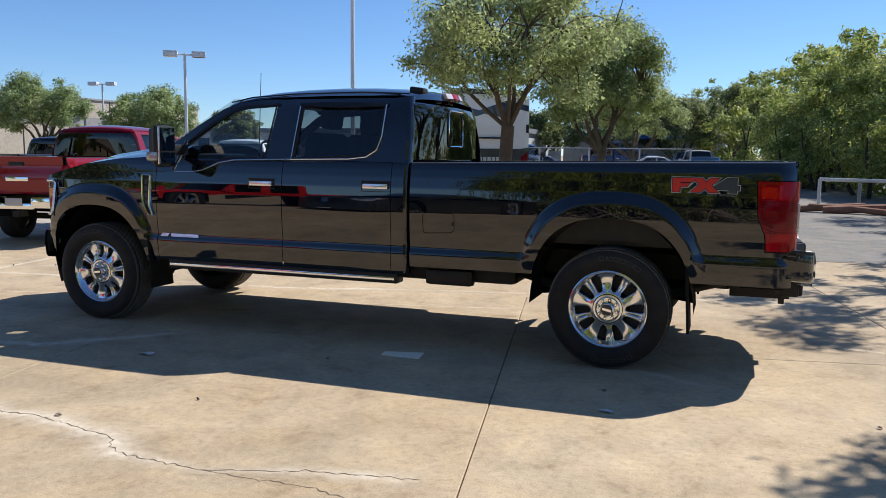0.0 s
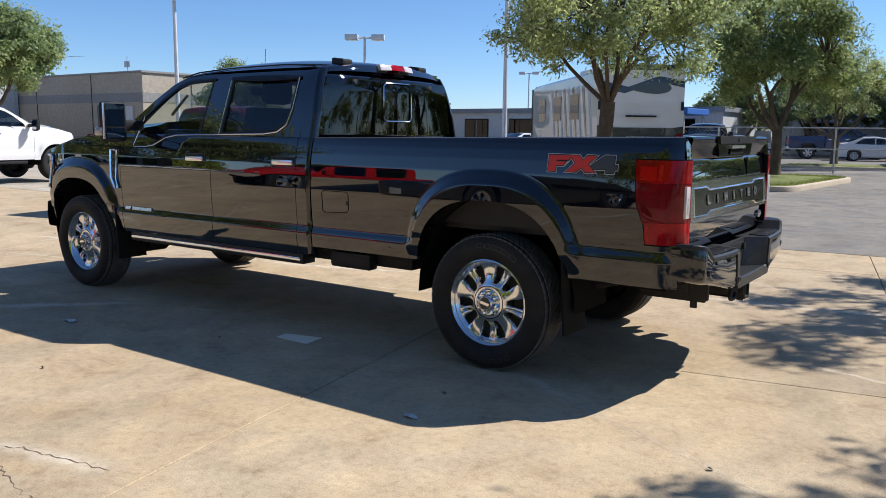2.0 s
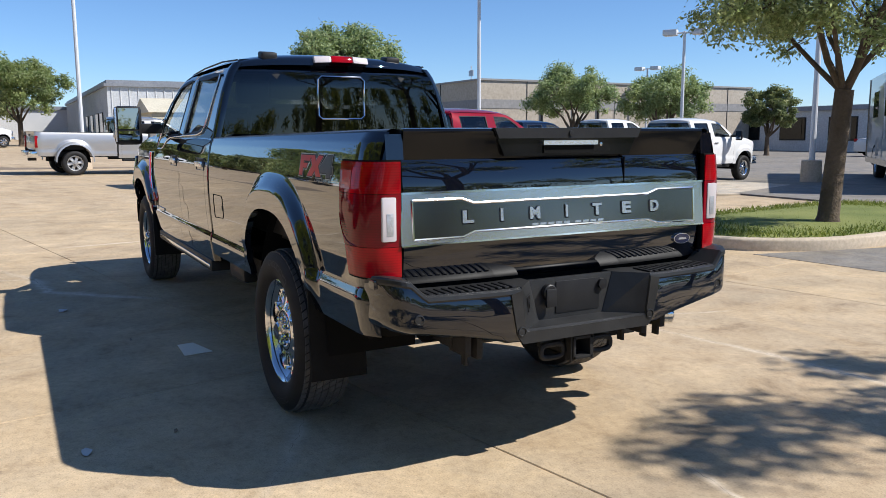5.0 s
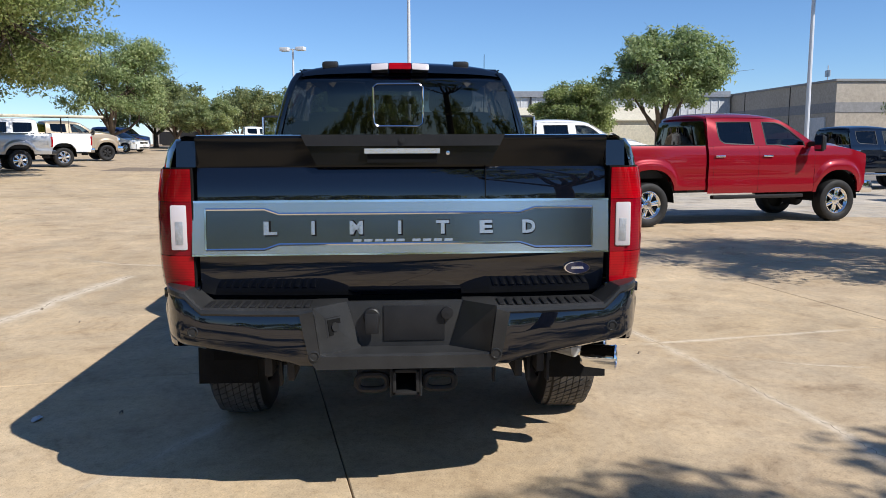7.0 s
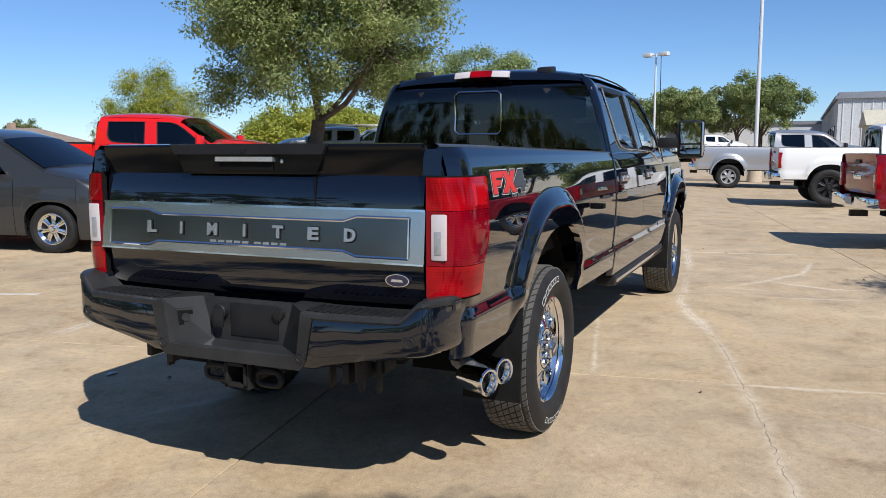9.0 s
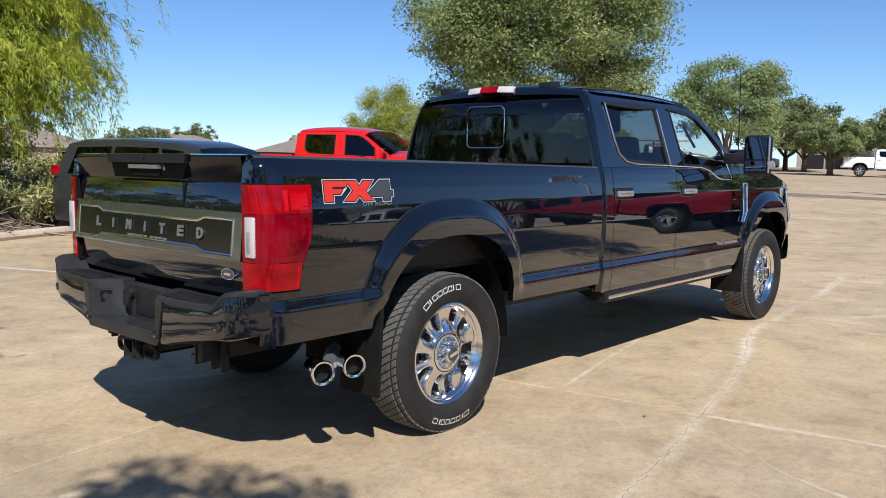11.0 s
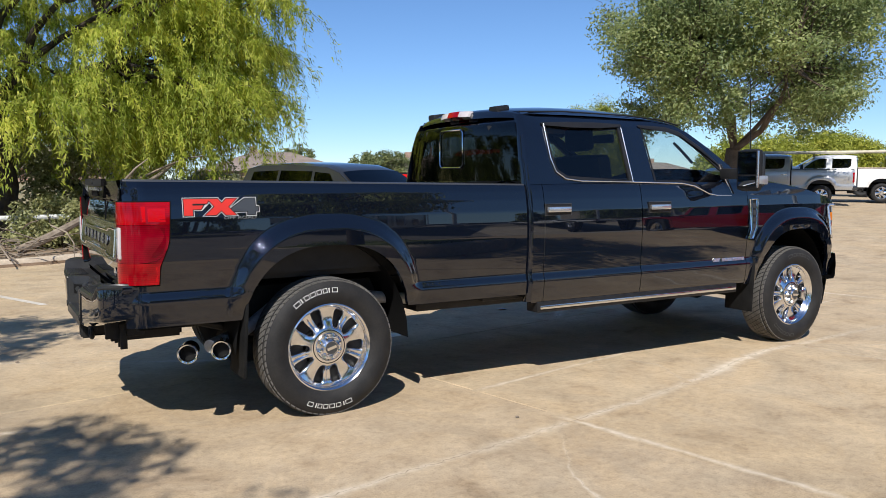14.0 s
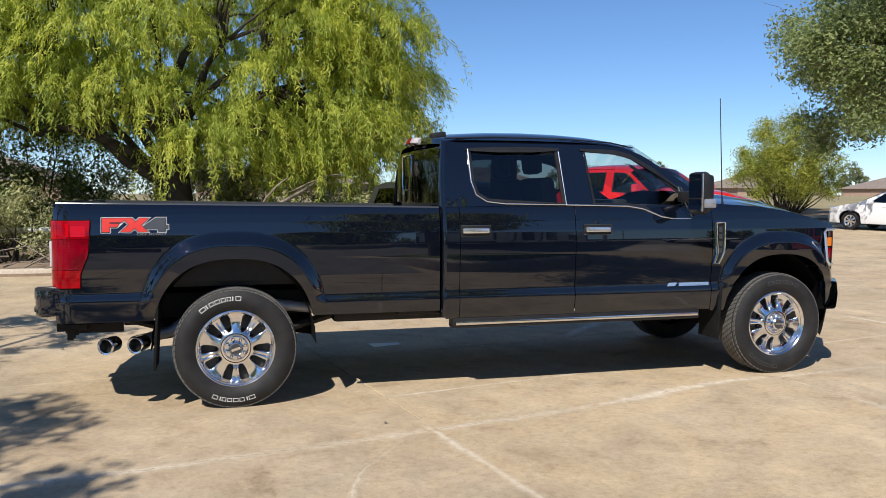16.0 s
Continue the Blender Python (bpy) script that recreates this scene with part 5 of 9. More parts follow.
# hitch
hitch = new("tow_hitch")
hitch.parent = truck
for a in ((-0.052, -0.038, 0.470, 0.572), (0.038, 0.052, 0.470, 0.572), (-0.052, 0.052, 0.558, 0.572), (-0.052, 0.052, 0.470, 0.484)):
    part("receiver_tube", box_bm(0.95, 1.318, *a, 0.003), STEEL_DARK, hitch)
part("receiver_collar", box_bm(1.27, 1.312, -0.062, -0.052, 0.462, 0.58, 0.003), STEEL_DARK, hitch)
part("receiver_collar", box_bm(1.27, 1.312, 0.052, 0.062, 0.462, 0.58, 0.003), STEEL_DARK, hitch)
for side in (-1, 1):
    oval = [(1.268, side * (0.132 + 0.058 * math.copysign(abs(math.cos(q)) ** 0.6, math.cos(q))), 0.510 + 0.030 * math.copysign(abs(math.sin(q)) ** 0.7, math.sin(q))) for q in np.linspace(0, 2 * math.pi, 25)]
    piece("chain_loop", *tube(oval, [0.013] * 25, 8, False), STEEL_DARK, hitch)
    part("chain_plate", box_bm(1.235, 1.262, *sorted((side * 0.052, side * 0.190)), 0.528, 0.560, 0.006), STEEL_DARK, hitch)
    part("side_plate", box_bm(0.80, 1.20, *sorted((side * 0.44, side * 0.47)), 0.50, 0.70, 0.006), STEEL_DARK, hitch)
    part("hook_plate", box_bm(1.10, 1.24, *sorted((side * 0.52, side * 0.55)), 0.53, 0.66, 0.006), STEEL_DARK, hitch)
part("cross_beam", box_bm(1.03, 1.13, -0.56, 0.60, 0.545, 0.66, 0.008), STEEL_DARK, hitch)
for y in (0.36, 0.50, 0.58, -0.50):
    part("beam_fin", box_bm(1.125, 1.165, y - 0.006, y + 0.006, 0.47, 0.62, 0.002), STEEL_DARK, hitch)
part("warning_label", box_bm(1.133, 1.1365, 0.27, 0.37, 0.585, 0.615), DECAL_WHITE, hitch)
piece("spare_tyre", *lathe([(0.60, 0.10), (0.58, 0.30), (0.62, 0.39), (0.72, 0.40), (0.80, 0.36), (0.80, 0.1)], 28, "z", (0.72, 0.0, 0.0)), RUBBER, truck)

# exhaust: pipe to the right, ending in two bright tips
ex = new("exhaust")
ex.parent = truck
piece("pipe", *tube([(-0.8, 0.60, 0.62), (-0.2, 0.62, 0.70), (0.25, 0.62, 0.66), (0.45, 0.64, 0.52), (0.60, 0.70, 0.485), (0.70, 0.80, 0.478)], [0.040] * 6, 14), GALV, ex)
piece("pipe_branch", *tube([(0.62, 0.71, 0.483), (0.66, 0.78, 0.48)], [0.035, 0.035], 12), GALV, ex)
for x in (0.665, 0.855):
    tip = [(0.0, 0.040), (0.02, 0.052), (0.14, 0.056), (0.152, 0.059), (0.159, 0.055), (0.157, 0.047), (0.150, 0.043), (0.03, 0.042)]
    v, f = lathe(tip, 28)
    mt = Matrix.Translation((x - 0.045, 0.80, 0.478)) @ Matrix.Rotation(radians(-20), 4, 'Z')
    piece("exhaust_tip", [mt @ Vector(p) for p in v], f, CHROME, ex, "bright round exhaust tip")
    v, f = lathe([(0.10, 0.0425), (0.10, 0.0)], 20)
    piece("tip_inside", [mt @ Vector(p) for p in v], f, DEEP_BLACK, ex)

# cab rear: third brake lamp, sliding pane frame, roof clearance lamps
bl = new("high_brake_lamp")
bl.parent = truck
for y0, y1, mt, nm in ((-0.205, -0.082, CLEAR_LENS, "cargo_lens"), (-0.080, 0.080, RED_LENS, "brake_lens"), (0.082, 0.205, CLEAR_LENS, "cargo_lens")):
    bm = box_bm(-1.50, -1.452, y0, y1, 1.955, 2.003, 0.010)
    for v in bm.verts:
        v.co.x -= (v.co.z - 1.955) * 0.45 + v.co.y ** 2 * 0.35
        v.co.z -= abs(v.co.y) * 0.05
    part(nm, bm, mt, bl)
slide = [(-0.190, 1.555), (0.160, 1.555), (0.160, 1.852), (-0.190, 1.852), (-0.190, 1.555)]
rounded = []
for (a, b), (c, d) in zip(slide, slide[1:]):
    for t in (0.08, 0.5, 0.92):
        rounded.append((a + (c - a) * t, b + (d - b) * t))
rounded.append(rounded[0])
rx = lambda y, z: -1.533 + 0.07 * (1 - (y / 0.82) ** 2) - 0.05 * float(smoothstep(1.845, 1.965, z))
piece("sliding_pane_frame", *tube([(rx(y, z) + 0.008, y, z) for y, z in rounded], [0.0065] * len(rounded), 6), POLISHED, truck, "bright frame of the sliding rear pane")
for y in (-0.50, -0.25, 0.0, 0.25, 0.44):
    if abs(y) < 0.3:
        continue
    bm = box_bm(-1.67, -1.55, y - 0.055, y + 0.055, 1.975, 2.026, 0.016)
    for v in bm.verts:
        if v.co.x > -1.60:
            v.co.z -= 0.012
    part("roof_marker_lamp", bm, PLASTIC, truck, "smoked roof marker lamp")
for side in (-1, 1):
    piece("roof_ditch_strip", *tube([(x, side * h, z) for x, z, h in ((-1.60, 1.956, 0.715), (-2.0, 1.972, 0.722), (-2.6, 1.966, 0.722), (-3.0, 1.945, 0.722), (-3.2, 1.905, 0.735))], [0.006] * 5, 6), PLASTIC, truck)

# fuel door on the left, badges, fender vents, cab-corner strip
fo = [(-1.385, 0.915), (-1.39, 1.04), (-1.37, 1.058), (-1.16, 1.058), (-1.14, 1.04), (-1.14, 0.935), (-1.16, 0.915), (-1.365, 0.905)]
piece("fuel_door", *tube([(u, -float(TS.y(u, v)) - 0.0005, v) for u, v in fo + fo[:1]], [0.003] * (len(fo) + 1), 5), DEEP_BLACK, truck)
piece("fuel_door_catch", *prism([(-1.158, 0.965), (-1.140, 0.965), (-1.140, 0.995), (-1.158, 0.995)], 0, 0.004, lambda u, v, h: (u, -float(TS.y(u, v)) - h, v)), PLASTIC, truck)


def side_put(side, x0, z0, flipx):
    """Lays (u, v) on the body side so that it reads from outside."""
    def put(u, v, h):
        x = x0 + u * flipx
        return (x, side * (float(TS.y(x, z0 + v)) + 0.0022 + 0.0028 * h), z0 + v)
    return put


F_SHAPE = [(0.0, 0.0), (0.0, 0.092), (0.145, 0.092), (0.128, 0.066), (0.048, 0.066), (0.048, 0.056), (0.108, 0.056), (0.094, 0.034), (0.048, 0.034), (0.048, 0.0)]
X_SHAPE = [(0.115, 0.0), (0.170, 0.048), (0.132, 0.092), (0.190, 0.092), (0.212, 0.066), (0.238, 0.092), (0.298, 0.092), (0.248, 0.046), (0.292, 0.0), (0.232, 0.0), (0.208, 0.026), (0.178, 0.0)]
FOUR = [(0.360, 0.0), (0.360, 0.020), (0.268, 0.020), (0.268, 0.038), (0.345, 0.092), (0.405, 0.092), (0.405, 0.042), (0.422, 0.042), (0.422, 0.020), (0.405, 0.020), (0.405, 0.0)]


def grown(o, d):
    n = len(o)
    out = []
    for i in range(n):
        a, b, c = Vector(o[i - 1]), Vector(o[i]), Vector(o[(i + 1) % n])
        e1, e2 = (b - a).normalized(), (c - b).normalized()
        n1, n2 = Vector((-e1.y, e1.x)), Vector((-e2.y, e2.x))
        s = (n1 + n2)
        s = s.normalized() * min(2.0, 1 / max(0.4, s.length / 2)) if s.length > 1e-6 else n1
        out.append(tuple(b + s * d))
    return out


def area2(o):
    return sum(o[i - 1][0] * o[i][1] - o[i][0] * o[i - 1][1] for i in range(len(o)))


for side, x0, fx in ((-1, 0.405, 1), (1, 0.862, -1)):
    dec = new("side_decal")
    dec.parent = truck
    tagged(dec, "red and grey off-road decal")
    for o, mt in ((F_SHAPE, DECAL_RED), (X_SHAPE, DECAL_RED), (FOUR, DECAL_GREY)):
        if area2(o) < 0:
            o = o[::-1]
        # white edge, then the colour on top
        for oo, hh, m2, nm in ((grown(o, -0.0085), 0.15, DECAL_WHITE, "decal_edge"), (grown(o, -0.0048), 0.35, PLASTIC, "decal_line"), (o, 0.6, mt, "decal_letter")):
            put = side_put(side, x0, 1.262, fx)
            bm = filled(oo, [], lambda u, v, put=put, hh=hh: put(u, v, hh))
            ob = part(nm, bm, m2, dec, smooth=False)
    v, f = text_vf("OFF ROAD", 0.023, lambda u, w, h, put=side_put(side, x0, 1.262, fx): put(0.315 + u, -0.017 + w, 0.3 + h * 0.2), bold=0.0004, width=0.19)
    piece("decal_words", v, f, DECAL_SMALL, dec, smooth=False)
    # front door badge: two bars
    put = side_put(side, -3.79 if side < 0 else -3.41, 0.775, 1 if side < 0 else -1)
    bd = piece("engine_badge", *prism([(0.11, 0.0), (0.385, 0.0), (0.385, 0.026), (0.11, 0.026)], 0, 2.0, put), SATIN_CHROME, truck, "chrome engine badge")
    piece("badge_inlay", *prism([(0.118, 0.006), (0.378, 0.006), (0.378, 0.020), (0.118, 0.020)], 2.0, 2.4, put), SATIN_GREY, bd)
    piece("badge_mark", *prism([(0.0, 0.0), (0.02, 0.028), (0.095, 0.028), (0.075, 0.0)], 0, 1.6, put), SATIN_CHROME, bd)
    # fender vent: chrome outline round a dark inlet, number as bars
    vent = new("fender_vent")
    vent.parent = truck
    tagged(vent, "chrome-edged fender vent")
    vx = -3.845 if side > 0 else -3.870
    o = [(-0.002, 1.292), (-0.085, 1.292), (-0.078, 1.05), (-0.030, 0.955), (0.012, 0.955), (-0.015, 1.03)]
    pv = [(vx + u, side * (float(TS.y(vx + u, v)) + 0.012), v) for u, v in o]
    piece("vent_rim", *tube(pv + pv[:1], [0.011] * (len(pv) + 1), 8), CHROME, vent)
    bm = filled(o if area2(o) > 0 else o[::-1], [], lambda u, v: (vx + u, side * (float(TS.y(vx + u, v)) + 0.006), v))
    part("vent_inlet", bm, PLASTIC, vent)
    for k in range(4):
        z = 1.235 - k * 0.058
        xx = vx - 0.045
        piece("vent_mark", *prism([(xx - 0.014, z - 0.020), (xx + 0.014, z - 0.020), (xx + 0.014, z + 0.020), (xx - 0.014, z + 0.020)], 0.007, 0.012, lambda u, v, h, side=side: (u, side * (float(TS.y(u, v)) + h), v)), SATIN_GREY, vent)
    # strip between cab and bed
    part("bed_gap_filler", box_bm(-1.547, -1.497, *sorted((side * 0.80, side * 0.915)), 0.62, 1.405), DEEP_BLACK, truck)
    # mirrors' bright lower lamps
    part("mirror_turn_lamp", box_bm(-3.618, -3.510, *sorted((side * 1.21, side * 1.320)), 1.415, 1.492, 0.020), TURN_LENS, truck, "smoky silver lamp in the mirror cap")
    part("mirror_rim", box_bm(-3.504, -3.494, *sorted((side * 1.296, side * 1.312)), 1.39, 1.685, 0.004), SATIN_CHROME, truck)
    # bright-edged divider at the foot of the windscreen pillar
    for dx, r, mt in ((-0.012, 0.0055, SATIN_CHROME), (0.012, 0.0075, SATIN_CHROME), (0.0, 0.013, PLASTIC)):
        piece("window_divider", *tube([(-3.545 + dx, side * (cab_lean(1.585) + 0.006), 1.585), (-3.652 + dx, side * (cab_lean(1.38) + 0.004), 1.338)], [r, r], 8), mt, truck)
    # head lamp: C-shaped chrome round a dark core
    hl = new("head_lamp")
    hl.parent = truck
    G = []
    for k in range(7):
        z = 1.235 - k * 0.055
        yo = float(TS.y(-5.0, z))
        G.append([(-4.905, side * (float(TS.y(-4.905, z)) + 0.006), z), (-4.98, side * (float(TS.y(-4.98, z)) + 0.006), z), (-5.05, side * (yo - 0.035), z), (-5.11, side * (yo - 0.12), z), (-5.15, side * (yo - 0.25), z)])
    piece("lamp_lens", *sheet(G), GLASS_DARK, hl, "smoked head lamp lens")
    def on_lamp(u, z, h):
        return (u, side * (float(TS.y(u, z)) + 0.006 + h), z)
    arc = [(-5.02, 1.222), (-4.945, 1.224), (-4.918, 1.205), (-4.916, 0.955), (-4.945, 0.925), (-5.02, 0.922)]
    piece("lamp_bezel", *tube([on_lamp(u, z, 0.005) for u, z in arc], [0.011] * 6, 8), SATIN_CHROME, hl, "bright C-shaped bezel")
    for z0, z1, mt in ((0.975, 1.062, RED_LENS), (1.082, 1.155, AMBER_LENS)):
        piece("side_reflector", *prism([(-4.995, z0), (-4.938, z0), (-4.938, z1), (-4.995, z1)], 0.001, 0.006, on_lamp), mt, hl)

# front bumper and grille, seen edge-on
fb = new("front_bumper")
fb.parent = truck
G = []
for y in np.linspace(-0.965, 0.965, 25):
    k = abs(y) / 0.965
    x = -5.36 + 0.30 * k ** 3.2
    G.append([(x + 0.20, y, 0.775), (x + 0.01, y, 0.772), (x, y, 0.75), (x - 0.012, y, 0.66), (x, y, 0.555), (x + 0.02, y, 0.535), (x + 0.20, y, 0.535)])
piece("bumper_shell", *sheet(G), paint("dark bumper paint", (0.012, 0.012, 0.013), 0.3, 0.35), fb, sharp=40)
G = [[(-5.20 + 0.22 * (abs(y) / 0.95) ** 3, y, 0.54), (-5.16 + 0.22 * (abs(y) / 0.95) ** 3, y, 0.36), (-5.14 + 0.22 * (abs(y) / 0.95) ** 3, y, 0.30)] for y in np.linspace(-0.93, 0.93, 15)]
piece("air_dam", *sheet(G), PLASTIC, fb)
gr = new("grille")
gr.parent = truck
part("grille_surround", box_bm(-5.285, -5.235, -0.64, 0.64, 0.80, 1.255, 0.03), CHROME, gr)
part("grille_mesh", box_bm(-5.292, -5.283, -0.57, 0.57, 0.85, 1.21, 0.002), PLASTIC, gr)
for z in (0.97, 1.09):
    part("grille_bar", box_bm(-5.305, -5.288, -0.57, 0.57, z - 0.03, z + 0.03, 0.006), CHROME, gr)
# dash top, column, rear-view detail for the fine cabin
part("instrument_hood", box_bm(-3.66, -3.40, -0.62, -0.20, 1.40, 1.475, 0.03), INTERIOR, truck)
part("console", box_bm(-3.35, -2.75, -0.16, 0.16, 0.95, 1.18, 0.03), INTERIOR, truck)
part("rear_bench_back", box_bm(-1.70, -1.60, -0.80, 0.80, 1.10, 1.60, 0.05), INTERIOR, truck)
part("headliner", box_bm(-3.15, -1.62, -0.70, 0.70, 1.905, 1.925, 0.008), INTERIOR_GREY, truck)
for side in (-1, 1):
    piece("roof_handle", *tube([(-3.42, side * 0.70, 1.60), (-3.36, side * 0.69, 1.655), (-3.28, side * 0.69, 1.715), (-3.20, side * 0.70, 1.76)], [0.012] * 4, 6), INTERIOR_GREY, truck)
piece("whip_aerial", *tube([(-3.98, 0.86, 1.43), (-3.97, 0.86, 1.50), (-3.93, 0.86, 2.32)], [0.012, 0.005, 0.003], 6), PLASTIC, truck)


# ---- ground ----
rng = random.Random(4)
G = [[(x, y, -0.035) for y in (-900, -300, -90, -40, -10, 20, 60, 150, 400, 900)] for x in (-900, -300, -90, -40, -12, 10, 40, 100, 300, 900)]
ground = part("ground", drape(bm_of(*flip(sheet(G)))), CONCRETE_FAR, smooth=False)
tagged(ground, "tan concrete lot reaching to the distance", "ground", kind="structure")


def flat(name, outline, z0, z1, mat, label, category="ground", sharp=30):
    if area2(outline) < 0:
        outline = outline[::-1]
    ob = part(name, drape(bm_of(*prism(outline, z0, z1, lambda u, v, h: (u, v, h)))), mat, smooth=False)
    return tagged(ob, label, category, kind="structure")


# poured slabs, a little askew to the pickup
pavement = new("pavement")
tagged(pavement, "tan concrete slabs with saw-cut joints and cracks", "pavement", kind="structure")
SK = math.atan(0.184)
U, V = Vector((math.cos(SK), math.sin(SK))), Vector((-math.sin(SK), math.cos(SK)))
O = Vector((-0.80, -0.585))
SU, SV = 3.22, 4.6
b = 0.004
for i in range(-9, 5):
    for j in range(-3, 3):
        c = O + U * (SU * (i + 0.5)) + V * (SV * (j + 0.5))
        bm = box_bm(-SU / 2 + 0.0032, SU / 2 - 0.0032, -SV / 2 + 0.0032, SV / 2 - 0.0032, -0.03, 0.0)
        top_edges = [e for e in bm.edges if all(v.co.z > -0.01 for v in e.verts)]
        bmesh.ops.bevel(bm, geom=top_edges, offset=b, segments=1, affect='EDGES')
        bm.transform(Matrix.Translation((c.x, c.y, 0)) @ Matrix.Rotation(SK, 4, 'Z'))
        ob = part("slab", drape(bm), CONCRETE, pavement, smooth=False)
# joint filling between the slabs
part("joint_bed", drape(bm_of(*sheet([[(-32, -12, -0.012), (14, -12, -0.012)], [(-32, 7, -0.012), (14, 7, -0.012)]]))), JOINT, pavement)

CRACKS = [
    # (points, pale width, dark width)
    ([(-4.6, -2.95), (-3.1, -3.21), (-2.88, -3.18), (-2.24, -3.31), (-2.05, -3.47), (-1.53, -3.51), (-0.99, -3.33), (-0.5, -3.24)], 0.085, 0.011),
    ([(-1.53, -3.51), (-0.94, -3.50), (-0.3, -3.62), (0.3, -3.60)], 0.0, 0.009),
    ([(1.9, 2.35), (1.21, 2.23), (0.46, 2.15), (-0.4, 2.0), (-0.97, 1.88), (-1.9, 1.70), (-2.75, 1.48), (-3.3, 1.28), (-3.88, 1.11), (-4.6, 1.06), (-6.4, 0.90), (-8.3, 0.62)], 0.050, 0.0075),
    ([(-2.5, 1.56), (-2.62, 1.30), (-2.75, 1.02), (-2.6, 0.7)], 0.025, 0.004),
    ([(-4.3, 1.05), (-5.5, 1.8), (-6.3, 2.2), (-7.4, 2.3)], 0.03, 0.005),
    ([(0.10, -0.86), (0.45, -1.03), (0.85, -1.26), (1.03, -1.35), (1.2, -1.42), (1.45, -1.54), (1.9, -1.80)], 0.040, 0.003),
    ([(-1.0, 2.0), (-0.65, 2.5), (-0.5, 3.0)], 0.012, 0.003),
    ([(-3.3, -1.0), (-4.2, -1.9), (-5.0, -2.0), (-6.5, -2.6), (-8.0, -2.4)], 0.06, 0.008),
    ([(-5.0, -2.0), (-5.4, -3.3), (-6.1, -4.4)], 0.05, 0.006),
    ([(1.5, 0.4), (2.4, 0.2), (3.3, 0.5), (4.1, 0.35)], 0.02, 0.004),
    ([(1.6, 2.9), (2.3, 3.0), (2.6, 3.4), (3.2, 3.3)], 0.03, 0.004),
    ([(-5.5, 1.85), (-5.2, 2.5), (-5.4, 3.2)], 0.04, 0.004),
]
def bloom(name, line, wide, seed, z):
    """Pale lime washed out of a crack, fading to both sides."""
    verts, faces, lime = [], [], []
    pts = [Vector((*p, 0)) for p in line]
    across = ((-1.0, 0.0), (-0.55, 0.30), (-0.2, 0.85), (0.0, 1.0), (0.2, 0.85), (0.55, 0.30), (1.0, 0.0))
    for i, p in enumerate(pts):
        d = (pts[min(i + 2, len(pts) - 1)] - pts[max(i - 2, 0)]).normalized()
        side = Vector((-d.y, d.x, 0))
        end = min(1.0, i / 4, (len(pts) - 1 - i) / 4)
        thick = noise.noise((p.x * 0.9, p.y * 0.9, seed + 0.5))
        w = wide * (1.1 + 1.5 * abs(noise.noise((p.x * 2.6, p.y * 2.6, seed)))) * (1 + 0.8 * thick)
        for u, k in across:
            q = p + side * (u * w)
            verts.append((q.x, q.y, z))
            lime.append(k * end * min(1.0, max(0.15, 0.30 + 1.1 * thick + 8 * wide)))
        if i:
            b0 = 7 * i
            faces += [(b0 - 7 + k, b0 - 6 + k, b0 + 1 + k, b0 + k) for k in range(6)]
    ob = piece(name, *flip((verts, faces)), LIMED, pavement, smooth=False)
    ob.data.attributes.new("lime", 'FLOAT', 'POINT').data.foreach_set("value", lime)


for k, (pts, wp, wd) in enumerate(CRACKS):
    line = wander(pts, 0.03, 0.008, rng)
    if wp:
        bloom("crack_bloom", line[::2] + [line[-1]], wp, k, 0.0003 + 0.00004 * k)
    w = [wd * (0.95 if wd > 0.008 else 0.5) * (0.15 + 0.85 * rng.random()) for p in line]
    piece("crack", *flip(ribbon(line, w, 0.0012 + 0.00004 * k)), CRACK, pavement, smooth=False)
# bleached bloom along some joints
for k, (a, bq, wd) in enumerate((((-4.23, 0.6), (-4.66, 2.9), 0.035), ((-1.17, 1.6), (-1.55, 3.6), 0.03), ((-7.4, -1.7), (-8.1, 2.2), 0.04), ((-1.05, 0.95), (-7.2, -0.4), 0.02))):
    bloom("joint_bloom", wander([a, bq], 0.08, 0.006, rng), wd, 40 + k, 0.0008 + 0.00004 * k)
# worn bay lines near the planted edge
for a, bq in (((-0.1, -9.0), (-1.75, -4.9)), ((-5.5, -11.0), (-6.7, -7.6)), ((2.7, -8.6), (1.2, -4.9))):
    line = wander([a, bq], 0.25, 0.0, rng)
    ob = part("bay_line", drape(bm_of(*flip(ribbon(line, 0.09, 0.0025)))), LINE, smooth=False)
    tagged(ob, "worn white parking bay line", "marking", kind="structure")
# litter: torn paper, twigs
def litter(name, x, y, s, mat, label, seed):
    r = random.Random(seed)
    pts = [(math.cos(a) * s * (0.6 + 0.5 * r.random()), math.sin(a) * s * 0.55 * (0.6 + 0.5 * r.random())) for a in np.linspace(0, 2 * math.pi, 8, endpoint=False)]
    v = [(x + u, y + w, 0.004 + 0.012 * r.random()) for u, w in pts] + [(x, y, 0.018)]
    v2 = [(a, b2, c - 0.003) for a, b2, c in v]
    n = len(pts)
    f = [(i, (i + 1) % n, n) for i in range(n)]
    ob = piece(name, *join((v, f), flip((v2, f))), mat, smooth=False)
    return tagged(ob, label, "litter")
litter("paper_scrap", -3.23, -1.84, 0.08, PAPER, "crumpled pale paper scrap on the concrete", 1)
# bright patch in the truck's shadow, its sunlit tone put into a cream sheet
bm = box_bm(-0.15, 0.15, -0.062, 0.062, 0.0005, 0.004, 0.001)
for v in bm.verts:
    v.co.y += 0.10 * v.co.x * (v.co.y > 0) - 0.05 * (v.co.x > 0.05) * (v.co.y < 0)
bm.transform(Matrix.Translation((-1.48, -1.125, 0)) @ Matrix.Rotation(radians(8), 4, 'Z'))
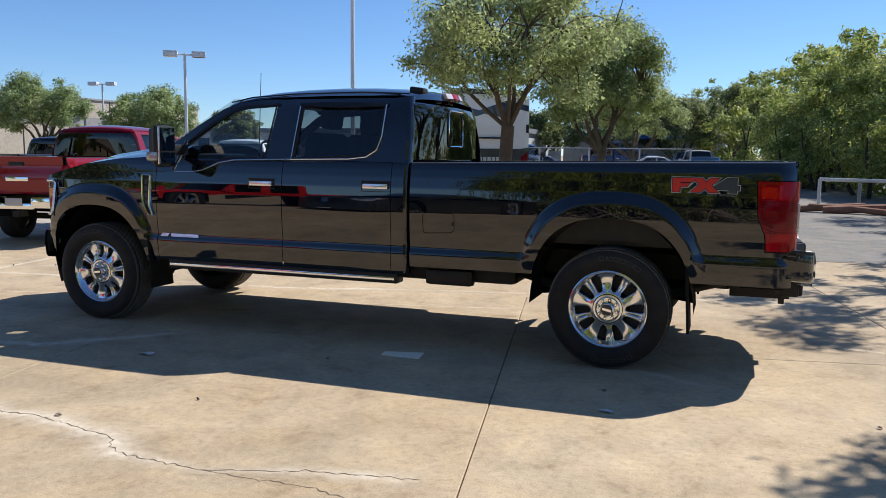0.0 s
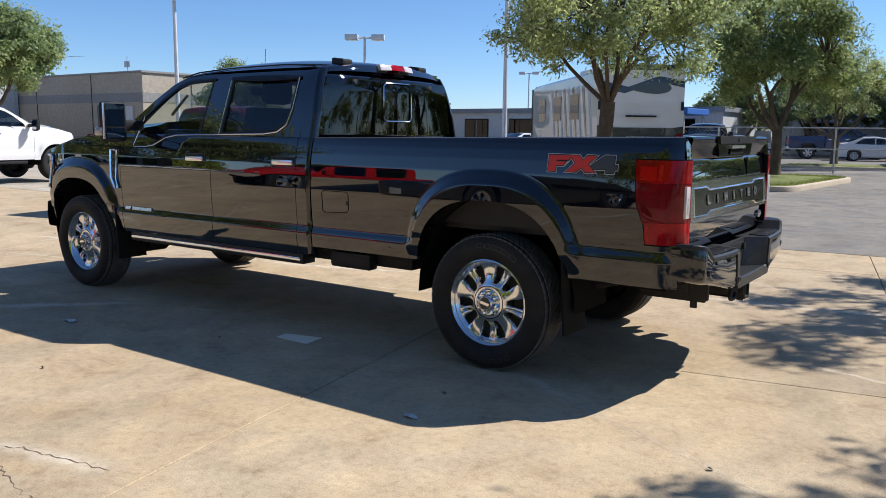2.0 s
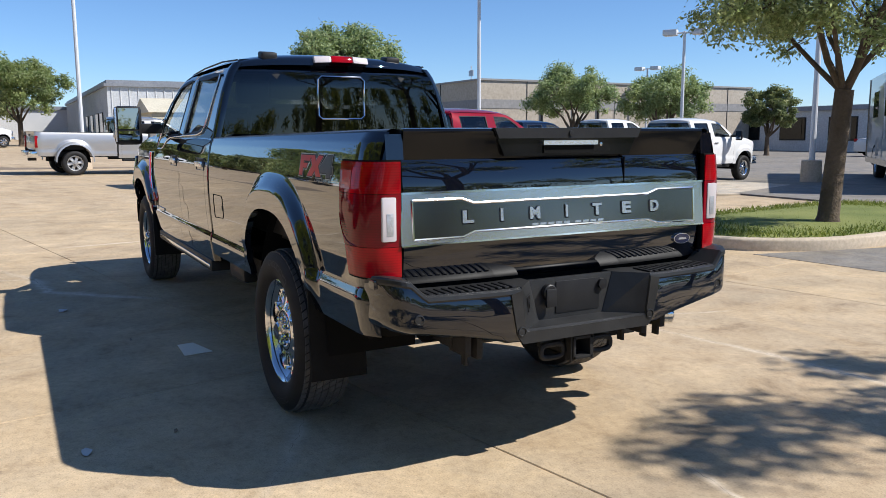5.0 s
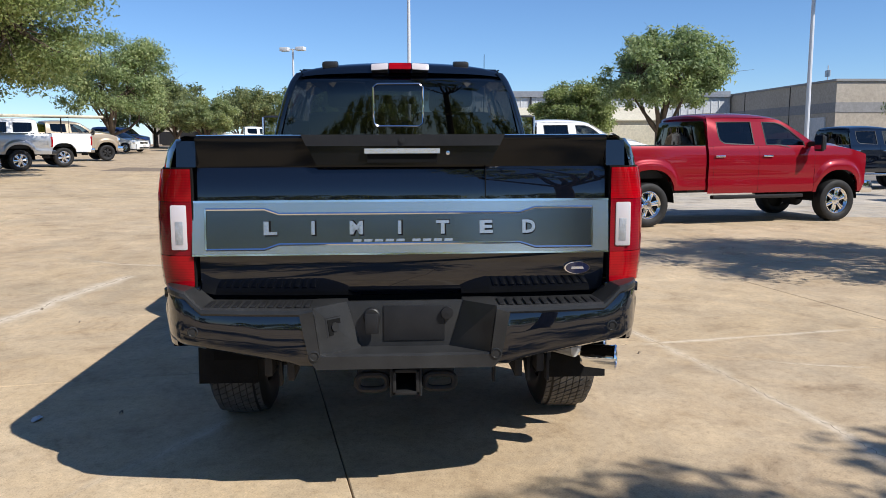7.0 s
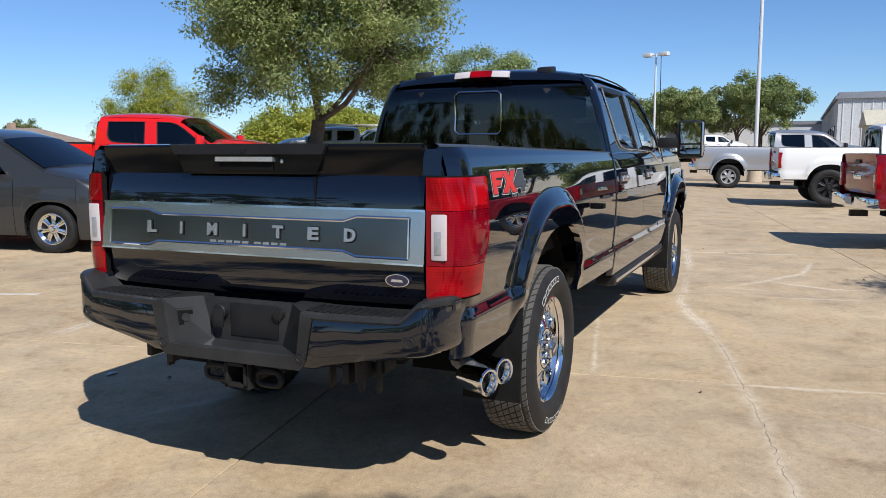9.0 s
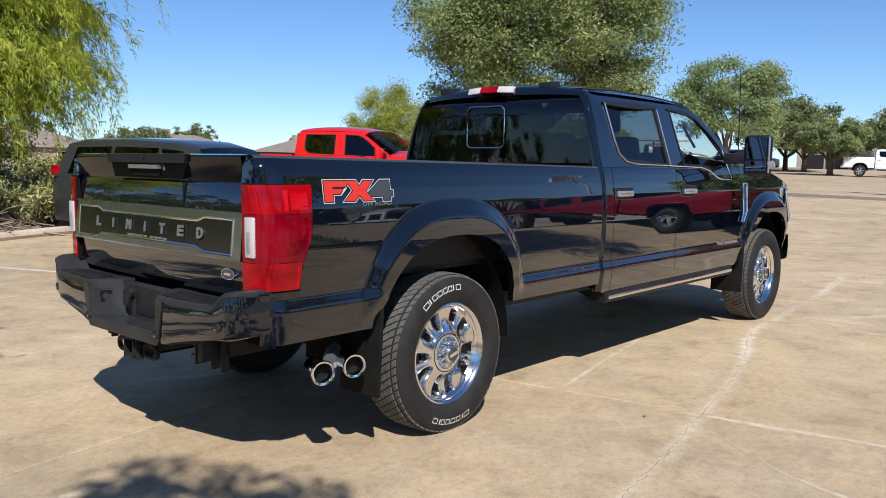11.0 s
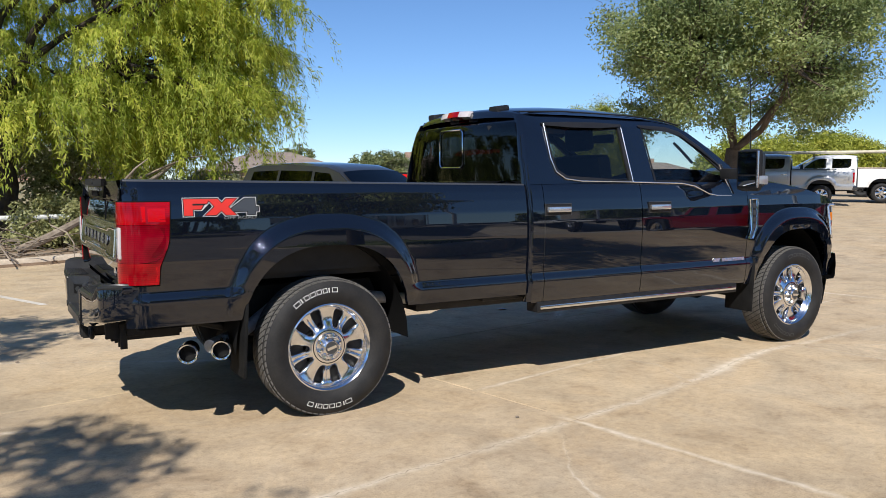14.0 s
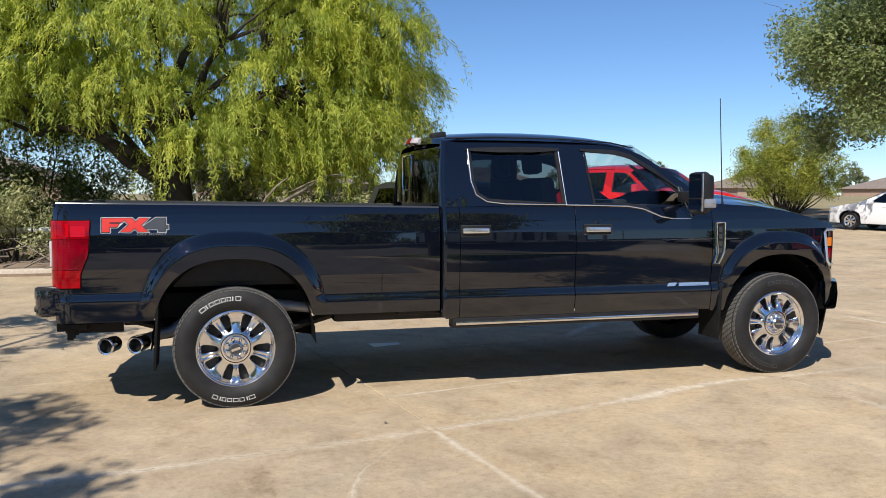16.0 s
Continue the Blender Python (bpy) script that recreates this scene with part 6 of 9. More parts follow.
tagged(part("bright_patch", bm, BRIGHT_PATCH, smooth=False), "flat bright cream patch on the concrete, toned like sunlit ground", "litter")
litter("paper_scrap", 0.15, -1.93, 0.05, PAPER, "small torn paper scrap on the concrete", 6)
for k in range(26):
    x, y = rng.uniform(-9, 4.5), rng.uniform(-7, 5)
    if abs(y) < 1.3 and -5.4 < x < 1.5:
        continue
    litter("dry_leaf", x, y, rng.uniform(0.012, 0.026), DEADWOOD, "dry brown leaf lying on the concrete", 20 + k)

# asphalt lane beyond, with its patch edge
flat("road", [(-2.55, 5.62), (0.5, 5.95), (6, 6.4), (14, 7.2), (60, 12), (60, 120), (-120, 120), (-120, 17.5), (-11.0, 17.0), (-9.6, 13.2), (-2.2, 13.0), (-2.0, 8.0)], -0.03, 0.004, ASPHALT, "worn grey asphalt lane", "road")
flat("pavement_pale", [(-11.3, 5.0), (-9.4, 13.2), (-11.0, 17.0), (-60, 17.4), (-60, 3.2)], -0.03, 0.003, CONCRETE_PALE, "pale concrete parking apron", "pavement")


# ---- kerbs, islands, verge ----
def rounded_loop(pts, r, n=5):
    out = []
    m = len(pts)
    for i in range(m):
        a, b, c = Vector(pts[i - 1]), Vector(pts[i]), Vector(pts[(i + 1) % m])
        d1, d2 = (a - b), (c - b)
        k = min(r, d1.length * 0.48, d2.length * 0.48)
        p, q = b + d1.normalized() * k, b + d2.normalized() * k
        for t in range(n + 1):
            s = t / n
            out.append(tuple(p.lerp(b, s).lerp(b.lerp(q, s), s)))
    return out


def grass_tufts(inside, count, seed, h=0.06, z=0.12):
    r = np.random.RandomState(seed)
    P = np.array(inside)
    lo, hi = P.min(0), P.max(0)
    pts = r.uniform(lo, hi, (count * 3, 2))
    n = len(inside)
    ok = np.zeros(len(pts), bool)
    for i in range(n):
        (x0, y0), (x1, y1) = inside[i - 1], inside[i]
        c = (y0 > pts[:, 1]) != (y1 > pts[:, 1])
        ok ^= c & (pts[:, 0] < (x1 - x0) * (pts[:, 1] - y0) / (y1 - y0 + 1e-12) + x0)
    pts = pts[ok][:count]
    a = r.uniform(0, 2 * np.pi, len(pts))
    w = r.uniform(0.006, 0.014, len(pts))
    hh = r.uniform(0.5, 1.3, len(pts)) * h
    lean = r.normal(0, 0.5, (len(pts), 2)) * hh[:, None]
    base = np.column_stack([pts, np.full(len(pts), z)])
    d = np.column_stack([np.cos(a) * w, np.sin(a) * w, np.zeros(len(pts))])
    tip = base + np.column_stack([lean, hh])
    V = np.stack([base - d, base + d, tip], 1).reshape(-1, 3)
    F = np.arange(len(V)).reshape(-1, 3)
    return V.tolist(), F.tolist()


def island(name, pts, r, label, seed, tufts, kerb_w=0.16, kerb_h=0.15):
    loop = rounded_loop(pts, r)
    if area2(loop) < 0:
        loop = loop[::-1]
    isl = new(name)
    isl.matrix_basis = Matrix.Translation((0, 0, rise(*pts[0])))
    tagged(isl, label, "planting island", kind="structure")
    n = len(loop)
    rows = []
    for i in range(n + 1):
        a, b, c = Vector(loop[(i - 1) % n]), Vector(loop[i % n]), Vector(loop[(i + 1) % n])
        d = (c - a).normalized()
        s = Vector((-d.y, d.x))
        q = b + s * kerb_w
        rows.append([(b.x, b.y, -0.03), (b.x, b.y, kerb_h - 0.03), (b.x + s.x * 0.012, b.y + s.y * 0.012, kerb_h - 0.008), (b.x + s.x * 0.035, b.y + s.y * 0.035, kerb_h), (q.x, q.y, kerb_h), (q.x, q.y, 0.05)])
    piece("kerb", *sheet(rows), KERB, isl, sharp=50)
    inner = []
    for i in range(n):
        a, b, c = Vector(loop[i - 1]), Vector(loop[i]), Vector(loop[(i + 1) % n])
        d = (c - a).normalized()
        inner.append(tuple(b + Vector((-d.y, d.x)) * (kerb_w - 0.02)))
    c = Vector((sum(p[0] for p in inner) / n, sum(p[1] for p in inner) / n))
    v = [(p[0], p[1], kerb_h - 0.03) for p in inner] + [(c.x + (p[0] - c.x) * 0.55, c.y + (p[1] - c.y) * 0.55, kerb_h + 0.05) for p in inner] + [(c.x, c.y, kerb_h + 0.07)]
    f = [(i, (i + 1) % n, n + (i + 1) % n, n + i) for i in range(n)] + [(n + i, n + (i + 1) % n, 2 * n) for i in range(n)]
    piece("turf", v, f, GRASS_BED, isl)
    if tufts:
        ob = piece("grass", *grass_tufts(inner, tufts, seed, z=kerb_h), BLADES, isl, smooth=False)
        tagged(ob, kind="stuff")
    return isl


island("island_1", [(-5.4, 5.9), (-3.0, 5.45), (-2.2, 6.6), (-2.35, 10.0), (-4.0, 12.4), (-6.0, 12.0)], 1.3, "grass island with a tan kerb", 3, 9000)
island("island_2", [(-4.5, 17.2), (-2.0, 16.9), (-1.5, 24.3), (-4.7, 24.2)], 1.0, "small grass island round a tree", 5, 7000)
island("island_3", [(-6.2, 33.0), (-1.4, 33.6), (-1.2, 36.6), (-6.0, 36.4)], 1.0, "small grass island round a tree", 7, 1500)
island("island_4", [(-76, -9), (-58, -8.5), (-57, -5), (-76, -5.5)], 1.5, "far grass island in the lot", 9, 0)
# planted strip on the willow side
flat("verge", [(14, -9.6), (3.0, -9.3), (-4.4, -11.4), (-12, -16.5), (-22, -21), (-120, -34), (-120, -200), (120, -200), (120, -12)], -0.03, 0.05, SOIL, "bare soil verge with dry litter", "ground")
flat("field", [(60, -22), (-8, -22), (-25, -27), (-120, -44), (-160, -260), (160, -260)], 0.0, 0.11, FIELD, "dry grass field beyond the verge", "ground")
kp = [(14, -9.65), (3.0, -9.35), (-4.4, -11.45), (-12, -16.55), (-22, -21.05), (-120, -34.05)]
rows = []
for i, p in enumerate(kp):
    a, c = Vector(kp[max(0, i - 1)]), Vector(kp[min(len(kp) - 1, i + 1)])
    d = (c - a).normalized()
    s = Vector((d.y, -d.x)) * -1
    rows.append([(p[0], p[1] + 0.02, -0.03), (p[0], p[1] + 0.01, 0.10), (p[0], p[1] - 0.02, 0.13), (p[0], p[1] - 0.17, 0.13), (p[0], p[1] - 0.17, 0.02)])
kb = part("kerb", drape(bm_of(*sheet(rows))), KERB, sharp=50)
tagged(kb, "low concrete kerb along the soil verge", "kerb", kind="structure")


# ---- trees ----
def leaf_cloud(centres, sizes, count, leaf, seed, droop=0.0, slim=0.5, shell=0.35):
    """Leaf quads scattered round clump centres."""
    r = np.random.RandomState(seed)
    C, S = np.asarray(centres, float), np.asarray(sizes, float)
    w = S[:, 0] * S[:, 1] * S[:, 2]
    w = w ** (2 / 3)
    idx = r.choice(len(C), count, p=w / w.sum())
    d = r.normal(size=(count, 3))
    d /= np.linalg.norm(d, axis=1)[:, None]
    rad = r.uniform(0, 1, count) ** (1.15 - shell) * np.where(r.uniform(0, 1, count) < 0.08, 1.25, 1.0)
    P = C[idx] + d * S[idx] * rad[:, None]
    # leaf planes face outwards and up, loosely
    nn = d * 0.75 + r.normal(size=(count, 3)) * 0.55 + np.array([0, 0, 0.45])
    nn /= np.linalg.norm(nn, axis=1)[:, None]
    ax = np.cross(nn, r.normal(size=(count, 3)))
    ax[:, 2] -= droop
    ax /= np.linalg.norm(ax, axis=1)[:, None] + 1e-9
    sd = np.cross(nn, ax)
    L = leaf * r.uniform(0.6, 1.3, count)[:, None]
    W = L * slim
    a, b = P - ax * L / 2, P + ax * L / 2
    V = np.stack([a + sd * W / 2, b, a - sd * W / 2], 1).reshape(-1, 3)
    F = np.arange(len(V)).reshape(-1, 3)
    return V, F


def cloud_mesh(name, V, F, mat):
    me = bpy.data.meshes.new(name)
    me.vertices.add(len(V))
    me.vertices.foreach_set("co", np.asarray(V, np.float32).ravel())
    me.loops.add(F.size)
    me.loops.foreach_set("vertex_index", F.astype(np.int32).ravel())
    me.polygons.add(len(F))
    me.polygons.foreach_set("loop_start", np.arange(0, F.size, F.shape[1], dtype=np.int32))
    me.materials.append(mat)
    me.update(calc_edges=True)
    return me


def limb(p0, p1, r0, r1, r, bend=0.12, n=5):
    p0, p1 = Vector(p0), Vector(p1)
    L = (p1 - p0).length
    pts = []
    off = Vector((r.gauss(0, 1), r.gauss(0, 1), r.gauss(0.3, 0.5))) * L * bend
    for i in range(n):
        t = i / (n - 1)
        pts.append(p0.lerp(p1, t) + off * math.sin(math.pi * t) + Vector((r.gauss(0, 1), r.gauss(0, 1), 0)) * 0.012 * L * (0 < i < n - 1))
    return tube(pts, [r0 + (r1 - r0) * i / (n - 1) for i in range(n)], 8 if r0 > 0.03 else 4, r0 > 0.03)


def oak(name, label, x, y, crown_r, base_z, height, trunk_r, seed, leaves, mat, leaf=0.10, lean=(0, 0), clumps=46, bark=None, squash=0.85, z=0.0, group="trees in the lot", split=0.7, limb_k=0.58, skirt=0, airy=False):
    """A spreading tree: trunk that forks into limbs, crown of leaf clumps with gaps."""
    r = random.Random(seed)
    t = thing(name, label, "tree", group, Matrix.Translation((x, y, z + rise(x, y))))
    fork = base_z * r.uniform(split - 0.08, split + 0.08)
    fx, fy = lean
    vf = [tube([(0, 0, -0.05), (0.01, 0.0, 0.12), (fx * 0.25, fy * 0.25, fork * 0.5), (fx * 0.5, fy * 0.5, fork)], [trunk_r * 1.55, trunk_r * 1.12, trunk_r, trunk_r * 0.95], 12)]
    centres, sizes = [], []
    cz = (base_z + height) / 2
    hz = (height - base_z) / 2
    for k in range(clumps if airy else 0):
        for _ in range(20):
            a, u = r.uniform(0, 2 * math.pi), r.uniform(-1, 1)
            q = r.uniform(0.35, 1.0) ** 0.5
            w = math.sqrt(1 - u * u * 0.9)
            px, py, pz = crown_r * q * w * math.cos(a), crown_r * q * w * math.sin(a), cz + hz * u * q
            if pz > base_z + 0.1 * hz * r.random() and noise.noise((px * 0.8 + seed, py * 0.8, pz * 0.8)) > -0.12:
                break
        s = crown_r * r.uniform(0.12, 0.30)
        centres.append((px + fx, py + fy, pz))
        sizes.append((s, s, s * squash * r.uniform(0.7, 1.0)))
    for k in range(0 if airy else int(clumps * 1.25) + 40):
        for _ in range(30):
            a, u = r.uniform(0, 2 * math.pi), r.uniform(-0.80, 1)
            q = r.uniform(0.12, 1.0) ** 0.42
            w = math.sqrt(1 - u * u * 0.94)
            q *= 1 + 0.27 * noise.noise((1.7 * w * math.cos(a) + seed, 1.7 * w * math.sin(a), 1.7 * u))
            px, py, pz = crown_r * q * w * math.cos(a), crown_r * q * w * math.sin(a), cz + hz * u * q
            if noise.noise((px * 2.2 / crown_r + seed, py * 2.2 / crown_r, pz * 2.2 / crown_r)) > -0.42:
                break
        s = crown_r * r.uniform(0.13, 0.29)
        centres.append((px + fx, py + fy, pz))
        sizes.append((s, s, s * squash * r.uniform(0.7, 1.0)))
    for k in range(skirt):
        a, q = r.uniform(0, 2 * math.pi), r.uniform(0.45, 0.95)
        s = crown_r * r.uniform(0.12, 0.20)
        centres.append((fx + crown_r * q * math.cos(a), fy + crown_r * q * math.sin(a), base_z + hz * r.uniform(0.15, 0.5)))
        sizes.append((s, s, s * 0.7))
    nl = 4 if skirt else 7
    tips = []
    for k in range(nl):
        a = 2 * math.pi * (k + r.uniform(-0.3, 0.3)) / nl
        rr = crown_r * r.uniform(0.35, 0.6)
        p1 = (fx + rr * math.cos(a), fy + rr * math.sin(a), base_z + (height - base_z) * r.uniform(0.25, 0.6))
        vf.append(limb((fx * 0.5, fy * 0.5, fork - 0.06), p1, trunk_r * r.uniform(limb_k - 0.12, limb_k + 0.08), trunk_r * 0.16, r))
        tips.append(p1)
    for c in centres:
        b = min(tips, key=lambda q: (Vector(q) - Vector(c)).length)
        vf.append(limb(b, (c[0], c[1], c[2]), trunk_r * 0.14, 0.010, r, 0.10, 4))
        for _ in range(1):
            e = (c[0] + r.gauss(0, 0.22) * crown_r * 0.6, c[1] + r.gauss(0, 0.22) * crown_r * 0.6, c[2] + abs(r.gauss(0.1, 0.2)) * crown_r * 0.5)
            vf.append(limb(c, e, 0.014, 0.004, r, 0.1, 3))
    piece("trunk", *join(*vf), bark or BARK, t)
    V, F = leaf_cloud(centres, sizes, leaves, leaf, seed)
    ob = new("crown", cloud_mesh("crown", V, F, mat))
    ob.parent = t
    return t


def willow(name, label, x, y, seed):
    """Spreading limbs that carry boughs: domed pads of short drooping sprays, each hung with slim leaves."""
    r = random.Random(seed)
    nr = np.random.RandomState(seed)
    t = thing(name, label, "tree", "", Matrix.Translation((x, y, 0.03)))
    vf = [tube([(0, 0, -0.1), (0.05, 0.02, 0.5), (-0.1, 0.1, 1.3), (0.0, 0.1, 2.1)], [0.52, 0.42, 0.38, 0.36], 14)]
    boughs = []
    for k in range(1200):
        if len(boughs) >= 125:
            break
        a = r.uniform(0, 2 * math.pi)
        z = r.uniform(2.2, 9.4) if k % 3 else r.uniform(2.2, 4.2)
        reach = float(np.interp(z, [2.2, 3.0, 5.0, 6.5, 8.0, 9.4], [4.8, 6.0, 6.6, 5.8, 4.1, 1.6]))
        q = reach * r.uniform(0.50, 1.0) ** 0.6
        p = Vector((q * math.cos(a), q * math.sin(a), z))
        if p.y > 1.7:
            p.y = 1.7 + (p.y - 1.7) * 0.22
        if p.z < 3.7 and p.x > -0.2:
            continue
        if p.z > 4.4 and abs(p.x + 0.9) < 0.75 and p.y > -1.5:
            continue
        if any((p - o).length < 1.0 for o in boughs):
            continue
        boughs.append(p)
    # main limbs rise from the fork, then thin branches run on to every bough
    tips = []
    for k in range(13):
        a = 2 * math.pi * (k + r.uniform(-0.3, 0.3)) / 13
        rr, zz = (r.uniform(1.6, 3.0), r.uniform(4.6, 6.6)) if k % 2 else (r.uniform(2.4, 3.8), r.uniform(2.9, 4.2))
        p1 = Vector((rr * math.cos(a), min(1.2, rr * math.sin(a)), zz))
        vf.append(limb((0, 0.1, r.uniform(1.5, 2.1)), p1, r.uniform(0.13, 0.20), 0.06, r, 0.13, 7))
        tips.append(p1)
    for p in boughs:
        b = min(tips, key=lambda o: (o - p).length)
        vf.append(limb(b, p + Vector((0, 0, 0.1)), 0.055, 0.016, r, 0.12, 5))
    piece("trunk", *join(*vf), BARK_DARK, t)
    tw, LV = [], []
    for p in boughs:
        away = Vector((p.x, p.y, 0)).normalized()
        size = r.uniform(0.80, 1.35)
        for k in range(int(46 * size)):
            a, q = r.uniform(0, 2 * math.pi), size * math.sqrt(r.random())
            o = Vector((q * math.cos(a), q * math.sin(a), 0))
            s = p + o + Vector((0, 0, 0.55 * (1 - (q / size) ** 2) + r.gauss(0, 0.08)))
            out = (o * 0.55 + away * 0.25 + Vector((r.gauss(0, 0.12), r.gauss(0, 0.12), 0))) * r.uniform(0.5, 1.1)
            L = r.uniform(0.40, 1.15) * (0.7 + 0.6 * q / size)
            pts = [s + out * math.sin(u * 1.5) + Vector((0, 0, 0.14 * math.sin(u * 3.0) - L * u ** 1.5)) for u in np.linspace(0, 1, 5)]
            if k % 5 == 0:
                tw.append(tube(pts, [0.008, 0.006, 0.005, 0.004, 0.003], 3, False))
            m = int(74 * (0.6 + L / 1.6))
            u = nr.uniform(0, 1, m)
            arr = np.array([tuple(w) for w in pts])
            knots = np.linspace(0, 1, 5)
            base = np.stack([np.interp(u, knots, arr[:, i]) for i in range(3)], 1)
            ax = nr.normal(size=(m, 3)) * 0.42 + np.array([out.x * 0.6, out.y * 0.6, -0.8])
            ax /= np.linalg.norm(ax, axis=1)[:, None]
            face = nr.normal(size=(m, 3)) * 0.55 + np.array([o.x / size + away.x * 0.4, o.y / size + away.y * 0.4, 0.7])
            sd = np.cross(ax, face)
            sd /= np.linalg.norm(sd, axis=1)[:, None] + 1e-9
            ll = nr.uniform(0.09, 0.17, m)[:, None]
            base = base + nr.normal(size=(m, 3)) * 0.05
            LV.append(np.stack([base + sd * ll * 0.12, base + ax * ll, base - sd * ll * 0.12], 1).reshape(-1, 3))
    piece("twig_mass", *join(*tw), BARK_DARK, t)
    V = np.concatenate(LV)
    F = np.arange(len(V)).reshape(-1, 3)
    ob = new("crown", cloud_mesh("crown", V, F, WILLOW_LEAF))
    ob.parent = t
    return t


def shrub(name, label, x, y, rx, ry, h, seed, leaves, mat, leaf=0.08, z=0.0, category="shrub", group="", stems=True, clumps=22, slim=0.5):
    r = random.Random(seed)
    t = thing(name, label, category, group, Matrix.Translation((x, y, z + rise(x, y))))
    cs, ss = [], []
    for k in range(clumps):
        a, q = r.uniform(0, 2 * math.pi), math.sqrt(r.random())
        pz = h * (0.15 + 0.75 * r.random() * (1 - 0.6 * q * q))
        s = 0.30 * min(rx, ry) * r.uniform(0.7, 1.3)
        cs.append((rx * q * math.cos(a), ry * q * math.sin(a), pz))
        ss.append((s, s, s * r.uniform(0.7, 1.2)))
    vf = [limb((c[0] * 0.25, c[1] * 0.25, -0.03), c, 0.03, 0.008, r, 0.1, 4) for c in cs]
    piece("branch_frame", *join(*vf), BARK_DARK, t)
    V, F = leaf_cloud(cs, ss, leaves, leaf, seed, slim=slim)
    ob = new("foliage", cloud_mesh("foliage", V, F, mat))
    ob.parent = t
    return t


oak("oak_tree", "small live oak with olive leaves on a grass island", -3.30, 7.98, 2.02, 2.05, 4.62, 0.13, 11, 46000, OAK_LEAF_OLIVE, 0.075, (0.2, 0.1), 64, z=0.15, split=0.92, limb_k=0.40)
oak("oak_tree", "dense dark live oak on a grass island", -3.7, 22.6, 2.35, 1.9, 5.9, 0.17, 12, 54000, OAK_LEAF, 0.116, (0, 0), 84, z=0.15, split=0.78)
oak("oak_tree", "olive live oak on a small grass island", -4.0, 35.0, 2.4, 1.9, 5.2, 0.16, 13, 24000, OAK_LEAF_OLIVE, 0.12, z=0.15)
oak("oak_tree", "spreading live oak with a forked trunk in the parking row", -22.6, -15.2, 4.9, 2.3, 10.0, 0.27, 14, 135000, OAK_LEAF, 0.14, (0.2, 0.9), 150, z=0.05, limb_k=0.44, split=1.0, skirt=30)
# next four stand out of view, placed by where their shade should fall
oak("oak_tree", "unseen live oak added to shade the pavement", 6.0, 6.7, 2.0, 3.4, 6.7, 0.14, 15, 8000, OAK_LEAF, 0.12, (0, 0), 40, airy=True)
oak("oak_tree", "slim unseen live oak added to shade the pavement corner", 6.0, 1.9, 1.8, 3.6, 6.6, 0.13, 33, 6500, OAK_LEAF, 0.12, (0, 0), 30, airy=True)
oak("oak_tree", "unseen live oak added to shade the lane corner", 7.9, 11.4, 2.4, 3.2, 6.6, 0.17, 34, 5500, OAK_LEAF, 0.13, (0, 0), 34, airy=True)
oak("oak_tree", "unseen live oak added to shade the lane", 9.0, 18.0, 3.0, 2.6, 7.0, 0.22, 16, 9000, OAK_LEAF, 0.15, (0, 0), 50, airy=True)
oak("oak_tree", "live oak before the metal building", -36.0, 13.2, 3.15, 2.7, 7.0, 0.22, 17, 44000, LACY_LEAF, 0.195, clumps=90)
oak("oak_tree", "round live oak beside the cream shed", -43.0, 10.3, 2.4, 1.4, 4.7, 0.18, 18, 36000, OAK_LEAF, 0.17, clumps=70)
oak("oak_tree", "live oak before the tan building", -35.2, 27.9, 2.7, 2.2, 5.4, 0.16, 19, 26000, LACY_LEAF, 0.15)
oak("oak_tree", "live oak in the lot", -29.0, 29.3, 2.4, 2.0, 4.7, 0.16, 20, 24000, LACY_LEAF, 0.15)
oak("oak_tree", "far live oak in the lot", -31, 40, 1.7, 1.6, 4.1, 0.14, 26, 16000, FAR_LEAF, 0.2)
oak("oak_tree", "far live oak in the lot", -19, 44, 2.0, 1.6, 4.2, 0.15, 27, 16000, FAR_LEAF, 0.2)
oak("mesquite_tree", "airy grey-green tree behind the parked row", -52.0, -19.4, 4.0, 2.0, 8.0, 0.20, 21, 42000, LACY_LEAF, 0.19, clumps=70)
oak("oak_tree", "live oak beyond the parked row", -62, -15.5, 2.5, 1.3, 4.2, 0.22, 22, 26000, OAK_LEAF_OLIVE, 0.24)
oak("oak_tree", "live oak beyond the parked row", -70, -20, 3.2, 1.3, 4.8, 0.22, 23, 24000, FAR_LEAF, 0.2)
oak("oak_tree", "far round live oak tree", -74, -23, 4.5, 1.6, 6.5, 0.22, 24, 16000, FAR_LEAF, 0.32)
oak("oak_tree", "far round live oak tree", -92, -17, 4.5, 1.6, 6.5, 0.22, 25, 16000, FAR_LEAF, 0.32)
oak("oak_tree", "live oak on the far island", -66, -7.2, 3.0, 2.6, 5.6, 0.2, 28, 20000, OAK_LEAF, 0.24)
oak("oak_tree", "live oak near the white building", -70, -1.0, 3.4, 2.6, 6.8, 0.2, 29, 20000, OAK_LEAF, 0.24)
oak("oak_tree", "far round live oak tree", -95, -10, 4.5, 2.0, 7.0, 0.22, 30, 16000, FAR_LEAF, 0.32)
oak("oak_tree", "far round live oak tree", -110, -22, 4.5, 1.6, 7.0, 0.22, 31, 16000, FAR_LEAF, 0.32)
oak("oak_tree", "far round live oak tree", -88, -4, 4.0, 2.0, 7.5, 0.22, 32, 16000, FAR_LEAF, 0.32)
willow("willow_tree", "large willow with hanging yellow-green foliage", 1.4, -15.4, 41)
shrub("shrub_tree", "feathery yellow-green shrub tree", -25.2, -25.4, 2.2, 2.2, 6.2, 51, 60000, BLOSSOM_LEAF, 0.12, category="tree", clumps=75, slim=0.28)
